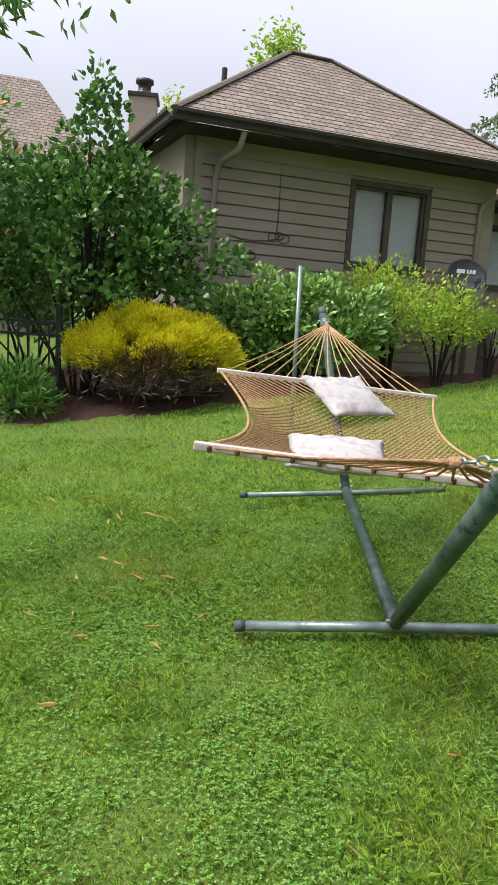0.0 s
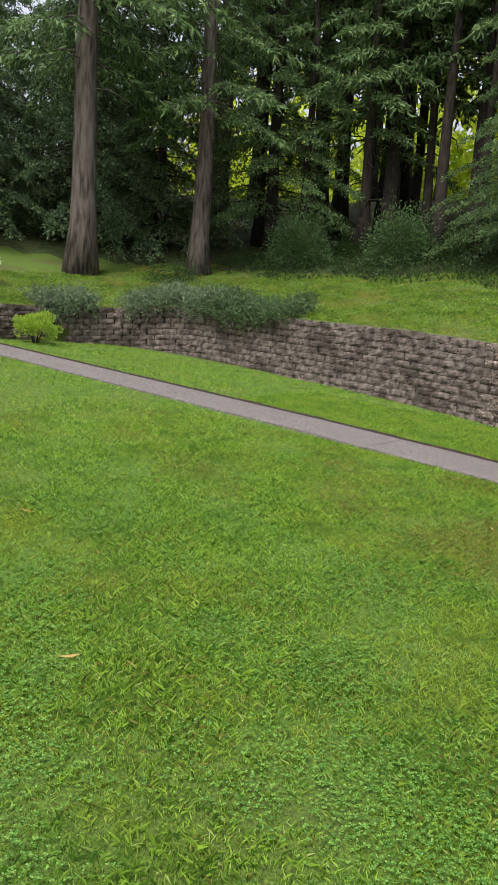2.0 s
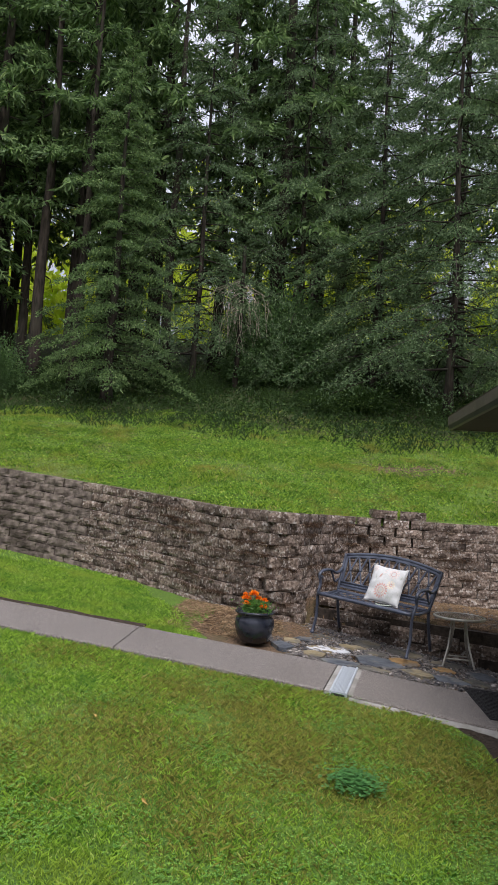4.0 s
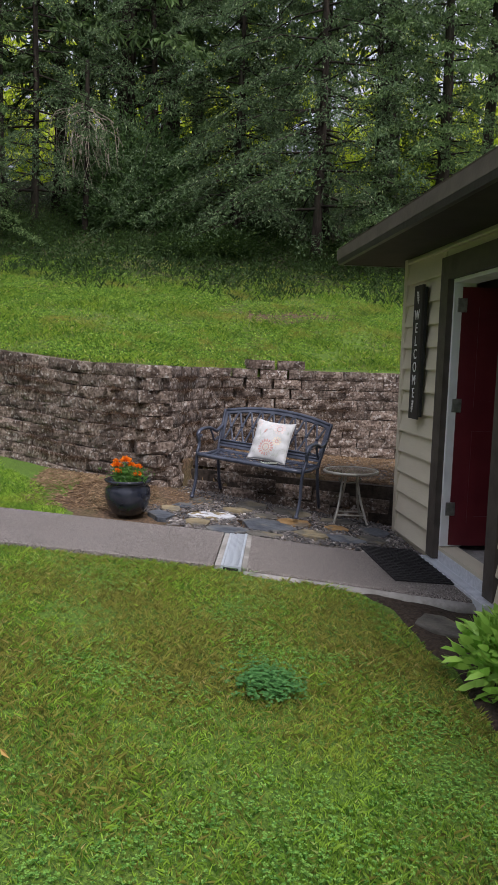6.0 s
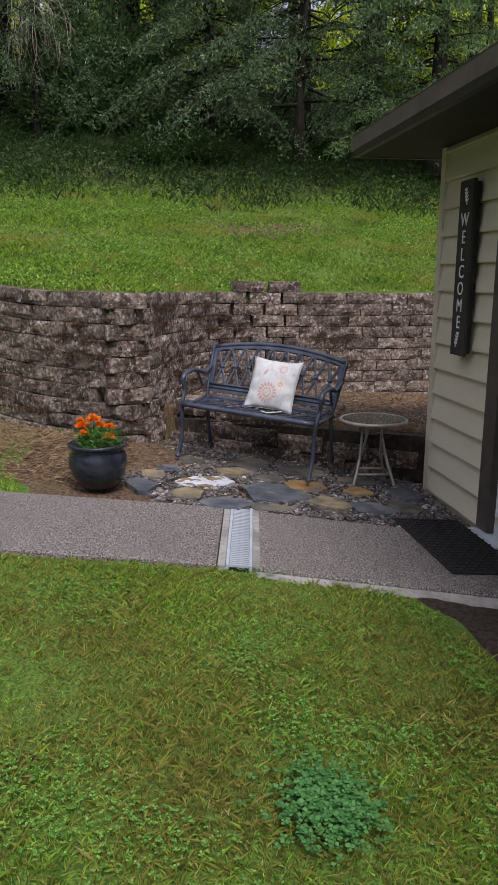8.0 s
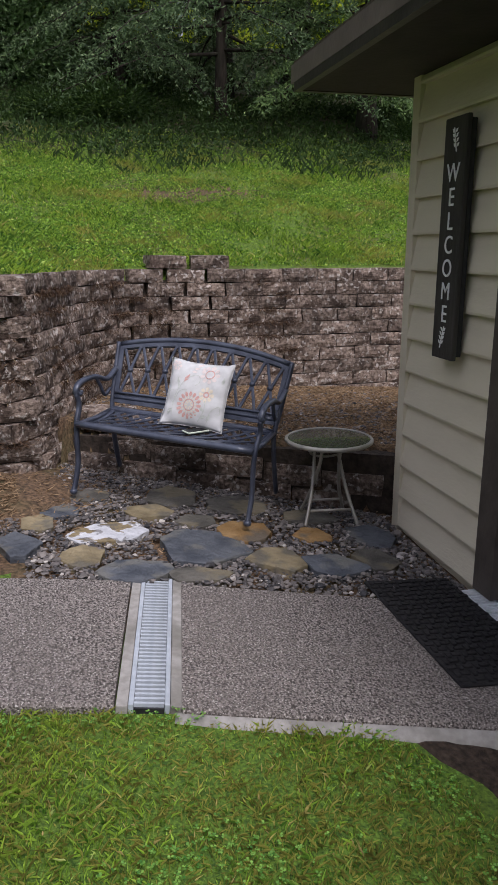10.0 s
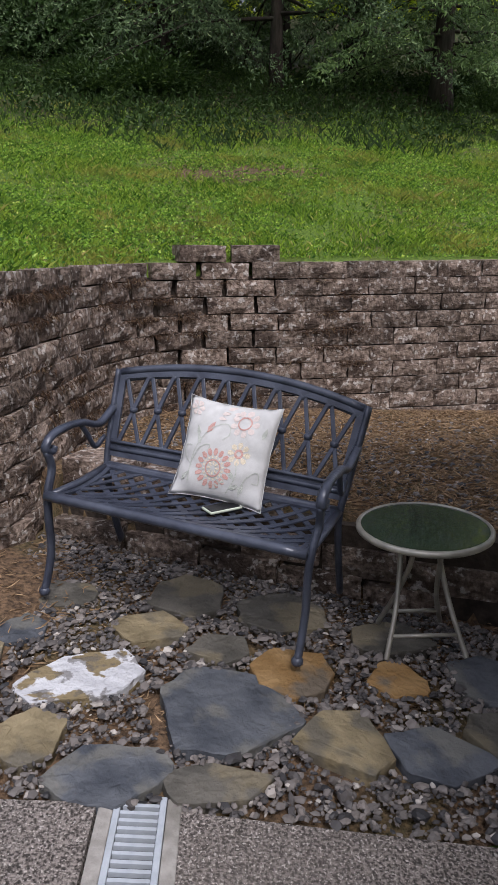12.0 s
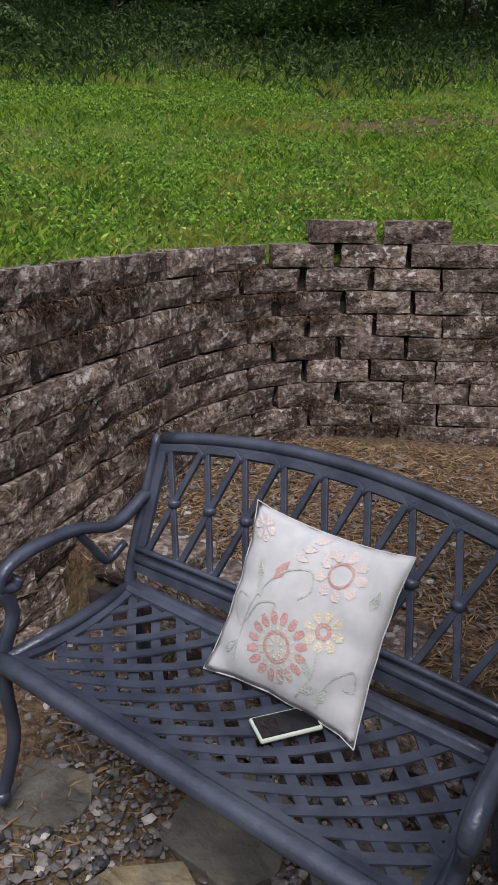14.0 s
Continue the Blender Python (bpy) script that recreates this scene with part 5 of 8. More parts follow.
def throw_pillow():
    m = BENCH @ Matrix.Translation((0.055, 0.43, 0.602)) @ Matrix.Rotation(radians(-26), 4, "X") @ Matrix.Rotation(radians(0), 4, "Y")
    c = thing("throw_pillow", "cream cushion embroidered with coral flowers and grey vines", "cushion", m)
    at = cushion_shape(0.422, 0.125)
    part("cover", cushion_mesh(B(), at), M_FABRIC, c, smooth=True)
    bm = B()
    tube(bm, [at(u, v, 0) for u, v in [(x, -1) for x in np.linspace(-1, 1, 10)] + [(1, x) for x in np.linspace(-1, 1, 10)] + [(x, 1) for x in np.linspace(1, -1, 10)] + [(-1, x) for x in np.linspace(1, -1, 10)]], 0.0016, 5)
    part("seam", bm, M_FABRIC, c)
    bm = B()
    petals(bm, at, -0.1, -0.4, 0.26, 0.41, 16, 0.8)
    ring(bm, at, -0.1, -0.4, 0.15, 0.185)
    part("large_flower", bm, M_CORAL, c, "coral ringed flower")
    bm = B()
    petals(bm, at, -0.1, -0.4, 0.2, 0.25, 16, 0.6, 0.2)
    petals(bm, at, -0.1, -0.4, 0.05, 0.14, 8, 0.6)
    part("flower_heart", bm, M_PEACH, c, "peach flower heart")
    bm = B()
    petals(bm, at, 0.4, -0.02, 0.1, 0.24, 8, 0.8)
    part("small_flower", bm, M_PEACH, c, "peach flower")
    bm = B()
    ring(bm, at, 0.4, -0.02, 0.05, 0.1, 12)
    part("flower_ring", bm, M_CORAL, c, "coral stitched ring")
    bm = B()
    ring(bm, at, 0.36, 0.62, 0.12, 0.15, 16)
    part("flower_ring", bm, M_CORAL, c, "coral stitched ring")
    bm = B()
    sprig(bm, at, -0.42, 0.3, 1.1, 0.3, 0.07)
    part("bud", bm, M_CORAL, c, "coral bud")
    bm = B()
    petals(bm, at, 0.36, 0.62, 0.16, 0.3, 9, 0.8)
    part("pale_flower", bm, M_PALEPINK, c, "pale pink flower")
    bm = B()
    petals(bm, at, -0.78, 0.78, 0.03, 0.16, 6, 0.8)
    part("pale_flower", bm, M_PALEPINK, c, "pale pink flower")
    bm = B()
    for u, v, a in ((-0.2, 0.75, 0.2), (-0.1, 0.86, 0.5), (-0.25, 0.66, -0.1), (0.05, 0.8, 0.0)):
        sprig(bm, at, u, v, a, 0.2, 0.045)
    part("pale_sprig", bm, M_PALEPINK, c, "pale pink sprig")
    bm = B()
    vine(bm, at, [(-0.62, -0.75), (-0.66, -0.3), (-0.55, 0.1), (-0.35, 0.4), (0.0, 0.55), (0.1, 0.35), (-0.02, 0.2)], 0.011)
    vine(bm, at, [(-0.64, -0.3), (-0.5, -0.02), (-0.28, 0.06), (-0.3, -0.08)], 0.01)
    vine(bm, at, [(-0.64, -0.4), (-0.85, -0.2), (-0.86, 0.0), (-0.7, 0.0)], 0.01)
    vine(bm, at, [(0.25, -0.85), (0.42, -0.5), (0.4, -0.2)], 0.011)
    vine(bm, at, [(0.5, -0.85), (0.62, -0.5), (0.85, -0.3), (0.88, -0.5), (0.76, -0.52)], 0.01)
    for u, v, a in ((-0.5, 0.05, 2.2), (-0.6, 0.2, 1.9), (0.3, -0.75, 0.5), (0.4, -0.55, 2.3), (0.5, -0.8, 1.1), (0.18, -0.72, 2.0), (0.0, -0.8, 1.2), (-0.8, -0.72, 0.9), (0.8, 0.35, 1.4)):
        sprig(bm, at, u, v, a, 0.24, 0.05)
    part("vine", bm, M_SAGE, c, "grey-green vine")


throw_pillow()


def phone():
    m = BENCH @ Matrix.Translation((0.11, 0.285, 0.412)) @ Matrix.Rotation(radians(56), 4, "Z")
    p = thing("phone", "dark phone in a pale mint case lying on the bench seat", "phone", m)
    part("case", box(B(), (-0.078, -0.039, 0), (0.078, 0.039, 0.011), bevel=0.005), M_PHONECASE, p, "pale mint case")
    part("screen", box(B(), (-0.072, -0.033, 0.0095), (0.072, 0.033, 0.0125), bevel=0.001), M_PHONE, p, "black glass screen")


phone()


# ---- folding bistro table ----
def side_table():
    z0 = 0.185
    t = thing("side_table", "small round folding table with green rippled glass top", "table", pose(9.34, -0.93, z0, 0, 0, 82))
    bm = B()
    lathe(bm, [(0.24, 0.488), (0.262, 0.488), (0.27, 0.495), (0.27, 0.508), (0.262, 0.514), (0.252, 0.514), (0.25, 0.506), (0.245, 0.5)], 40)
    part("rim", bm, M_TABLE_METAL, t, "champagne metal rim", True)
    bm = B()
    lathe(bm, [(0.25, 0.5), (0.251, 0.51), (0.01, 0.511)], 40)
    part("glass_top", bm, M_TABLE_GLASS, t, "dark green rippled glass")
    for s in (-1, 1):
        bm = B()
        tube(bm, smooth_curve([(s * 0.075, -0.08, 0.49), (s * 0.08, -0.04, 0.36), (s * 0.11, 0.05, 0.18), (s * 0.155, 0.13, 0.02), (s * 0.16, 0.14, 0.0)], 6), 0.011, 8)
        part("leg", bm, M_TABLE_METAL, t, smooth=True)
        bm = B()
        tube(bm, smooth_curve([(s * 0.055, 0.08, 0.49), (s * 0.06, 0.04, 0.36), (s * 0.085, -0.06, 0.18), (s * 0.13, -0.14, 0.02), (s * 0.135, -0.15, 0.0)], 6), 0.011, 8)
        part("leg", bm, M_TABLE_METAL, t, smooth=True)
    for y, z, x in ((0.1, 0.08, 0.13), (-0.11, 0.075, 0.105)):
        bm = B()
        tube(bm, [(-x, y, z), (x, y, z)], 0.009, 8)
        part("stretcher", bm, M_TABLE_METAL, t, smooth=True)
    bm = B()
    tube(bm, smooth_curve([(-0.11, -0.05, 0.42), (-0.08, -0.07, 0.385), (0.0, -0.08, 0.37), (0.08, -0.07, 0.385), (0.11, -0.05, 0.42)], 5), 0.008, 6)
    part("brace", bm, M_TABLE_METAL, t, smooth=True)


side_table()


# ---- foliage helpers ----
def rand_dirs(rng, n):
    d = rng.normal(size=(n, 3))
    return d / np.linalg.norm(d, axis=1, keepdims=True)


def leaves_at(rng, c, axis, length, width, fold=0.25, curl=0.15):
    """Pointed folded leaves: c centres, axis directions; arrays of vertices and triangles."""
    n = len(c)
    side = np.cross(axis, rand_dirs(rng, n))
    side /= np.linalg.norm(side, axis=1, keepdims=True) + 1e-9
    up = np.cross(side, axis)
    ln = (length * rng.uniform(0.7, 1.25, n))[:, None]
    wd = (width * rng.uniform(0.75, 1.2, n))[:, None]
    a = c
    t = c + axis * ln - up * ln * curl
    mid = c + axis * ln * 0.45
    l = mid + side * wd * 0.5 + up * wd * fold
    r = mid - side * wd * 0.5 + up * wd * fold
    v = np.stack([a, l, t, r], 1).reshape(-1, 3)
    i = np.arange(n)[:, None] * 4
    f = np.concatenate([i + np.array([[0, 2, 1]]), i + np.array([[0, 3, 2]])], 1).reshape(-1, 3)
    return v, f


def broad_leaves_at(rng, c, axis, length, width, fold=0.18, curl=0.2):
    """Oval folded leaves with four edge points each."""
    n = len(c)
    side = np.cross(axis, rand_dirs(rng, n))
    side /= np.linalg.norm(side, axis=1, keepdims=True) + 1e-9
    up = np.cross(side, axis)
    ln = (length * rng.uniform(0.65, 1.2, n))[:, None]
    wd = (width * rng.uniform(0.75, 1.2, n))[:, None]
    q = [c]
    for along, wide in ((0.3, 0.45), (0.68, 0.42)):
        mid = c + axis * ln * along - up * ln * curl * along ** 2
        q += [mid + side * wd * wide + up * wd * fold, mid - side * wd * wide + up * wd * fold]
    q.append(c + axis * ln - up * ln * curl)
    v = np.stack(q, 1).reshape(-1, 3)
    i = np.arange(n)[:, None] * 6
    f = np.concatenate([i + np.array([t]) for t in ((0, 2, 1), (1, 2, 4), (1, 4, 3), (3, 4, 5))], 1).reshape(-1, 3)
    return v, f


def join_vf(parts):
    vs, fs, n = [], [], 0
    for v, f in parts:
        vs.append(v)
        fs.append(f + n)
        n += len(v)
    return np.concatenate(vs), np.concatenate(fs)


def shrub(name, label, at, size, m, clumps=60, per=45, leaf=(0.07, 0.035), seed=1, stems=7, clump_r=0.16, base_gap=0.15, inner=True, category="shrub", group="", flat=1.0, stem_m=None):
    rng = np.random.default_rng(seed)
    x, y = at
    z = float(ground_z(x, y))
    s = thing(name, label, category, pose(x, y, z), group)
    a, b, h = size
    d = rand_dirs(rng, clumps)
    d[:, 2] = np.abs(d[:, 2]) ** flat * np.where(rng.random(clumps) < 0.18, -0.6, 1)
    rad = rng.uniform(0.55, 1.0, clumps) ** 0.5 * (1 + 0.18 * rng.normal(size=clumps)).clip(0.6, 1.3)
    mid = h * (0.5 + base_gap / 2)
    c = np.stack([d[:, 0] * a * rad, d[:, 1] * b * rad, mid + d[:, 2] * (h - mid) * rad], 1)
    c[:, 2] = np.maximum(c[:, 2], h * base_gap)
    cc = np.repeat(c, per, 0)
    off = rand_dirs(rng, len(cc)) * (clump_r * rng.uniform(0.2, 1.0, len(cc)) ** 0.6)[:, None]
    p = cc + off
    out = off / (np.linalg.norm(off, axis=1, keepdims=True) + 1e-9) + 0.6 * cc / np.array([a, b, h]) + np.array([0, 0, 0.15])
    out += 0.5 * rand_dirs(rng, len(cc))
    out /= np.linalg.norm(out, axis=1, keepdims=True)
    v, f = (broad_leaves_at if leaf[0] > 0.05 else leaves_at)(rng, p, out, leaf[0], leaf[1])
    part("foliage", mesh_np("foliage", v, f, m), m, s)
    for k in range(stems):
        bm = B()
        e = c[(k * 7) % len(c)]
        tube(bm, smooth_curve([(e[0] * 0.12, e[1] * 0.12, -0.05), (e[0] * 0.35, e[1] * 0.35, e[2] * 0.4), (e[0] * 0.8, e[1] * 0.8, e[2] * 0.85)], 4), [0.022] * 4 + [0.016] * 3 + [0.01] * 2, 5)
        part("stem", bm, stem_m or M_BARK, s)
    return s


# ---- plants by the house ----
shrub("lilac_shrub", "tall dark-green leafy shrub against the house", (-1.4, 9.4), (1.5, 0.95, 2.85), M_SHRUB, 170, 52, (0.105, 0.068), 3, 12, 0.24, 0.2)
shrub("lilac_shrub", "upright leafy shoots of the tall shrub", (-1.2, 9.2), (0.34, 0.28, 3.7), M_SHRUB, 30, 20, (0.1, 0.065), 4, 9, 0.15, 0.5)
shrub("rhododendron", "broad glossy green rhododendron hedge under the window", (1.55, 10.0), (1.15, 0.7, 1.42), M_RHODO, 170, 40, (0.13, 0.062), 5, 6, 0.14, 0.05)
shrub("rhododendron", "broad glossy green rhododendron hedge under the window", (0.85, 9.95), (0.7, 0.55, 1.2), M_RHODO, 80, 40, (0.13, 0.062), 6, 4, 0.14, 0.05)
shrub("nandina", "airy lime-green shrub with dark stems by the house", (2.95, 10.6), (0.72, 0.5, 1.75), M_LIME, 62, 44, (0.075, 0.034), 7, 11, 0.27, 0.28)
shrub("nandina", "airy lime-green shrub with dark stems by the house", (3.8, 10.95), (0.6, 0.45, 1.4), M_LIME, 44, 44, (0.075, 0.034), 8, 9, 0.26, 0.28)
shrub("nandina", "small airy green shrub by the porch", (4.95, 11.85), (0.4, 0.34, 1.1), M_LIME, 26, 40, (0.06, 0.028), 9, 7, 0.15, 0.35)
shrub("pieris_shrub", "rounded green shrub with reddish new leaves by the porch", (8.05, 14.0), (0.72, 0.6, 1.35), leaf_mat("pieris_leaf", (0.08, 0.15, 0.04), (0.24, 0.32, 0.11), (0.4, 0.13, 0.05), 0.2, 0.4), 80, 55, (0.1, 0.035), 10, 5, 0.18, 0.05)


def golden_bush():
    rng = np.random.default_rng(12)
    x, y = -0.42, 8.75
    s = thing("golden_cypress", "low golden-yellow cypress with bare brown lower twigs", "shrub", pose(x, y, float(ground_z(x, y)) + 0.06))
    n = 300
    d = rand_dirs(rng, n)
    d[:, 2] = np.abs(d[:, 2])
    lump = 1 + 0.1 * np.sin(d[:, 0] * 7 + 1) * np.sin(d[:, 1] * 6 + d[:, 2] * 5)
    c = d * np.array([0.92, 0.6, 0.62]) * (lump * rng.uniform(0.86, 1.04, n))[:, None] + np.array([0, 0, 0.4])
    edge = 0.5 + 0.08 * np.sin(c[:, 0] * 4.3 + 0.6) + 0.09 * rng.normal(size=n) - 0.55 * np.maximum(0, np.abs(c[:, 0] - 0.05) - 0.62)
    top = c[:, 2] > edge
    mid = ~top & (c[:, 2] > edge - 0.3)
    groups = (("golden_foliage", top, M_YELLOW, 210, 0.055, 0.015, 0.13, ""),
              ("green_foliage", mid & (rng.random(n) < 0.55), M_OLIVETIP, 120, 0.05, 0.014, 0.12, "duller olive sprays"),
              ("bare_twig", ~top, M_BROWNTWIG, 150, 0.1, 0.008, 0.15, "bare brown twigs"))
    for name, sel, m, per, ln, wd, spread, lab in groups:
        cc = np.repeat(c[sel], per, 0)
        off = rand_dirs(rng, len(cc)) * (spread * rng.uniform(0.1, 1, len(cc)) ** 0.6)[:, None]
        ax = off * 4 + 0.7 * np.repeat(d[sel], per, 0) + 0.5 * rand_dirs(rng, len(cc)) + np.array([0, 0, 0.3])
        ax /= np.linalg.norm(ax, axis=1, keepdims=True)
        v, f = leaves_at(rng, cc + off, ax, ln, wd)
        part(name, mesh_np(name, v, f, m), m, s, lab)
    for k in range(40):
        bm = B()
        a = rng.uniform(0, 6.28)
        e = Vector((0.85 * math.cos(a), 0.55 * math.sin(a), rng.uniform(0.12, 0.62)))
        tube(bm, smooth_curve([(0, 0, 0), e * 0.5 + Vector((0, 0, 0.03)), e], 4), [0.02] * 3 + [0.014] * 3 + [0.006] * 3, 5)
        part("stem", bm, M_DEADTWIG, s)
    low = c[~top] * np.array([0.88, 0.88, 0.7])
    cc = np.repeat(low, 60, 0)
    v, f = leaves_at(rng, cc + 0.14 * rng.normal(size=cc.shape) * np.array([1, 1, 0.7]), rand_dirs(rng, len(cc)), 0.13, 0.008)
    part("dead_wood", mesh_np("dead_wood", v, f, M_DEADTWIG), M_DEADTWIG, s, "tangle of dead grey-brown twigs")


M_OLIVETIP = leaf_mat("olive_cypress_tip", (0.16, 0.2, 0.02), (0.36, 0.38, 0.04), (0.5, 0.3, 0.05), 0.3, 0.6)
M_DEADTWIG = leaf_mat("grey_dead_twig", (0.06, 0.045, 0.035), (0.2, 0.16, 0.13), None, 0.05, 0.9)


golden_bush()


def mulch_bed():
    """A strip of bark mulch between the lawn's edge and the house."""
    xs = np.linspace(-4.5, 8.6, 90)
    edge = np.interp(xs, [-4.5, -2, -0.8, 0.5, 2.0, 3.6, 5.5, 7.2, 8.6], [7.85, 7.9, 7.95, 8.5, 9.6, 10.65, 11.95, 13.35, 14.05])
    edge = edge + 0.08 * np.sin(xs * 5)
    depth = np.linspace(0, 1, 9)
    gx = np.repeat(xs[:, None], 9, 1)
    gy = edge[:, None] + depth[None, :] * 3.6
    gz = ground_z(gx, gy) + 0.035 - 0.06 * (depth[None, :] == 0) + 0.03 * np.sin(gx * 9) * np.sin(gy * 8)
    k = np.arange(gx.size).reshape(gx.shape)
    f = np.stack([k[:-1, :-1].ravel(), k[1:, :-1].ravel(), k[1:, 1:].ravel(), k[:-1, 1:].ravel()], 1)
    tagged(new("mulch_bed", mesh_np("mulch_bed", np.stack([gx.ravel(), gy.ravel(), gz.ravel()], 1), f, M_MULCH, True)), "dark bark mulch bed along the house", "mulch", kind="structure")


mulch_bed()


def dish():
    x, y = 4.2, 11.3
    d = thing("satellite_dish", "dark grey satellite dish on a post", "satellite dish", pose(x, y, float(ground_z(x, y)), 0, 0, 8))
    bm = B()
    tube(bm, [(0, 0.08, -0.05), (0, 0.08, 1.6)], 0.03, 8)
    part("post", bm, M_FASCIA, d)
    bm = B()
    lathe(bm, [(0.3, 0.0), (0.305, 0.01), (0.24, -0.035), (0.12, -0.07), (0.01, -0.08)], 32)
    for v in bm.verts:
        v.co = Matrix.Translation((0, 0, 1.68)) @ Matrix.Rotation(radians(74), 4, "X") @ Matrix.Diagonal((1.1, 0.85, 1, 1)) @ v.co
    part("reflector", bm, M_DISH, d, smooth=True)
    bm = B()
    tube(bm, [(0, -0.02, 1.4), (0, -0.3, 1.46), (0, -0.34, 1.58)], 0.014, 6)
    part("arm", bm, M_DISH, d)
    part("receiver", box(B(), (-0.05, -0.38, 1.56), (0.05, -0.3, 1.64), bevel=0.01), M_PLASTIC, d)
    bm = B()
    for a, b in ((-0.2, -0.06), (-0.03, 0.0), (0.02, 0.05), (0.07, 0.12)):
        box(bm, (a, -0.055, 1.7), (b, -0.05, 1.76))
    part("badge", bm, M_WHITE, d, "pale unreadable badge")


dish()


def iron_fence():
    f = thing("iron_fence", "black iron picket fence behind the shrubs", "fence", pose(-4.3, 9.0, float(ground_z(-3, 9.0)), 0, 0, -3))
    me = bm_mesh("picket", box(B(), (-0.009, -0.009, 0.0), (0.009, 0.009, 1.2)), M_BLACKIRON)
    for k in range(24):
        part("picket", me, M_BLACKIRON, f).location = (0.12 * k, 0, 0)
    for x in (0.0, 1.5, 2.75):
        part("post", box(B(), (x - 0.03, -0.03, -0.1), (x + 0.03, 0.03, 1.32), bevel=0.006), M_BLACKIRON, f)
    for z in (0.12, 0.95, 1.1):
        part("rail", box(B(), (0, -0.014, z), (2.76, 0.014, z + 0.03)), M_BLACKIRON, f)


iron_fence()


# ---- hammock and stand ----
J1, J2 = Vector((1.03, 3.15, 0.1)), Vector((1.2, 5.15, 0.24))
T1, T2 = Vector((0.785, 1.58, 1.228)), Vector((1.12, 6.35, 1.53))
SL1, SR1 = Vector((0.05, 2.45, 1.03)), Vector((1.45, 2.42, 0.925))
SL2, SR2 = Vector((0.2, 4.7, 1.1)), Vector((1.63, 4.72, 1.01))


def hammock_stand():
    s = thing("hammock_stand", "green-grey tubular steel hammock stand on the lawn", "hammock stand")
    for j, l, r in ((J1, (0.31, 3.22, 0.03), (1.78, 3.06, 0.13)), (J2, (0.44, 5.02, 0.2), (1.93, 5.2, 0.27))):
        bm = B()
        tube(bm, [l, j + Vector((0, 0, -0.02)), r], 0.025 if j is J1 else 0.02, 12)
        p = part("foot_bar", bm, M_FOOTBAR, s, "steel bar with the sky's sheen in its pale grey", smooth=True)
        for e in (Vector(l), Vector(r)):
            bm = B()
            d = (e - j).normalized()
            tube(bm, [e - d * 0.02, e + d * 0.03], 0.028 if j is J1 else 0.022, 12)
            part("end_cap", bm, M_PLASTIC, p, "dark plastic end cap", True)
    bm = B()
    mid = (J1 + J2) / 2
    tube(bm, [J1, mid, J2], 0.034, 12)
    part("base_tube", bm, M_TUBE, s, smooth=True)
    for j, t, r in ((J1, T1, 0.034), (J2, T2, 0.033)):
        bm = B()
        tube(bm, [j, j.lerp(t, 0.5), t], r, 14)
        a = part("arm", bm, M_TUBE, s, smooth=True)
        bm = B()
        d = (t - j).normalized()
        tube(bm, [t - d * 0.05, t - d * 0.01, t + d * 0.022, t + d * 0.026], [r + 0.001, r + 0.0025, r + 0.002, r - 0.006], 16)
        part("cap", bm, M_PLASTIC, a, "grey plastic cap", True)
        for k in (0.02, 0.93):
            bm = B()
            c = j.lerp(t, k)
            tube(bm, [c - Vector((0.05, 0, 0)), c + Vector((0.05, 0, 0))], 0.01, 8)
            part("bolt", bm, M_CHAIN, a, "steel bolt")


hammock_stand()


def link_mesh():
    bm = B()
    tube(bm, [(0.013 * math.cos(a), 0, 0.021 * math.sin(a) + (0.009 if math.sin(a) > 0 else -0.009)) for a in np.linspace(0, 2 * math.pi, 17)], 0.0045, 6, caps=False)
    return bm_mesh("link", bm, M_CHAIN, True)


def chain(pts):
    c = thing("chain", "galvanised chain hanging from the hammock stand", "chain", group="hammock chains")
    me = link_mesh()
    for i, (p, q) in enumerate(zip(pts[:-1], pts[1:])):
        d = Vector(q) - Vector(p)
        ob = part("link", me, M_CHAIN, c)
        ob.matrix_world = Matrix.Translation((Vector(p) + Vector(q)) / 2) @ d.to_track_quat("Z", "Y").to_matrix().to_4x4() @ Matrix.Rotation(radians(90) * (i % 2), 4, "Z")


hook1, hook2 = T1.lerp(J1, 0.08) + Vector((0, 0.05, 0.03)), T2.lerp(J2, 0.05) + Vector((0, -0.05, 0.0))
G1, G2 = hook1 + Vector((-0.03, 0.24, -0.06)), hook2 + Vector((0, -0.16, -0.05))
chain([hook1.lerp(G1, k / 4) for k in range(5)])
chain([hook1 + Vector((0.045, -0.03, -0.04 - 0.043 * k)) for k in range(5)])
chain([hook2.lerp(G2, k / 3) for k in range(4)])


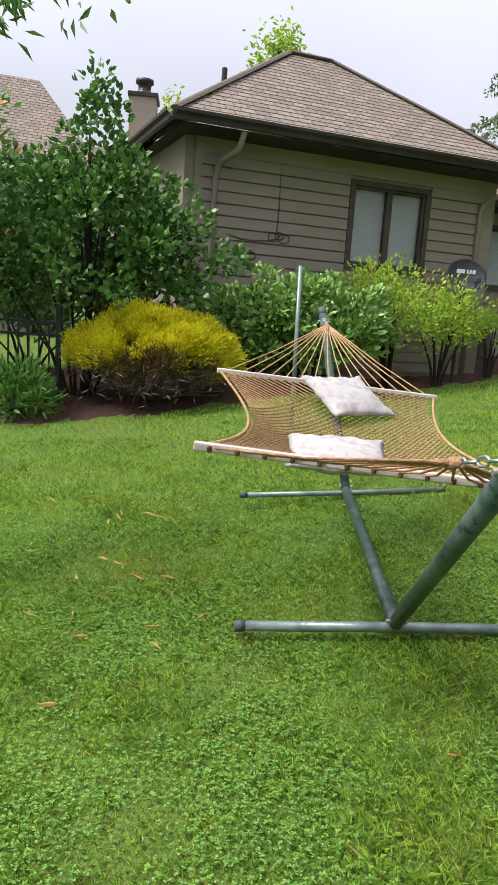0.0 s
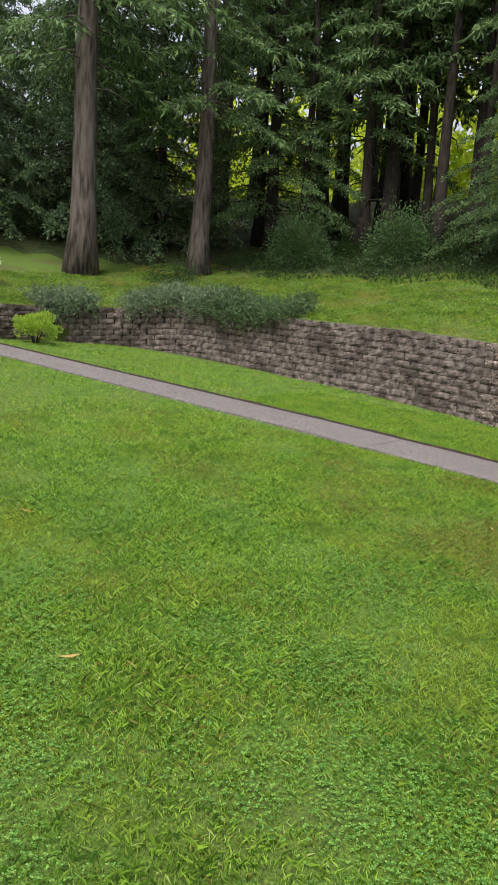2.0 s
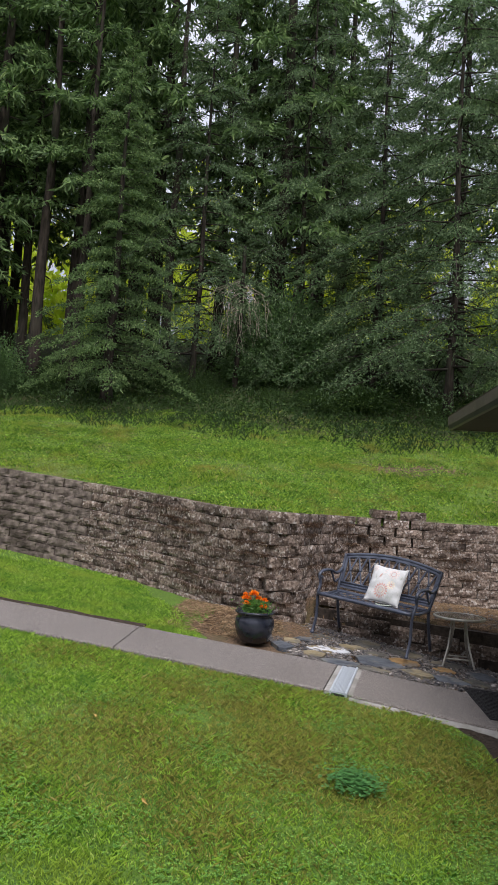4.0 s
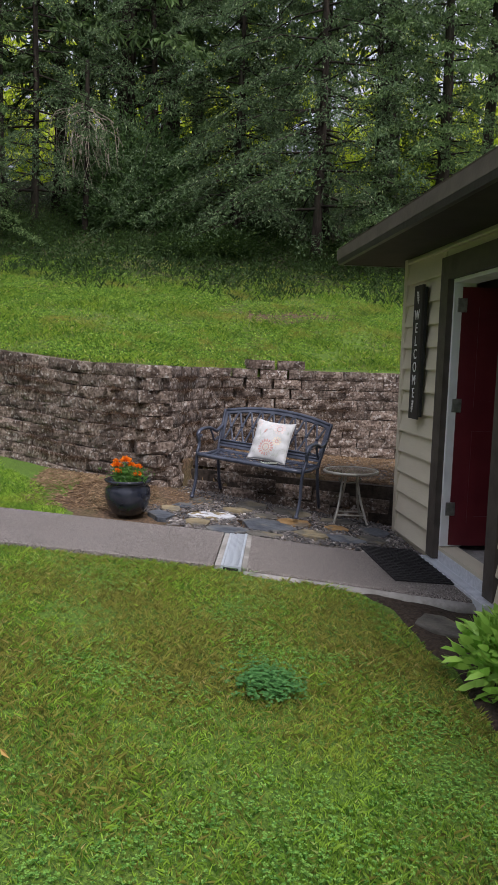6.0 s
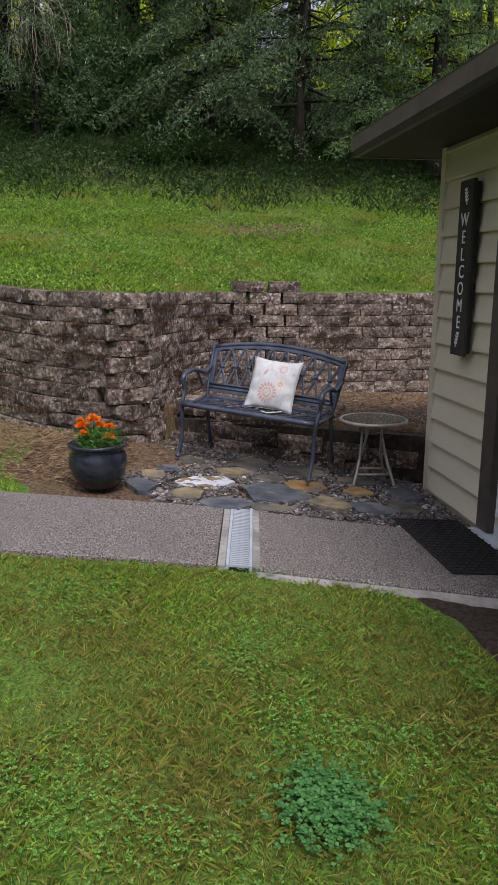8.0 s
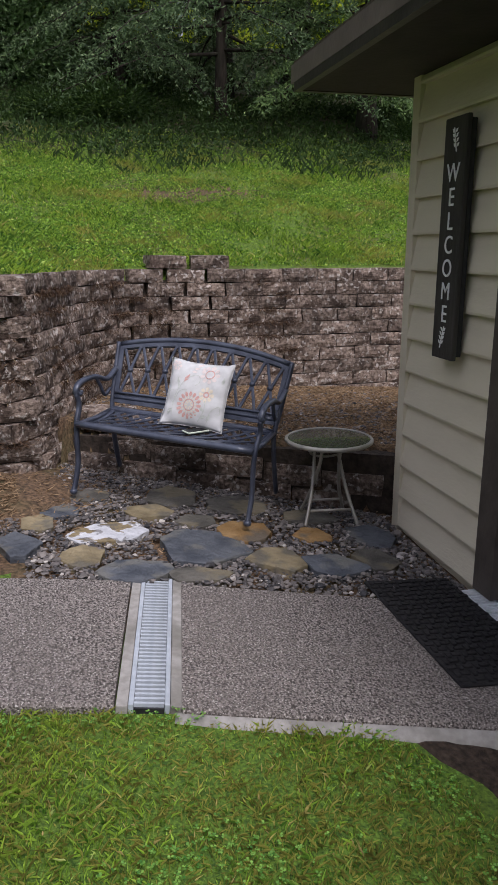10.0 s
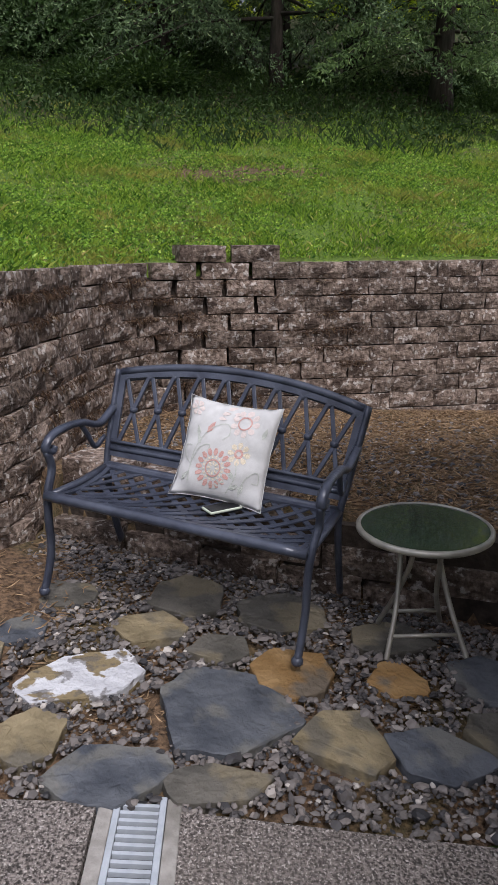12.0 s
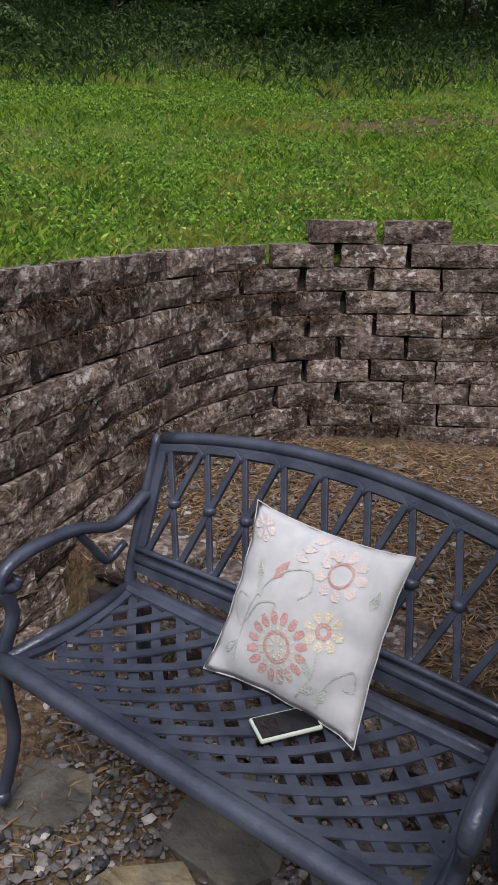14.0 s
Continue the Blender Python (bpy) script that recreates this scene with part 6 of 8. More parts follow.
def hammock():
    h = thing("rope_hammock", "tan rope hammock with oak spreader bars hung on the stand", "hammock")
    for a, b in ((SL1, SR1), (SL2, SR2)):
        d = (b - a).normalized()
        bm = B()
        rot = d.to_track_quat("X", "Z").to_matrix().to_4x4()
        box(bm, (-0.02, -0.016, -0.016), ((b - a).length + 0.02, 0.016, 0.016), Matrix.Translation(a) @ rot, 0.006)
        part("spreader_bar", bm, M_WOODBAR, h, "weathered oak bar")
    n = 15
    for a, b, g, out in ((SL1, SR1, G1, -1), (SL2, SR2, G2, 1)):
        for k in range(n):
            p = a.lerp(b, (k + 0.35) / (n - 0.3))
            bm = B()
            sag = Vector((0, 0, -0.015))
            near = g + (p - g) * 0.12
            tube(bm, [g, near, near.lerp(p, 0.5) + sag, p, p + Vector((0, -out * 0.04, -0.005))], [0.012, 0.006, 0.0045, 0.0045, 0.0045], 6)
            part("clew_rope", bm, M_CLEW if out < 0 else M_ROPE, h, smooth=True)
            bm = B()
            lathe(bm, [(0.004, -0.018), (0.009, -0.014), (0.009, 0.0), (0.004, 0.004)], 8, p + Vector((0, out * 0.02, 0.004)))
            part("rope_knot", bm, M_BROWNROPE, h)
        bm = B()
        q = (a + b) / 2
        tube(bm, [g - (q - g).normalized() * 0.04, g + (q - g) * 0.06, g + (q - g) * 0.13], [0.016, 0.021, 0.012], 8)
        part("rope_binding", bm, M_CLEW, h, "whipped rope binding", True)

    def bed(u, v):
        a, b = SL1.lerp(SR1, 0.5 + (u - 0.5) * (1 - 0.26 * math.sin(math.pi * v))), SL2.lerp(SR2, 0.5 + (u - 0.5) * (1 - 0.26 * math.sin(math.pi * v)))
        p = a.lerp(b, v)
        p.z -= 0.21 * math.sin(math.pi * v) * (1 - 0.55 * (2 * u - 1) ** 2)
        return p

    bm = B()
    for e in (0.0, 1.0):
        tube(bm, [bed(e, v) for v in np.linspace(0, 1, 20)], 0.0085, 6)
    part("edge_rope", bm, M_ROPE, h, smooth=True)
    bm = B()
    nd = 26
    for s in (-1, 1):
        for k in range(-nd, nd * 2):
            pts = []
            for v in np.linspace(0, 1, 40):
                u = (k / nd) * 1.0 + s * v * 1.55 + (0 if s > 0 else 0.45)
                if 0 <= u <= 1:
                    pts.append(bed(u, v) + Vector((0, 0, 0.003 * s)))
            if len(pts) > 1:
                tube(bm, pts, 0.0036, 5, caps=False)
    part("net", bm, M_ROPE, h, "knotted rope net")
    return bed


M_BROWNROPE = mat("dark_rope_knot", (0.06, 0.03, 0.02), (0.14, 0.07, 0.04), 30, 0.9, 0.4, 90)
BED = hammock()


def hammock_pillow(u, v, turn, lean, lift, size):
    c = BED(u, v)
    m = Matrix.Translation(c + Vector((0, 0, lift))) @ Matrix.Rotation(radians(turn), 4, "Z") @ Matrix.Rotation(radians(lean), 4, "X")
    p = thing("hammock_pillow", "faded floral cotton pillow lying in the hammock", "cushion", m, "hammock pillows")
    at = cushion_shape(size, 0.12)
    part("cover", cushion_mesh(B(), at, 18), M_PRINT, p, smooth=True)


hammock_pillow(0.56, 0.83, 24, -66, 0.095, 0.45)
hammock_pillow(0.4, 0.36, -8, -82, 0.045, 0.47)


def garden_pole():
    x, y = 1.05, 7.4
    bm = B()
    tube(bm, [(x + 0.04, y, float(ground_z(x, y)) - 0.1), (x, y, 1.96)], 0.022, 10)
    solid("metal_pole", bm, M_FOOTBAR, "plain grey metal pole standing in the lawn", "pole", smooth=True)


garden_pole()


# ---- pot with marigolds ----
def flower_pot():
    x, y = 8.98, 1.2
    z = float(path_z(x, y)) + 0.0
    p = thing("flower_pot", "glossy dark navy glazed round pot", "plant pot", pose(x, y, z))
    bm = B()
    lathe(bm, [(0.115, 0.0), (0.13, 0.01), (0.185, 0.09), (0.205, 0.17), (0.198, 0.235), (0.178, 0.265), (0.185, 0.285), (0.205, 0.295), (0.208, 0.312), (0.192, 0.318), (0.172, 0.3), (0.165, 0.26), (0.16, 0.25)], 40)
    part("bowl", bm, M_POT, p, smooth=True)
    bm = B()
    lathe(bm, [(0.168, 0.255), (0.16, 0.275), (0.08, 0.285), (0.01, 0.288)], 24)
    part("soil", bm, M_SOIL, p, "dark potting soil")
    rng = np.random.default_rng(21)
    m = thing("marigold", "orange marigold plant growing in the pot", "flower", pose(x, y, z + 0.28))
    c = np.stack([0.075 * rng.normal(size=700), 0.075 * rng.normal(size=700), rng.uniform(0.0, 0.13, 700)], 1)
    ax = rand_dirs(rng, 700) + np.array([0, 0, 0.4])
    ax /= np.linalg.norm(ax, axis=1, keepdims=True)
    v, f = leaves_at(rng, c, ax, 0.05, 0.012)
    part("foliage", mesh_np("foliage", v, f, M_GREEN), M_GREEN, m, "feathery green leaves")
    for fx, fy, fz, r in ((-0.03, 0.02, 0.2, 0.05), (0.0, 0.1, 0.15, 0.048), (-0.02, -0.03, 0.16, 0.035), (0.01, -0.09, 0.14, 0.035), (-0.05, -0.08, 0.08, 0.042), (-0.04, 0.09, 0.1, 0.04), (0.03, 0.11, 0.19, 0.025)):
        n = 90
        d = rand_dirs(rng, n)
        d[:, 2] = np.abs(d[:, 2]) * 0.8
        v, f = leaves_at(rng, np.array([[fx, fy, fz]]) + d * r * 0.35, d, r * 0.8, r * 0.55)
        part("blossom", mesh_np("blossom", v, f, M_MARIGOLD), M_MARIGOLD, m, "orange blossom")
        bm = B()
        tube(bm, [(fx * 0.4, fy * 0.4, 0), (fx * 0.8, fy * 0.8, fz * 0.6), (fx, fy, fz)], 0.003, 5)
        part("stalk", bm, M_GREEN, m)


flower_pot()


# ---- patio: flagstones and gravel ----
def flagstone(x, y, w, d, turn, m, seed, label):
    rng = random.Random(seed)
    n = rng.choice((5, 6, 6, 7))
    bm = B()
    pts = []
    for k in range(n):
        a = 2 * math.pi * (k + rng.uniform(-0.28, 0.28)) / n
        r = rng.uniform(0.85, 1.12)
        pts.append(Vector((w * 0.53 * r * math.cos(a), d * 0.53 * r * math.sin(a), 0)))
    ring_pts = []
    for p, q in zip(pts, pts[1:] + pts[:1]):
        for t in (0.06, 0.35, 0.65, 0.94):
            c = p.lerp(q, t)
            ring_pts.append(c * (1 + rng.uniform(-0.04, 0.04)))
    levels = [(1.0, -0.03), (1.005, 0.016), (0.985, 0.0205), (0.55, 0.022)]
    rows = [[bm.verts.new((p.x * s, p.y * s, z + (rng.uniform(-0.003, 0.003) if z > 0.01 else 0))) for p in ring_pts] for s, z in levels]
    k = len(ring_pts)
    for q, e in zip(rows[:-1], rows[1:]):
        for i in range(k):
            bm.faces.new((q[i], q[(i + 1) % k], e[(i + 1) % k], e[i]))
    bm.faces.new(rows[-1])
    bm.faces.new(rows[0][::-1])
    ob = solid("flagstone", bm, m, label, "paving stone", "patio flagstones")
    ob.matrix_world = pose(x, y, float(path_z(x, y)) - 0.011, 4.7, -0.7, turn)
    STONES.append((x, y, w, d))
    return ob


STONES = []
flagstone(8.97, -0.05, 0.5, 0.52, 10, M_SLATE, 1, "large blue-grey slate flagstone in gravel")
flagstone(8.77, -0.45, 0.36, 0.34, 30, M_TAN, 2, "tan flagstone in gravel")
flagstone(9.2, 0.42, 0.32, 0.5, 20, M_WHITEST, 3, "flagstone with flaking white paint")
flagstone(8.88, 0.58, 0.26, 0.24, 0, M_TAN, 4, "small yellowish flagstone in gravel")
flagstone(8.69, 0.33, 0.27, 0.38, 15, M_SLATE, 5, "blue-grey slate flagstone by the path")
flagstone(8.62, 0.02, 0.17, 0.36, 0, M_DARKST, 6, "narrow grey-brown flagstone by the path")
flagstone(9.53, 0.16, 0.32, 0.29, 40, M_TAN, 7, "tan flagstone in gravel")
flagstone(9.8, -0.02, 0.4, 0.36, 0, M_DARKST, 8, "dark flagstone under the bench")
flagstone(9.63, -0.42, 0.36, 0.42, 10, M_DARKST, 9, "dark flagstone under the bench")
flagstone(9.36, -0.11, 0.22, 0.28, 30, M_DARKST, 10, "small brown flagstone in gravel")
flagstone(9.17, -0.36, 0.32, 0.34, 5, M_ORANGE, 11, "ochre flagstone under the bench leg")
flagstone(9.4, -0.83, 0.26, 0.38, 0, M_DARKST, 12, "mossy flagstone under the table")
flagstone(9.1, -0.76, 0.24, 0.23, 25, M_ORANGE, 13, "small ochre flagstone under the table")
flagstone(8.68, -0.73, 0.26, 0.4, -25, M_SLATE, 14, "long blue-grey slate flagstone")
flagstone(9.06, -1.12, 0.36, 0.28, 0, M_SLATE, 15, "dark slate flagstone by the building")
flagstone(8.74, -0.99, 0.32, 0.26, 20, M_DARKST, 16, "brown slate flagstone by the building")
flagstone(9.82, 0.52, 0.24, 0.28, 10, M_DARKST, 17, "grey flagstone under the bench leg")
flagstone(9.55, 0.7, 0.22, 0.26, 0, M_SLATE, 18, "grey flagstone by the bench")
flagstone(9.05, 0.9, 0.34, 0.26, 0, M_SLATE, 19, "grey flagstone beside the pot")
flagstone(9.35, 0.8, 0.26, 0.22, 0, M_TAN, 22, "tan flagstone in gravel")


def pebbles():
    rng = np.random.default_rng(31)
    n = 52000
    x = rng.uniform(8.3, 12.2, n)
    y = rng.uniform(-2.6, 1.15, n)
    b = behind_low(x, y)
    dens = np.where(b > 0.15, 0.28 * np.exp(-np.maximum(0, x - 11.2)), 1.0)
    keep = ((b < -0.02) | (b > 0.3)) & (rng.random(n) < dens) & (x < wall_x(y) - 0.1) & ~((x < 9.1) & (y > 0.98)) & (x > path_near(y) + 1.01 - 0.12 * np.maximum(0, 0.5 - y) + 0.3 * (y > 0.85)) & ((y > -1.33) | (x > 9.4))
    for sx, sy, w, d in STONES:
        keep &= (((x - sx) / (w * 0.53)) ** 2 + ((y - sy) / (d * 0.53)) ** 2 > 0.85)
    x, y = x[keep], y[keep]
    n = len(x)
    z = np.where(behind_low(x, y) > 0.12, ground_z(x, y), path_z(x, y) - 0.008) + rng.uniform(0.0, 0.018, n)
    phi = (1 + 5 ** 0.5) / 2
    ico = np.array([(-1, phi, 0), (1, phi, 0), (-1, -phi, 0), (1, -phi, 0), (0, -1, phi), (0, 1, phi), (0, -1, -phi), (0, 1, -phi), (phi, 0, -1), (phi, 0, 1), (-phi, 0, -1), (-phi, 0, 1)]) / 1.9
    tri = np.array([(0, 11, 5), (0, 5, 1), (0, 1, 7), (0, 7, 10), (0, 10, 11), (1, 5, 9), (5, 11, 4), (11, 10, 2), (10, 7, 6), (7, 1, 8), (3, 9, 4), (3, 4, 2), (3, 2, 6), (3, 6, 8), (3, 8, 9), (4, 9, 5), (2, 4, 11), (6, 2, 10), (8, 6, 7), (9, 8, 1)])
    r = rng.gamma(4.0, 0.0023, n).clip(0.005, 0.026)
    sc = np.stack([rng.uniform(0.9, 1.6, n), rng.uniform(0.7, 1.1, n), rng.uniform(0.45, 0.8, n)], 1) * r[:, None]
    v = ico[None] * sc[:, None, :] * rng.uniform(0.62, 1.25, (n, 12, 1))
    a = rng.uniform(0, 6.28, n)
    c, s = np.cos(a)[:, None], np.sin(a)[:, None]
    v = np.stack([v[..., 0] * c - v[..., 1] * s, v[..., 0] * s + v[..., 1] * c, v[..., 2]], -1) + np.stack([x, y, z], 1)[:, None, :]
    f = tri[None] + 12 * np.arange(n)[:, None, None]
    tagged(new("gravel", mesh_np("gravel", v.reshape(-1, 3), f.reshape(-1, 3), M_PEBBLE)), "loose grey and brown river gravel between the flagstones", "gravel", kind="stuff")


pebbles()


# ---- conifers and woods ----
def conifer_meshes(seed, height, crown0, radius, m_needle, m_bark, trunk_r, branches=70, twigs=14, spray=(0.26, 0.06), droop=0.5, gaps=0.0, tuft=1):
    rng = np.random.default_rng(seed)
    bm = B()
    zs = np.linspace(-0.4, height, 14)
    pts = [(0.04 * math.sin(z * 0.7 + seed), 0.04 * math.cos(z * 0.6 + seed), z) for z in zs]
    rr = [trunk_r * (1 + 0.55 * math.exp(-max(z, 0) * 2.2)) * max(0.06, 1 - z / (height * 1.02)) for z in zs]
    tube(bm, pts, rr, 12)
    for k in range(14):
        z = rng.uniform(2.0, crown0 + 3)
        a = rng.uniform(0, 6.28)
        n = rng.uniform(0.4, 1.6)
        tube(bm, [(0, 0, z), (n * 0.5 * math.cos(a), n * 0.5 * math.sin(a), z - 0.05), (n * math.cos(a + 0.2), n * math.sin(a + 0.2), z - 0.3 * n)], [0.03, 0.02, 0.006], 5)
    cs, axs, lens = [], [], []
    for k in range(branches):
        q = (k + rng.uniform(0, 1)) / branches
        z0 = crown0 + (height - crown0) * q ** 1.15
        if rng.random() < gaps:
            continue
        az = k * 2.4 + rng.uniform(-0.4, 0.4)
        ln = radius * (1 - q) ** 0.75 * rng.uniform(0.65, 1.15) + 0.35
        t = np.linspace(0, 1, 7)
        up = 0.12
        bx = np.stack([ln * t * math.cos(az), ln * t * math.sin(az), z0 + ln * (up * t - droop * t ** 1.8)], 1)
        tube(bm, [tuple(p) for p in bx[::2]], [0.035 * (1 - q) + 0.012, 0.02, 0.012, 0.004], 5)
        nt = max(5, int(twigs * ln / radius) + 3)
        for s in (-1, 1):
            tt = np.linspace(0.15, 1.0, nt) + rng.uniform(-0.03, 0.03, nt)
            p = np.stack([np.interp(tt, t, bx[:, i]) for i in range(3)], 1)
            side = np.array([-math.sin(az), math.cos(az), 0]) * s
            fwd = np.array([math.cos(az), math.sin(az), -droop * 0.8])
            tl = 0.34 * ln * (1.05 - tt * 0.65) * rng.uniform(0.6, 1.15, nt)
            for j in range(5):
                u = (j + 0.6) / 5
                w = fwd * 0.75 + side * (0.95 - 0.3 * u) + np.array([0, 0, -0.32 * u])
                c = p + w[None] * (tl * u)[:, None]
                ax = w[None] + np.array([0, 0, -0.35]) + 0.5 * rng.normal(size=(nt, 3))
                cs.append(c + 0.04 * rng.normal(size=c.shape))
                axs.append(ax)
                lens.append(np.full(nt, 1.0))
    c, ax = np.concatenate(cs), np.concatenate(axs)
    ax /= np.linalg.norm(ax, axis=1, keepdims=True)
    if tuft > 1:
        c, ax = np.repeat(c, tuft, 0), np.repeat(ax, tuft, 0)
        c = c + ax * rng.uniform(-0.1, 0.1, (len(c), 1)) + 0.025 * rng.normal(size=c.shape)
        ax = ax + 0.75 * rng.normal(size=ax.shape)
        ax /= np.linalg.norm(ax, axis=1, keepdims=True)
    v1, f1 = leaves_at(rng, c, ax, spray[0], spray[1], 0.2, 0.25)
    ax2 = ax + 0.9 * rng.normal(size=ax.shape) * 0.6
    ax2 /= np.linalg.norm(ax2, axis=1, keepdims=True)
    v2, f2 = leaves_at(rng, c[::2], ax2[::2], spray[0] * 0.7, spray[1], 0.2, 0.25)
    v, f = join_vf([(v1, f1), (v2, f2)])
    return bm_mesh("trunk", bm, m_bark, True), mesh_np("crown", v, f, m_needle)


def conifer(label, meshes, x, y, turn, size, group="firs of the wood"):
    t = thing("fir_tree", label, "tree", pose(x, y, float(ground_z(x, y)) - 0.1, 0, 0, turn) @ Matrix.Scale(size, 4), group)
    part("trunk", meshes[0], None, t)
    part("crown", meshes[1], None, t)
    return t


M_FIRFAR = leaf_mat("distant_fir_needles", (0.08, 0.125, 0.065), (0.27, 0.36, 0.17), (0.45, 0.55, 0.28), 0.4, 0.6)
FULL = conifer_meshes(41, 17, 1.3, 3.6, M_FIR, M_BARK, 0.26, 110, 21, (0.14, 0.045), 0.42, tuft=2)
DENSE = conifer_meshes(50, 17, 0.6, 3.5, M_FIRFAR, M_BARK, 0.26, 140, 13, (0.18, 0.06), 0.4, 0.08, tuft=2)
FULL2 = conifer_meshes(42, 14, 0.9, 3.2, M_FIR2, M_BARK, 0.22, 95, 16, (0.15, 0.045), 0.55, tuft=2)
HIGH = conifer_meshes(43, 24, 5.5, 3.3, M_FIR, M_BARK, 0.34, 80, 13, (0.32, 0.08), 0.4, 0.1)
SPARSE = conifer_meshes(44, 22, 4.0, 2.6, M_FIR, M_BARK, 0.24, 55, 11, (0.32, 0.08), 0.5, 0.2)
FRONT = conifer_meshes(46, 18, 1.5, 4.2, M_FIR2, M_BARK, 0.13, 110, 22, (0.1, 0.032), 0.55, 0.05, tuft=2)
FAR_A = conifer_meshes(47, 26, 9.0, 3.0, M_FIR, M_BARK, 0.3, 42, 8, (0.5, 0.12), 0.4, 0.1)
POLE = conifer_meshes(49, 22, 9.0, 1.7, M_FIR, M_BARK, 0.2, 22, 8, (0.4, 0.08), 0.5, 0.2)
FAR_B = conifer_meshes(48, 24, 7.5, 2.6, M_FIR2, M_BARK, 0.22, 38, 8, (0.5, 0.12), 0.5, 0.2)
OLD = conifer_meshes(45, 26, 6.0, 4.0, M_FIR, M_BARK_OLD, 0.4, 70, 14, (0.32, 0.08), 0.45, 0.1)

conifer("tall old fir with pale furrowed bark on the lawn bank", OLD, 15.6, 17.4, 0, 1.0)
conifer("tall fir with reddish furrowed bark on the bank", OLD, 19.0, 15.7, 130, 0.78)
for x, y, k, t, s in ((23.3, 16.0, 0, 20, 1.0), (24.6, 8.8, 1, 70, 1.0), (23.3, 4.5, 5, 140, 0.8), (23.8, 16.9, 2, 200, 0.9), (27.5, 13.5, 1, 10, 1.0), (25.4, 6.4, 3, 260, 1.1), (24.6, 1.4, 5, 40, 0.9), (23.4, -1.0, 5, 200, 0.8), (23.6, 12.4, 3, 320, 0.9),
                      (27.0, 3.6, 3, 30, 1.1), (25.5, 2.2, 2, 80, 1.2), (21.4, -2.9, 5, 100, 0.95), (20.8, -5.9, 0, 160, 0.75), (25.5, -1.2, 0, 220, 0.8), (23.0, -4.8, 5, 20, 0.95), (21.4, 6.6, 0, 300, 0.62),
                      (26.0, -6.0, 1, 250, 1.0), (29.0, 0.0, 3, 300, 1.0), (30.0, 9.5, 2, 330, 1.1), (24.0, 11.6, 1, 15, 0.9), (20.6, 19.0, 4, 200, 0.9), (18.3, 20.5, 4, 90, 1.0)):
    conifer("dark fir in the shaded wood", (FULL, HIGH, SPARSE, SPARSE, FULL2, FRONT)[k], x, y, t, s)
rng_w = random.Random(77)
for k in range(20):
    y = rng_w.uniform(-20, 24)
    x = rng_w.uniform(27, 44)
    conifer("dark fir in the shaded wood", rng_w.choice((FAR_A, FAR_B)), x, y, rng_w.uniform(0, 360), rng_w.uniform(0.8, 1.15))
for x, y, s in ((22.6, 8.0, 0.8), (23.4, 9.6, 1.0), (24.0, 5.6, 0.9), (25.6, 4.2, 1.0), (24.6, 10.6, 0.85), (26.2, 7.4, 1.0), (23.0, 14.4, 0.8), (26.4, 11.8, 1.0), (24.4, -3.6, 0.9), (26.6, 0.8, 1.1)):
    conifer("tall bare-trunked dark fir at the wood's edge", POLE, x, y, 80 * x, s)
for x, y, s, k in ((20.9, 33.5, 1.25, DENSE), (13.5, 26.0, 1.15, DENSE), (17.0, 24.5, 0.8, DENSE), (21.5, 23.0, 1.2, DENSE), (24.0, 27.0, 1.3, DENSE), (15.2, 22.0, 0.8, FULL2), (26.5, 21.0, 1.2, HIGH), (29.0, 17.5, 1.2, HIGH)):
    conifer("tall dense dark-green fir behind the lawn", k, x, y, rng_w.uniform(0, 360), s, "firs behind the house")


# ---- undergrowth at the wood's edge ----
def bush_meshes(seed, m, leaf, n=55, per=36, tall=0.85):
    rng = np.random.default_rng(seed)
    d = rand_dirs(rng, n)
    d[:, 2] = np.abs(d[:, 2])
    c = d * rng.uniform(0.5, 1.0, n)[:, None] * np.array([0.9, 0.9, tall])
    cc = np.repeat(c, per, 0)
    off = 0.22 * rng.normal(size=cc.shape)
    ax = off * 2 + np.repeat(d, per, 0) * 0.5 + 0.6 * rand_dirs(rng, len(cc))
    ax /= np.linalg.norm(ax, axis=1, keepdims=True)
    p = cc + off
    p[:, 2] = np.abs(p[:, 2])
    v, f = leaves_at(rng, p, ax, leaf[0], leaf[1])
    bm = B()
    for k in range(6):
        e = Vector(c[k * 5])
        tube(bm, [(0, 0, -0.1), e * 0.5, e], [0.025, 0.016, 0.006], 5)
    return bm_mesh("stems", bm, M_BARK), mesh_np("foliage", v, f, m)


M_TALLBUSH = leaf_mat("broadleaf_bush_leaf", (0.045, 0.09, 0.03), (0.13, 0.22, 0.075), (0.22, 0.32, 0.12), 0.3, 0.5)
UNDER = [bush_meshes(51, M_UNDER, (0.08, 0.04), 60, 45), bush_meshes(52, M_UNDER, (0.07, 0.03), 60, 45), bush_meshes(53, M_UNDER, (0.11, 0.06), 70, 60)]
TALL = bush_meshes(54, M_TALLBUSH, (0.085, 0.045), 190, 60, 2.1)
for k in range(34):
    y = rng_w.uniform(-9, 22)
    w = float(wall_x(np.float64(y)))
    x = (max(w, 12.5) + rng_w.uniform(8.4, 13)) if y < 13 else rng_w.uniform(17, 24)
    s = rng_w.uniform(0.4, 1.0)
    u = thing("woodland_bush", "low leafy green bush at the wood's edge", "bush", pose(x, y, float(ground_z(x, y)) - 0.08, 0, 0, rng_w.uniform(0, 360)) @ Matrix.Diagonal((s, s, s * rng_w.uniform(0.5, 1.0), 1)), "bushes at the wood's edge")
    q = rng_w.choice(UNDER)
    part("stem", q[0], None, u)
    part("foliage", q[1], None, u)
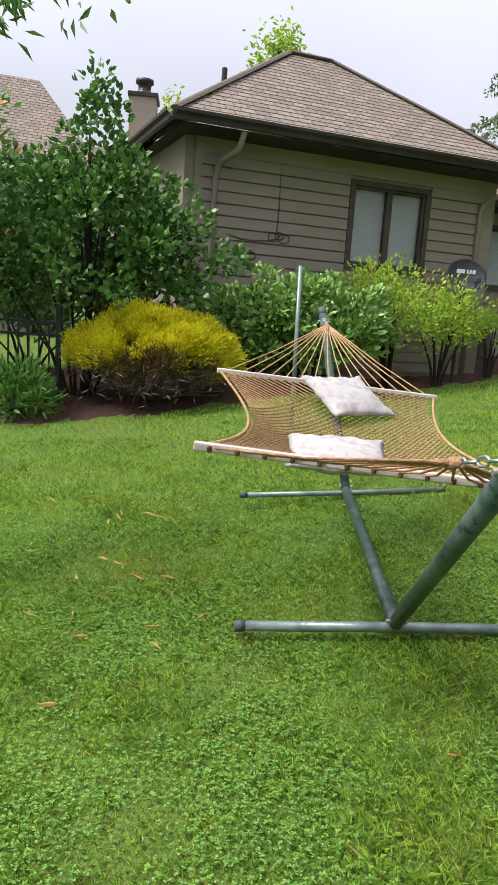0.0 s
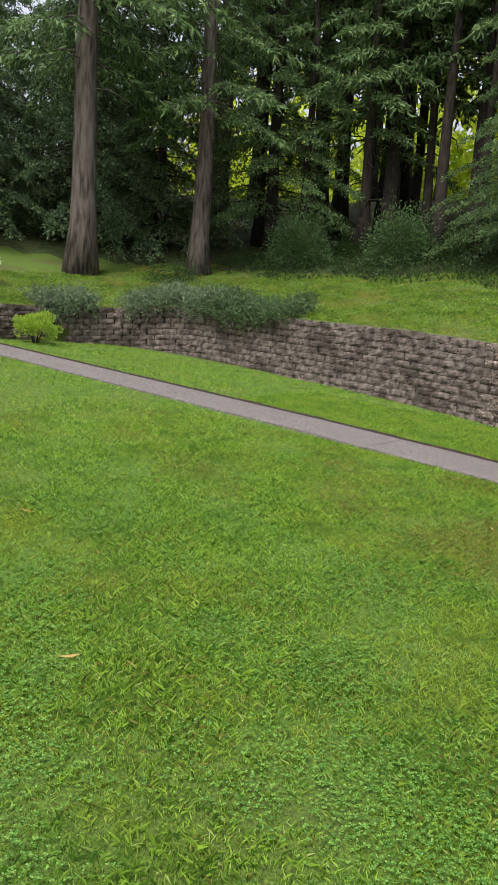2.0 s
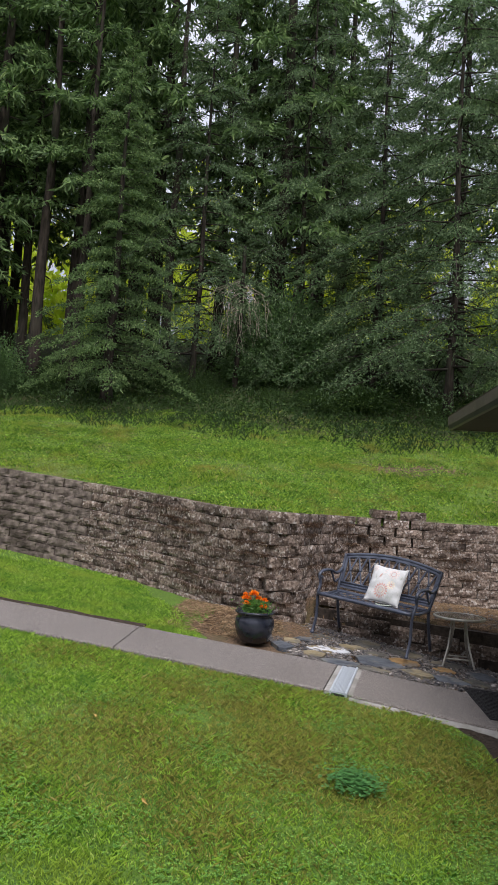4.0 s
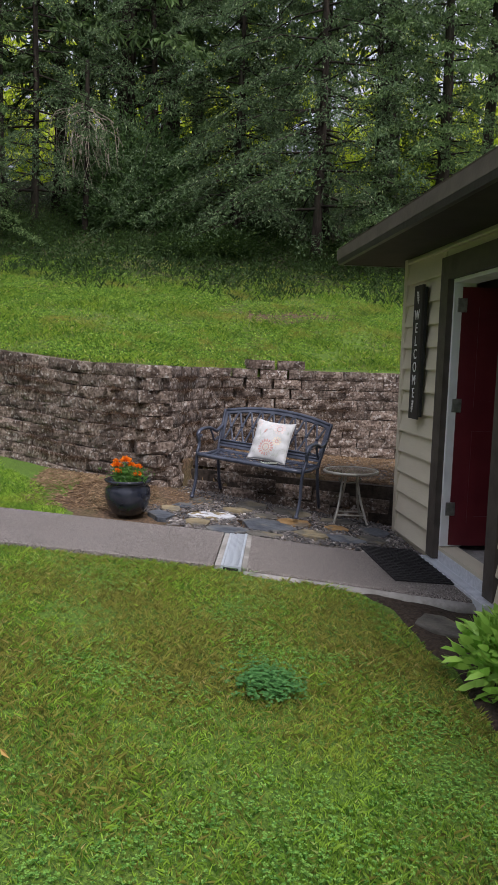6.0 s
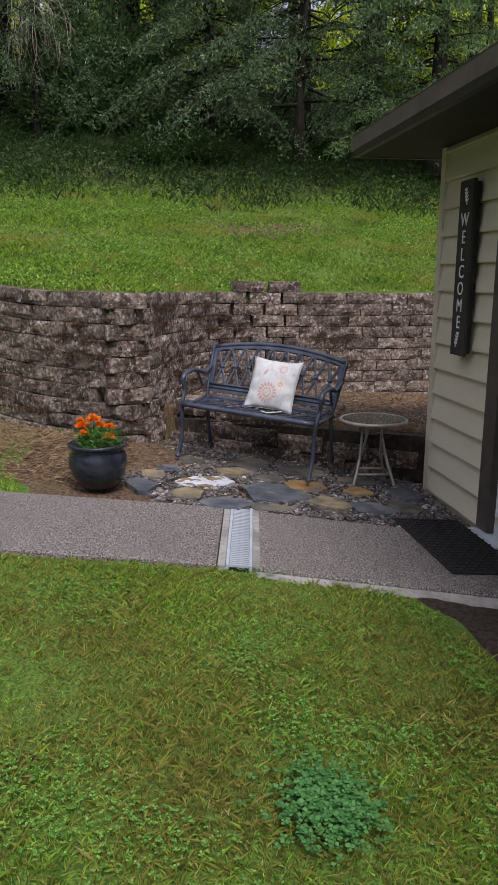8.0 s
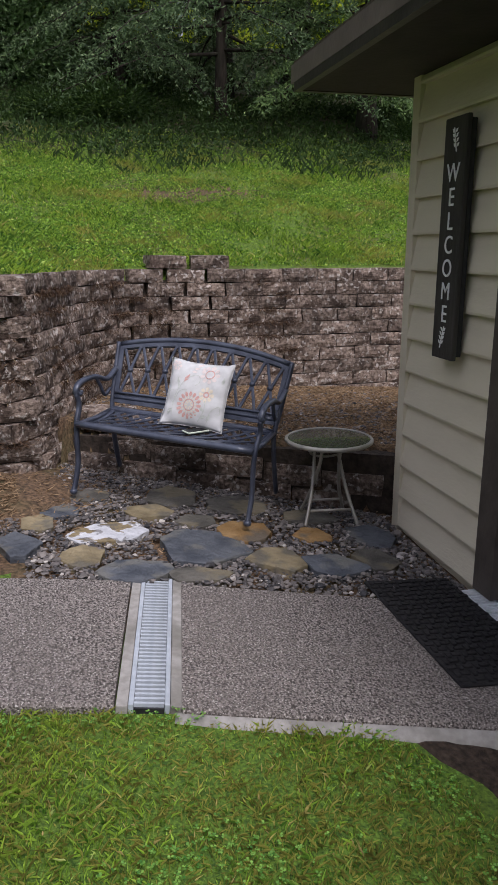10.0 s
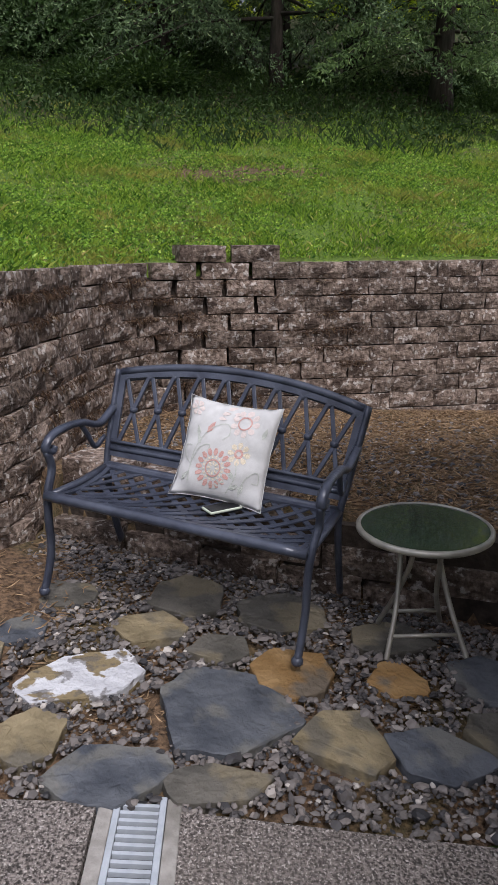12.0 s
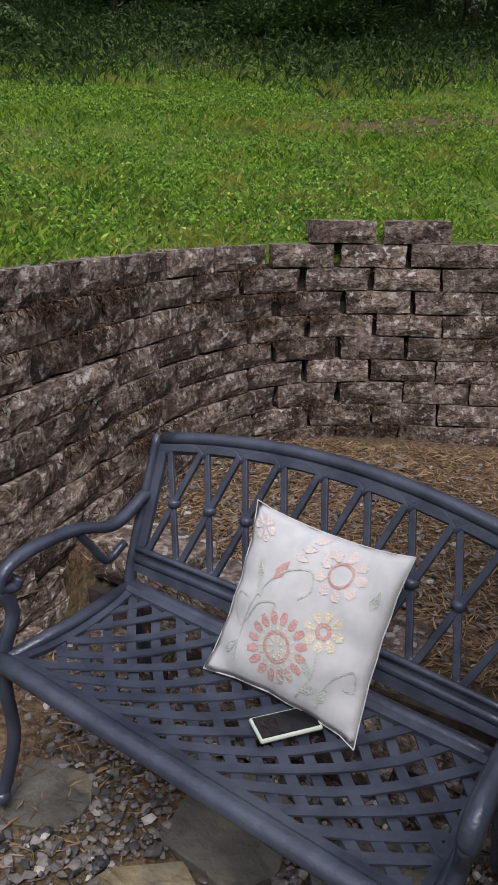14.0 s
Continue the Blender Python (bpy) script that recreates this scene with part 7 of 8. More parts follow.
for x, y, s, h in ((22.0, 10.2, 1.0, 0.9), (24.0, 1.6, 1.6, 1.6), (25.0, 2.6, 1.4, 1.4), (21.6, 13.6, 1.0, 0.9)):
    u = thing("woodland_bush", "tall leafy green bush under the firs", "bush", pose(x, y, float(ground_z(x, y)) - 0.1, 0, 0, 30 * x) @ Matrix.Diagonal((s, s, h, 1)), "bushes at the wood's edge")
    part("stem", TALL[0], None, u)
    part("foliage", TALL[1], None, u)


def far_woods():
    """Leaves beyond the dark trunks; their sunlit glow is put into the bright colour."""
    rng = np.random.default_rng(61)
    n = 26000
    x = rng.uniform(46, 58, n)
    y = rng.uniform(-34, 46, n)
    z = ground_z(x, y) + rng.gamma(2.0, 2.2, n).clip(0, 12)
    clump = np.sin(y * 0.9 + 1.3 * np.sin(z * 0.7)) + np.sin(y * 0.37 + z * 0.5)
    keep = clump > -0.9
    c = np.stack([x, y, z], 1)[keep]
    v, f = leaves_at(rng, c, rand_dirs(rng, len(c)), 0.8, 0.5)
    tagged(new("far_woods", mesh_np("far_woods", v, f, M_FARLEAF)), "leaves far beyond the trunks, sunlight put into their yellow-green", "woods", kind="stuff")


far_woods()


def leafy_tree(name, label, x, y, height, crown0, r, m, seed, n=70, per=60, leaf=(0.16, 0.09), trunk_r=0.09):
    rng = np.random.default_rng(seed)
    t = thing(name, label, "tree", pose(x, y, float(ground_z(x, y)) - 0.1))
    bm = B()
    tube(bm, [(0, 0, -0.2), (0.05, 0.03, height * 0.45), (0, 0, height * 0.95)], [trunk_r, trunk_r * 0.7, 0.015], 8)
    c = []
    for k in range(n):
        z = crown0 + (height - crown0) * rng.random()
        a = rng.uniform(0, 6.28)
        q = r * math.sin(math.pi * min(1, 0.2 + 0.8 * (z - crown0) / (height - crown0))) * rng.uniform(0.3, 1.0)
        e = (q * math.cos(a), q * math.sin(a), z)
        c.append(e)
        tube(bm, [(0, 0, z * 0.75), (e[0] * 0.5, e[1] * 0.5, z * 0.92), e], [0.025, 0.015, 0.004], 4)
    part("trunk", bm, M_BARK, t)
    cc = np.repeat(np.array(c), per, 0)
    p = cc + 0.3 * rng.normal(size=cc.shape)
    ax = rand_dirs(rng, len(p)) + np.array([0, 0, -0.2])
    ax /= np.linalg.norm(ax, axis=1, keepdims=True)
    v, f = leaves_at(rng, p, ax, *leaf)
    part("crown", mesh_np("crown", v, f, m), m, t)


leafy_tree("maple_tree", "young yellow-green maple behind the house corner", 13.0, 20.5, 3.0, 0.3, 1.35, M_LIME, 71, 60, 34)
leafy_tree("birch_tree", "slender pale-green tree rising behind the roof", 2.3, 25.0, 9.7, 6.3, 0.9, M_LIME, 72, 45, 40, (0.2, 0.1))
leafy_tree("birch_tree", "slender pale-green tree rising behind the roof", -0.9, 26.0, 7.3, 4.6, 0.8, M_LIME, 73, 35, 40, (0.2, 0.1))
shrub("white_flowering_shrub", "shrub with cream-white blossom behind the fence", (11.0, 16.4), (0.8, 0.5, 0.75), leaf_mat("cream_blossom", (0.5, 0.5, 0.32), (0.75, 0.74, 0.6), (0.2, 0.3, 0.1), 0.3, 0.6), 60, 60, (0.07, 0.05), 74, 4, 0.2, 0.1)
shrub("boxwood", "small round bright-green bush against the wall", (10.95, 13.45), (0.42, 0.4, 0.62), M_LIME, 60, 60, (0.045, 0.03), 75, 4, 0.1, 0.02)


def wall_creeper(s0, s1, label, m, seed, n):
    """A spreading juniper that spills over the wall's top."""
    rng = np.random.default_rng(seed)
    j = thing("creeping_juniper", label, "shrub", group="shrubs on the wall")
    s = rng.uniform(s0, s1, n)
    c = []
    for q in s:
        x, y, top, hd = wall_at(q)
        back = np.array([-hd.y, hd.x])
        o = rng.uniform(-0.18, 0.75)
        bump = 0.5 + 0.5 * math.sin(q * 2.3) * math.sin(q * 0.9 + 1)
        z = top + (0.1 + 0.38 * bump) * rng.random() ** 0.6 + (-0.28 * rng.random() if o < 0 else 0.12 * o)
        c.append((x + back[0] * o, y + back[1] * o, z))
    cc = np.repeat(np.array(c), 34, 0)
    p = cc + 0.1 * rng.normal(size=cc.shape)
    ax = rand_dirs(rng, len(p)) + np.array([-0.2, -0.1, 0.35])
    ax /= np.linalg.norm(ax, axis=1, keepdims=True)
    v, f = leaves_at(rng, p, ax, 0.1, 0.03)
    part("foliage", mesh_np("foliage", v, f, m), m, j)
    bm = B()
    for k in range(8):
        e = Vector(c[k])
        tube(bm, [e + Vector((0.2, 0.1, -0.35)), e], [0.015, 0.006], 5)
    part("stem", bm, M_BARK, j)


wall_creeper(1.7, 3.0, "grey-green lavender clump on the wall", M_GREYLEAF, 81, 120)
wall_creeper(3.7, 6.4, "spreading grey-green juniper spilling over the wall", M_GREYLEAF, 82, 230)
wall_creeper(5.9, 8.7, "spreading green juniper spilling over the wall", leaf_mat("green_juniper", (0.05, 0.1, 0.035), (0.15, 0.22, 0.09), None, 0.2, 0.6), 83, 230)


# ---- plant and stepping stone by the doorway ----
def door_plant():
    shrub("laurel_plant", "fresh bright-green leafy plant by the doorstep", (5.86, -0.98), (0.2, 0.18, 0.36), leaf_mat("fresh_leaf", (0.2, 0.42, 0.05), (0.4, 0.62, 0.12), None, 0.35, 0.4), 26, 26, (0.11, 0.045), 91, 5, 0.14, 0.05)
    xs, ys = np.linspace(3.0, 7.55, 40), np.linspace(0, 1, 10)
    edge = np.interp(xs, [3.0, 5.6, 6.6, 7.1, 7.55], [-0.85, -0.68, -0.66, -0.58, -0.35]) + 0.04 * np.sin(xs * 7)
    gx = np.repeat(xs[:, None], 10, 1)
    gy = edge[:, None] + ys[None, :] * (-1.34 - edge)[:, None]
    gz = ground_z(gx, gy) + 0.02 - 0.04 * (ys[None, :] == 0) + 0.012 * np.sin(gx * 13) * np.sin(gy * 15)
    k = np.arange(gx.size).reshape(gx.shape)
    f = np.stack([k[:-1, :-1].ravel(), k[:-1, 1:].ravel(), k[1:, 1:].ravel(), k[1:, :-1].ravel()], 1)
    tagged(new("soil_bed", mesh_np("soil_bed", np.stack([gx.ravel(), gy.ravel(), gz.ravel()], 1), f, M_SOIL, True)), "bare dark soil bed beside the doorstep", "soil", kind="structure")


door_plant()
flagstone(6.78, -0.92, 0.42, 0.34, 20, M_DARKST, 20, "grey slate stepping stone in the soil bed").location.z = float(ground_z(6.78, -0.92)) + 0.02


# ---- grass ----
def blades(rng, x, y, height, width, lean=0.5):
    """Kite-shaped blades, bent over at a random angle; height may vary from place to place."""
    n = len(x)
    z = ground_z(x, y)
    h = height * rng.uniform(0.5, 1.3, n)
    w = width * rng.uniform(0.65, 1.3, n)
    a, b = rng.uniform(0, 6.28, n), rng.uniform(0, 6.28, n)
    l = lean * rng.uniform(0.05, 1.25, n) * h
    lx, ly = np.cos(b) * l, np.sin(b) * l
    p = np.stack([x, y, z - 0.004], 1)
    s = np.stack([np.cos(a) * w / 2, np.sin(a) * w / 2, np.zeros(n)], 1)
    m = p + np.stack([lx * 0.3, ly * 0.3, h * 0.55], 1)
    t = p + np.stack([lx, ly, h * 0.95], 1)
    v = np.stack([p, m + s, t, m - s], 1).reshape(-1, 3)
    i = np.arange(n)[:, None] * 4
    f = np.concatenate([i + np.array([[0, 1, 2]]), i + np.array([[0, 2, 3]])], 1).reshape(-1, 3)
    return v, f


def tufts(x, y, k=1.0):
    """Uneven growth: a slow wave and a finer one, about 1 on average."""
    slow = np.sin(x * 3.1 * k + 1.6 * np.sin(y * 2.3 * k)) * np.sin(y * 3.7 * k + 1.2 * np.sin(x * 1.9 * k))
    fine = np.sin(x * 23 * k + 2 * np.sin(y * 17 * k)) * np.sin(y * 21 * k + 2 * np.sin(x * 13 * k))
    return 1 + 0.28 * slow + 0.3 * fine


def lawn_mask(x, y):
    ok = x < path_near(y) - 0.12 * np.maximum(0, 0.5 - y) - 0.01
    ok |= (x > path_near(y) + 1.02) & (x < wall_x(y) - 0.12) & (y > 1.75) & (y > 2.2 - 0.5 * (9.9 - x))
    ok &= ~((x > 2.6) & (y < np.interp(x, [3.0, 5.6, 6.6, 7.1, 7.55], [-0.85, -0.68, -0.66, -0.58, -0.35])))
    ok &= ~((x > 0.25) & (y < -1.36))
    edge = np.interp(x, [-4.5, -2, -0.8, 0.5, 2.0, 3.6, 5.5, 7.2, 8.6], [7.85, 7.9, 7.95, 8.5, 9.6, 10.65, 11.95, 13.35, 14.05])
    ok &= ~((y > edge) & (x < 8.6)) & (y < 13.9)
    return ok


def dryness(x, y):
    """Share of straw-coloured blades: more of them towards the patio, in uneven patches."""
    wave = np.sin(x * 2.1 + 1.4 * np.sin(y * 2.6)) * np.sin(y * 2.4 + 1.1 * np.sin(x * 1.3 + 2)) + 0.5 * np.sin(x * 5.3 + y * 3.1) * np.sin(y * 6.1 - x * 1.7)
    d = 0.06 + 0.54 * smoothstep(3.4, 6.2, x) * smoothstep(3.6, 1.0, y) + (0.08 + 0.27 * smoothstep(2.8, 5.4, x)) * wave
    return np.clip(d + 0.7 * np.exp(-((x - 6.75) / 0.5) ** 2 - ((y + 0.15) / 0.38) ** 2), 0, 0.95)


def grass():
    rng = np.random.default_rng(101)
    n = 860000
    x, y = rng.uniform(-3.2, 7.9, n), rng.uniform(-1.8, 7.2, n)
    fade = 1 - 0.8 * smoothstep(2.6, 6.8, y + 0.4 * np.sin(x * 1.9) + 0.3 * np.sin(x * 4.7))
    fade = fade * smoothstep(-3.2, -1.2, x) * smoothstep(-1.8, -0.7, y + 2 * (x > 0.25))
    k = lawn_mask(x, y) & (rng.random(n) < (0.35 + 0.6 * tufts(x, y)) * fade)
    x, y = x[k], y[k]
    dry = rng.random(len(x)) < dryness(x, y)
    near = blades(rng, x[~dry], y[~dry], 0.03 * tufts(x[~dry], y[~dry]), 0.005, 1.15)
    vd, fd = blades(rng, x[dry], y[dry], 0.03 * tufts(x[dry], y[dry]), 0.0046, 1.3)
    n = 380000
    x, y = rng.uniform(-6, 13.6, n), rng.uniform(-3, 13.9, n)
    edge = smoothstep(2.8, 6.5, y + 0.4 * np.sin(x * 1.9) + 0.3 * np.sin(x * 4.7))
    k = lawn_mask(x, y) & ((rng.random(n) < edge) | (x > 7.8) | (rng.random(n) < smoothstep(-0.8, -2.6, x)) | (y < -1.0)) & (rng.random(n) < smoothstep(-6, -4, x) * smoothstep(-3, -1.4, y)) & (rng.random(n) < 0.3 + 0.5 * tufts(x, y, 0.6))
    far = blades(rng, x[k], y[k], 0.03 * tufts(x[k], y[k], 0.6), 0.0105, 0.9)
    n = 70000
    x, y = rng.uniform(8.6, 12.0, n), rng.uniform(1.7, 7.0, n)
    k = lawn_mask(x, y) & (rng.random(n) < 0.35 + 0.6 * tufts(x, y))
    verge = blades(rng, x[k], y[k], 0.038 * tufts(x[k], y[k]), 0.006, 1.1)
    v, f = join_vf([near, far, verge])
    tagged(new("grass", mesh_np("grass", v, f, M_BLADE)), "short mown green grass with yellowish patches", "grass", kind="stuff")
    tagged(new("dry_grass", mesh_np("dry_grass", vd, fd, M_BLADE_DRY)), "straw-coloured dry blades in the worn lawn", "grass", kind="stuff")
    n = 345000
    x, y = rng.uniform(10.2, 20.5, n), rng.uniform(-8.5, 17.5, n)
    r, _, side = wall_near(x, y)
    patchy = np.sin(x * 2.4 + 1.5 * np.sin(y * 1.7)) * np.sin(y * 2.1 + np.sin(x * 2.9)) + 0.5 * np.sin(x * 5.1 + y * 2.3) * np.sin(y * 5.7)
    k = (side > 0) & (x > wall_x(y) + 0.3) & (r < 8.5) & (rng.random(n) < (1.0 - 0.07 * r + 0.3 * patchy) * tufts(x, y)) & (np.hypot((x - 16.3) / 0.75, (y + 1.5) / 1.3) > rng.uniform(0.0, 1.2, len(x)))
    v, f = blades(rng, x[k], y[k], 0.05 * (1 + 0.3 * patchy[k]) * tufts(x[k], y[k]), 0.0125, 1.1)
    n = 15000
    x, y = rng.uniform(16.5, 23, n), rng.uniform(-9, 14, n)
    r, _, _ = wall_near(x, y)
    k = (r > 5.2 + 0.5 * np.sin(y * 1.9)) & (r < 8.8)
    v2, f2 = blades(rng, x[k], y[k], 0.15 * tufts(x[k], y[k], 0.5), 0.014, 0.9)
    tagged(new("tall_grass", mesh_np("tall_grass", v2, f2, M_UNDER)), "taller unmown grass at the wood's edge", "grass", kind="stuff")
    tagged(new("rough_grass", mesh_np("rough_grass", v, f, M_BLADE_UP)), "weedy uneven grass on the bank above the wall", "grass", kind="stuff")


grass()


def clover_leaves(rng, x, y, size, low, high):
    n = len(x)
    c = np.stack([x, y, ground_z(x, y) + rng.uniform(low, high, n)], 1)
    parts = []
    a0 = rng.uniform(0, 6.28, n)
    for j in range(3):
        a = a0 + j * 2.09
        ax = np.stack([np.cos(a), np.sin(a), rng.uniform(-0.1, 0.35, n)], 1)
        sd = np.stack([-np.sin(a), np.cos(a), rng.uniform(-0.2, 0.2, n)], 1)
        ln = (size * rng.uniform(0.7, 1.3, n))[:, None]
        v = np.stack([c, c + ax * ln * 0.7 + sd * ln * 0.55, c + ax * ln * 1.1, c + ax * ln * 0.7 - sd * ln * 0.55], 1).reshape(-1, 3)
        i = np.arange(n)[:, None] * 4
        f = np.concatenate([i + np.array([[0, 2, 1]]), i + np.array([[0, 3, 2]])], 1).reshape(-1, 3)
        parts.append((v, f))
    return join_vf(parts)


def clover():
    rng = np.random.default_rng(111)
    n = 185000
    x, y = rng.uniform(-1.6, 7.6, n), rng.uniform(-1.0, 5.8, n)
    pat = np.array([noise.noise((a * 1.6, b * 1.6, 5)) + 0.4 * noise.noise((a * 5, b * 5, 8)) for a, b in zip(x, y)])
    k = lawn_mask(x, y) & (pat + 0.16 * rng.normal(size=n) > 0.02 + 0.3 * smoothstep(4.2, 6.2, x) + 0.5 * smoothstep(4.4, 5.8, y))
    v, f = clover_leaves(rng, x[k], y[k], 0.0078, 0.014, 0.042)
    tagged(new("clover", mesh_np("clover", v, f, M_CLOVER)), "patches of low clover in the grass", "clover", kind="stuff")
    v, f = clover_leaves(rng, 5.75 + 0.085 * rng.normal(size=700), 0.36 + 0.08 * rng.normal(size=700), 0.013, 0.03, 0.075)
    tagged(new("clover_clump", mesh_np("clover_clump", v, f, M_CLUMP)), "small bluish clover clump in the lawn", "clover", kind="stuff")


clover()


def fallen_leaves():
    rng = np.random.default_rng(121)
    n = 42
    x = np.concatenate([rng.uniform(-1.5, 0.2, 28), rng.uniform(-1, 6.5, 14)])
    y = np.concatenate([rng.uniform(3.2, 5.4, 28), rng.uniform(1.2, 6, 14)])
    m = leaf_mat("dry_leaf", (0.4, 0.22, 0.05), (0.55, 0.38, 0.14), None, 0.2, 0.7)
    for k in range(n):
        c = np.array([[0.0, 0.0, 0.0]])
        v, f = leaves_at(rng, c, np.array([[1.0, 0.0, 0.0]]), 0.1, 0.018)
        ob = solid("fallen_leaf", mesh_np("fallen_leaf", v, f, m), m, "dry tan willow leaf lying on the lawn", "leaf", "fallen leaves")
        ob.matrix_world = pose(x[k], y[k], float(ground_z(x[k], y[k])) + 0.035, rng.uniform(-15, 15), rng.uniform(-10, 10), rng.uniform(0, 360))


fallen_leaves()


# ---- dry roots and moss on the retaining wall, litter at its foot ----
def wall_moss():
    rng = np.random.default_rng(131)
    pts, ax = [], []
    for k in range(3000):
        s = rng.uniform(ARC[-1] - 11.5, ARC[-1] - 4.2)
        x, y, top, hd = wall_at(s)
        row = top + 0.015 - 0.135 * rng.integers(0, 9)
        if row > top - 0.04 or rng.random() > 0.12 + 0.88 * (math.sin(s * 4.3 + row * 3) + math.sin(s * 1.7 + row * 9) > 0.5):
            continue
        back = np.array([-hd.y, hd.x, 0])
        p = np.array([x, y, row + rng.uniform(-0.03, 0.02)]) + back * (0.012 * (9 - (top - row) / 0.135) - 0.018)
        n = 9
        pts.append(p[None] + np.array([hd.x, hd.y, 0]) * rng.uniform(-0.1, 0.1, (n, 1)) + rng.normal(size=(n, 3)) * 0.008)
        ax.append(-back[None] * 0.25 + np.array([[0, 0, -0.55]]) + np.array([hd.x, hd.y, 0]) * rng.normal(size=(n, 1)) * 0.9 + 0.2 * rng.normal(size=(n, 3)))
    p, a = np.concatenate(pts), np.concatenate(ax)
    a /= np.linalg.norm(a, axis=1, keepdims=True)
    m = leaf_mat("dry_moss", (0.03, 0.016, 0.01), (0.12, 0.07, 0.04), (0.3, 0.22, 0.13), 0.1, 0.9)
    v, f = leaves_at(rng, p, a, 0.04, 0.006)
    tagged(new("wall_moss", mesh_np("wall_moss", v, f, m)), "dry brown moss and roots hanging on the wall blocks", "moss", kind="stuff")
    n = 52000
    x, y = rng.uniform(8.9, 12.4, n), rng.uniform(-2.8, 2.2, n)
    r, _, side = wall_near(x, y)
    near = np.where(y > 0.95, (r < 0.8 + 0.9 * rng.random(n)) & (x > 9.1), (behind_low(x, y) > 0.2) | (rng.random(n) < 0.12))
    k = (side < 0) & (r > 0.08) & near & ((y > -1.3) | (x > 9.4))
    x, y = x[k], y[k]
    a = rng.uniform(0, 6.28, len(x))
    ax = np.stack([np.cos(a), np.sin(a), rng.uniform(-0.05, 0.25, len(x))], 1)
    v, f = leaves_at(rng, np.stack([x, y, ground_z(x, y) + 0.012], 1), ax, 0.06, 0.006)
    m2 = leaf_mat("dry_litter", (0.13, 0.08, 0.045), (0.38, 0.26, 0.15), None, 0.1, 0.9)
    tagged(new("needle_litter", mesh_np("needle_litter", v, f, m2)), "dry brown needles and straw at the wall's foot", "litter", kind="stuff")


wall_moss()


def weeds():
    """Broad-leaved weeds scattered over the bank above the wall."""
    rng = np.random.default_rng(141)
    m = 34000
    x, y = rng.uniform(10.3, 20, m), rng.uniform(-4.5, 17, m)
    x[20000:], y[20000:] = rng.uniform(11.0, 18.5, m - 20000), rng.uniform(-7.5, 4.5, m - 20000)
    r, _, side = wall_near(x, y)
    pat = np.array([noise.noise((a * 0.7, b * 0.7, 9)) for a, b in zip(x, y)])
    k = (side > 0) & (r > 0.25) & (r < 7.5) & (pat + 0.2 * rng.normal(size=m) > -0.06) & (np.hypot((x - 16.3) / 0.45, (y + 1.5) / 0.9) > rng.uniform(0.0, 1.2, len(x)))
    x, y = np.concatenate([x[k], 15.15 + 0.16 * rng.normal(size=60)]), np.concatenate([y[k], -1.04 + 0.22 * rng.normal(size=60)])
    n = 8
    c = np.repeat(np.stack([x, y, ground_z(x, y) + 0.015], 1), n, 0)
    a = rng.uniform(0, 6.28, len(c))
    ax = np.stack([np.cos(a), np.sin(a), rng.uniform(0.15, 1.1, len(c))], 1)
    ax /= np.linalg.norm(ax, axis=1, keepdims=True)
    v, f = leaves_at(rng, c + 0.04 * rng.normal(size=c.shape) * np.array([1, 1, 0]), ax, 0.034, 0.02)
    tagged(new("weeds", mesh_np("weeds", v, f, M_WEED)), "small bright broad-leaved weeds in the bank's grass", "weeds", kind="stuff")


weeds()


# ---- left of the house: backing hedge, flowering shrub, overhanging branch ----
shrub("hedge_shrub", "dense dark-green hedge behind the iron fence", (-4.3, 10.6), (1.4, 0.7, 2.3), M_SHRUB, 120, 50, (0.11, 0.06), 151, 6, 0.28, 0.02)
shrub("hedge_shrub", "dense dark-green hedge behind the iron fence", (-2.4, 11.3), (1.3, 0.7, 2.4), M_SHRUB, 120, 50, (0.11, 0.06), 152, 6, 0.28, 0.02)
shrub("hedge_shrub", "dense dark-green hedge behind the iron fence", (-6.6, 10.4), (1.6, 0.8, 2.3), M_SHRUB, 110, 50, (0.11, 0.06), 153, 6, 0.28, 0.02)
shrub("fern_clump", "low dark fern in the mulch by the fence", (-1.9, 8.25), (0.4, 0.35, 0.5), M_GREEN, 26, 40, (0.16, 0.03), 154, 3, 0.16, 0.02)
shrub("orange_flowering_shrub", "loose shrub with orange blossom beside the path", (-2.55, 8.6), (0.5, 0.4, 3.3), leaf_mat("orange_blossom_leaf", (0.06, 0.15, 0.03), (0.14, 0.28, 0.06), (0.75, 0.2, 0.05), 0.25, 0.4), 60, 34, (0.1, 0.045), 155, 6, 0.2, 0.3)


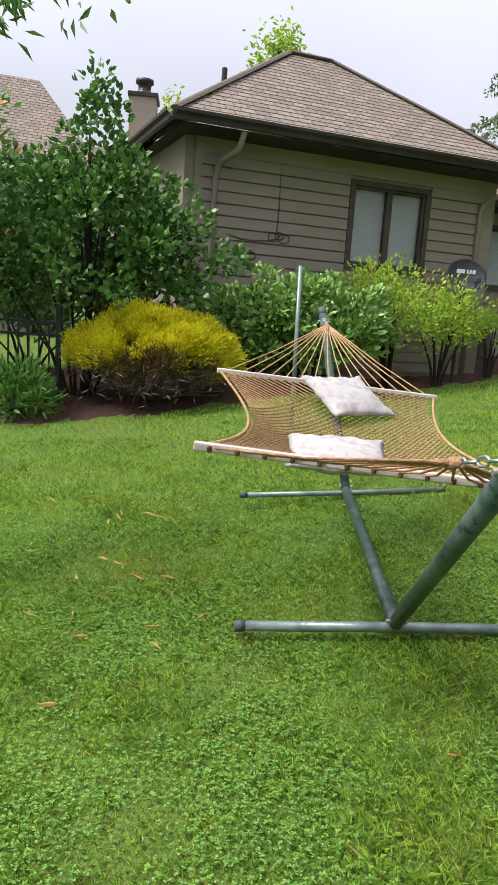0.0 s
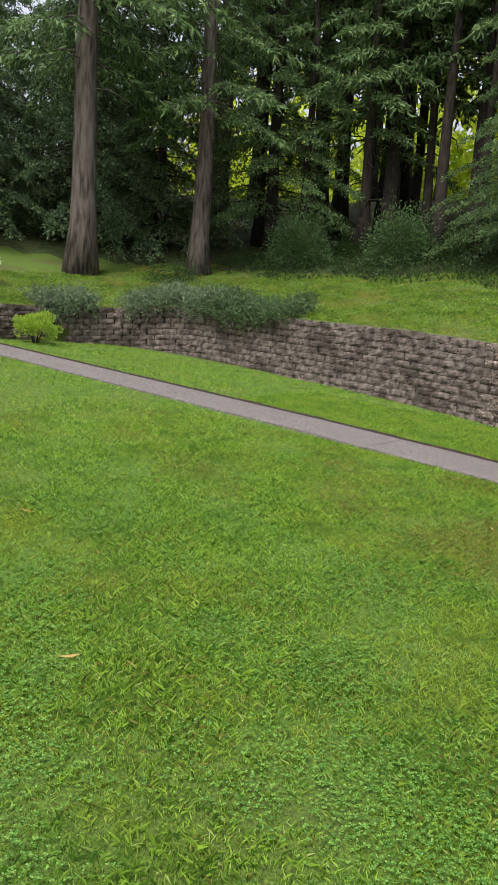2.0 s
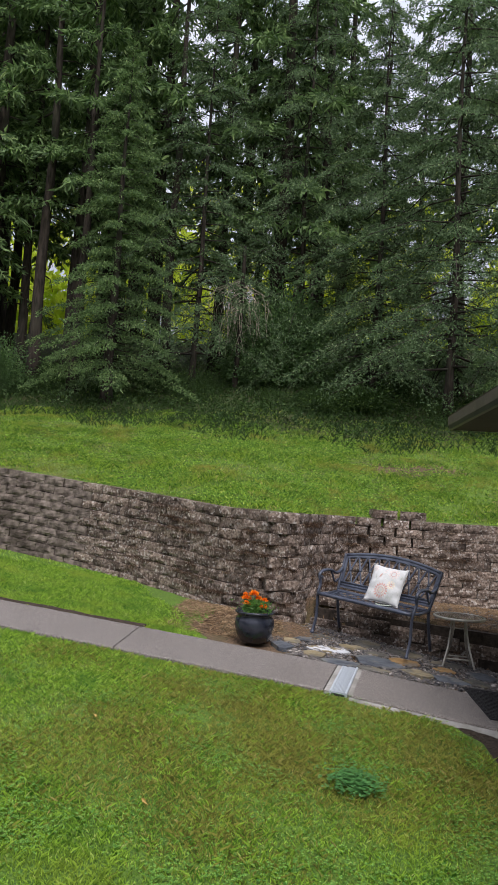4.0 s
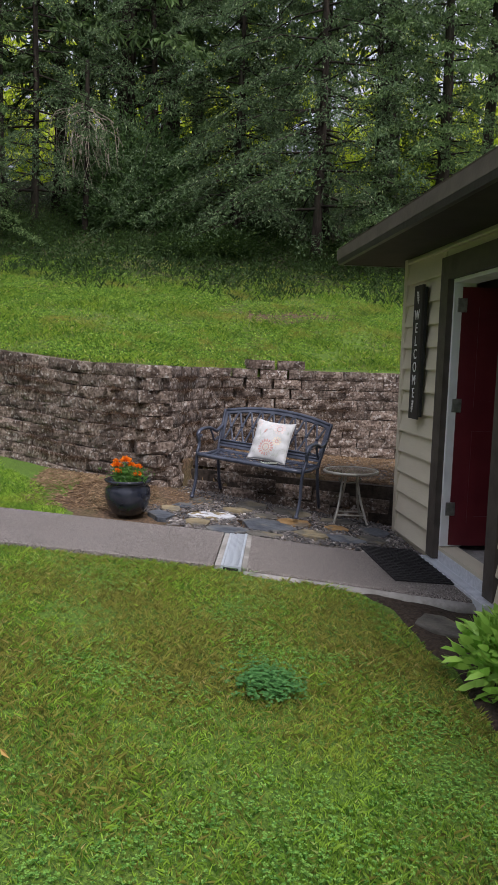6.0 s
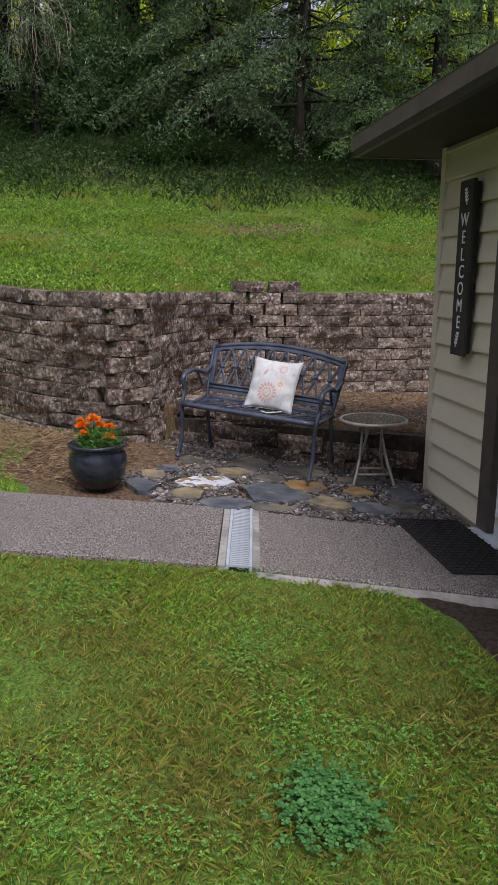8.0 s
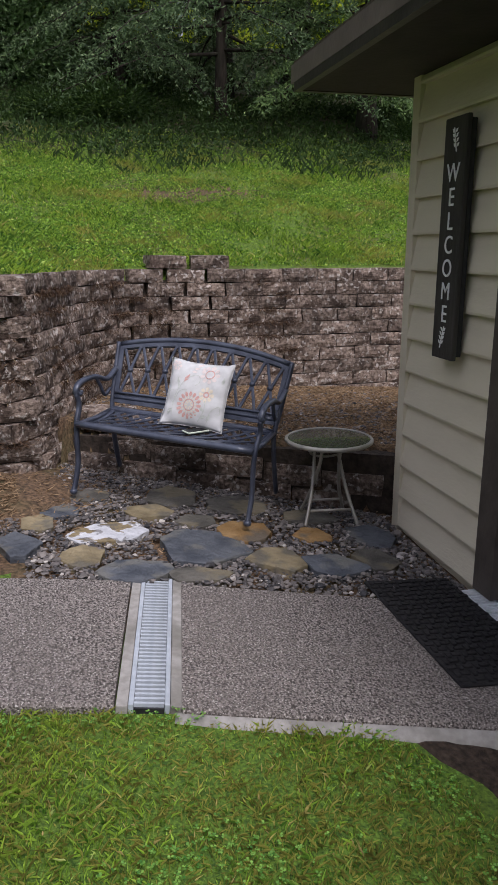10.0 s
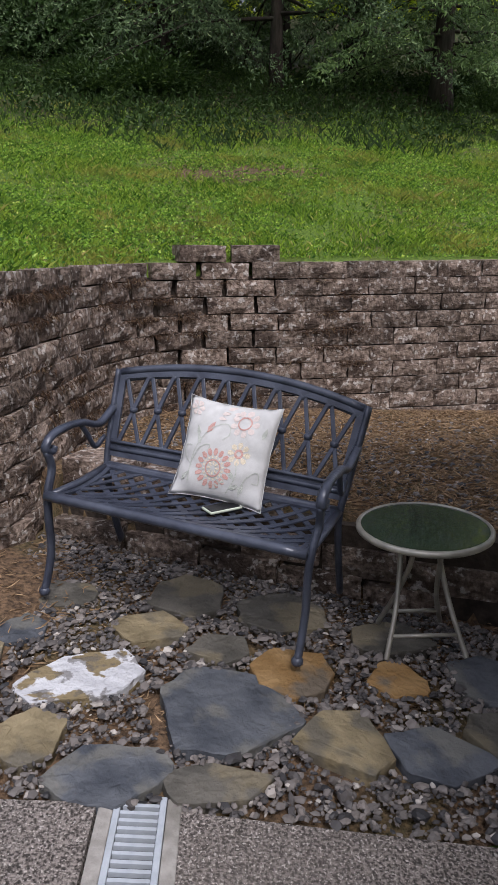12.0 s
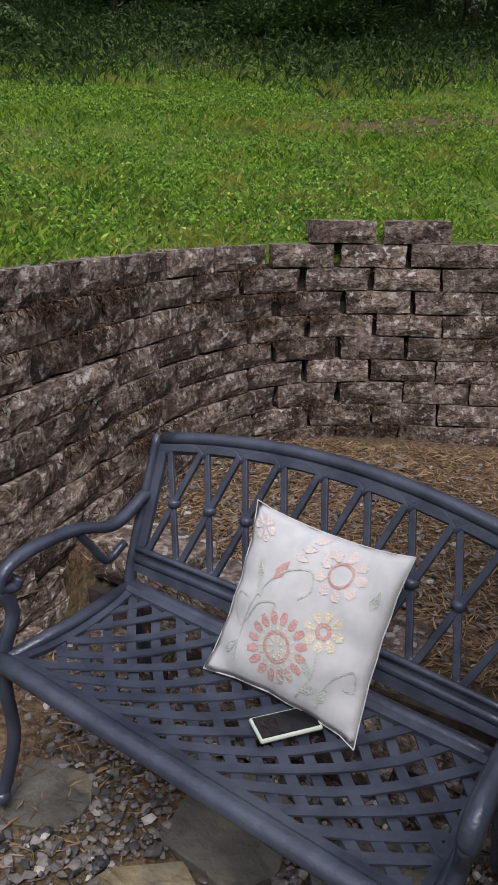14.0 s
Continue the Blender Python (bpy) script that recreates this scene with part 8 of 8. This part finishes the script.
def overhanging_tree():
    rng = np.random.default_rng(161)
    x, y = -2.3, 3.7
    t = thing("cherry_tree", "leafy tree whose branch hangs over the lawn", "tree", pose(x, y, float(ground_z(x, y)) - 0.1))
    bm = B()
    tube(bm, smooth_curve([(0, 0, -0.1), (0.05, 0, 1.6), (-0.1, 0.1, 3.0), (-0.2, 0.2, 5.2)], 5), [0.12] * 6 + [0.09] * 5 + [0.05] * 5, 10)
    part("trunk", bm, M_BARK, t)
    ends = [(1.45, -0.05, 3.17), (1.25, 0.1, 3.22), (0.95, 0.0, 3.25)] + [(rng.uniform(-1.6, 0.3), rng.uniform(-1.2, 1.2), rng.uniform(3.0, 5.2)) for _ in range(16)]
    for e in ends:
        bm = B()
        tube(bm, smooth_curve([(-0.05, 0.05, 2.5), (e[0] * 0.5, e[1] * 0.5, e[2] + 0.15), e], 5), [0.04] * 4 + [0.02] * 4 + [0.006] * 3, 6)
        part("branch", bm, M_BARK, t)
    cc = np.repeat(np.array(ends), 46, 0)
    p = cc + rng.normal(size=cc.shape) * np.array([0.17, 0.17, 0.07])
    ax = rng.normal(size=p.shape) * 0.6 + np.array([0.5, 0, -0.5])
    ax /= np.linalg.norm(ax, axis=1, keepdims=True)
    v, f = leaves_at(rng, p, ax, 0.1, 0.026)
    part("crown", mesh_np("crown", v, f, M_SHRUB), M_SHRUB, t)


overhanging_tree()


def dead_branch():
    rng = np.random.default_rng(171)
    x, y = 22.9, 3.1
    z = float(ground_z(x, y))
    d = thing("dead_branch", "pale bare tangle of dead fir branches hanging", "branch", pose(x, y, z))
    for k in range(44):
        a = rng.uniform(0, 6.28)
        n = rng.uniform(0.3, 0.9)
        h = rng.uniform(2.2, 3.3)
        bm = B()
        tube(bm, smooth_curve([(0.1 * math.cos(a), 0.1 * math.sin(a), h + 0.3), (n * math.cos(a), n * math.sin(a), h), (n * 1.2 * math.cos(a), n * 1.2 * math.sin(a), h - rng.uniform(0.3, 0.7)), (n * 1.1 * math.cos(a + rng.uniform(-0.5, 0.5)), n * 1.1 * math.sin(a + rng.uniform(-0.5, 0.5)), h - rng.uniform(0.8, 1.3))], 3), [0.012] * 4 + [0.008] * 3 + [0.004] * 3, 5)
        part("twig", bm, M_DEADWOOD, d)
    bm = B()
    tube(bm, [(0.3, 0.1, -0.2), (0.05, 0, 2.0), (0, 0, 4.5)], [0.09, 0.07, 0.05], 8)
    part("stem", bm, M_BARK, d)


M_DEADWOOD = mat("bleached_dead_wood", (0.24, 0.2, 0.16), (0.42, 0.36, 0.29), 12, 0.9, 0.4, 40)
dead_branch()


def undergrowth():
    """Low leaves covering the ground from the mown bank into the wood, darkened for the firs' shade."""
    rng = np.random.default_rng(181)
    m = 5200
    x, y = rng.uniform(16, 26, m), rng.uniform(-8, 16, m)
    r, _, side = wall_near(x, y)
    k = (side > 0) & (r > 5.9 + 0.8 * rng.random(m) + 0.5 * np.sin(y * 1.7) + 0.4 * np.sin(y * 4.1 + x)) & (r < 11)
    x, y = x[k], y[k]
    n = 12
    c = np.repeat(np.stack([x, y, ground_z(x, y)], 1), n, 0)
    c = c + rng.normal(size=c.shape) * np.array([0.14, 0.14, 0.0]) + np.array([0, 0, 1]) * rng.uniform(0, 0.22, (len(c), 1))
    ax = rand_dirs(rng, len(c)) + np.array([-0.2, 0, 0.5])
    ax /= np.linalg.norm(ax, axis=1, keepdims=True)
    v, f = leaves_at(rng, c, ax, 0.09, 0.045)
    tagged(new("undergrowth", mesh_np("undergrowth", v, f, M_UNDER)), "low undergrowth at the wood's edge, its green darkened for shade", "undergrowth", kind="stuff")


undergrowth()
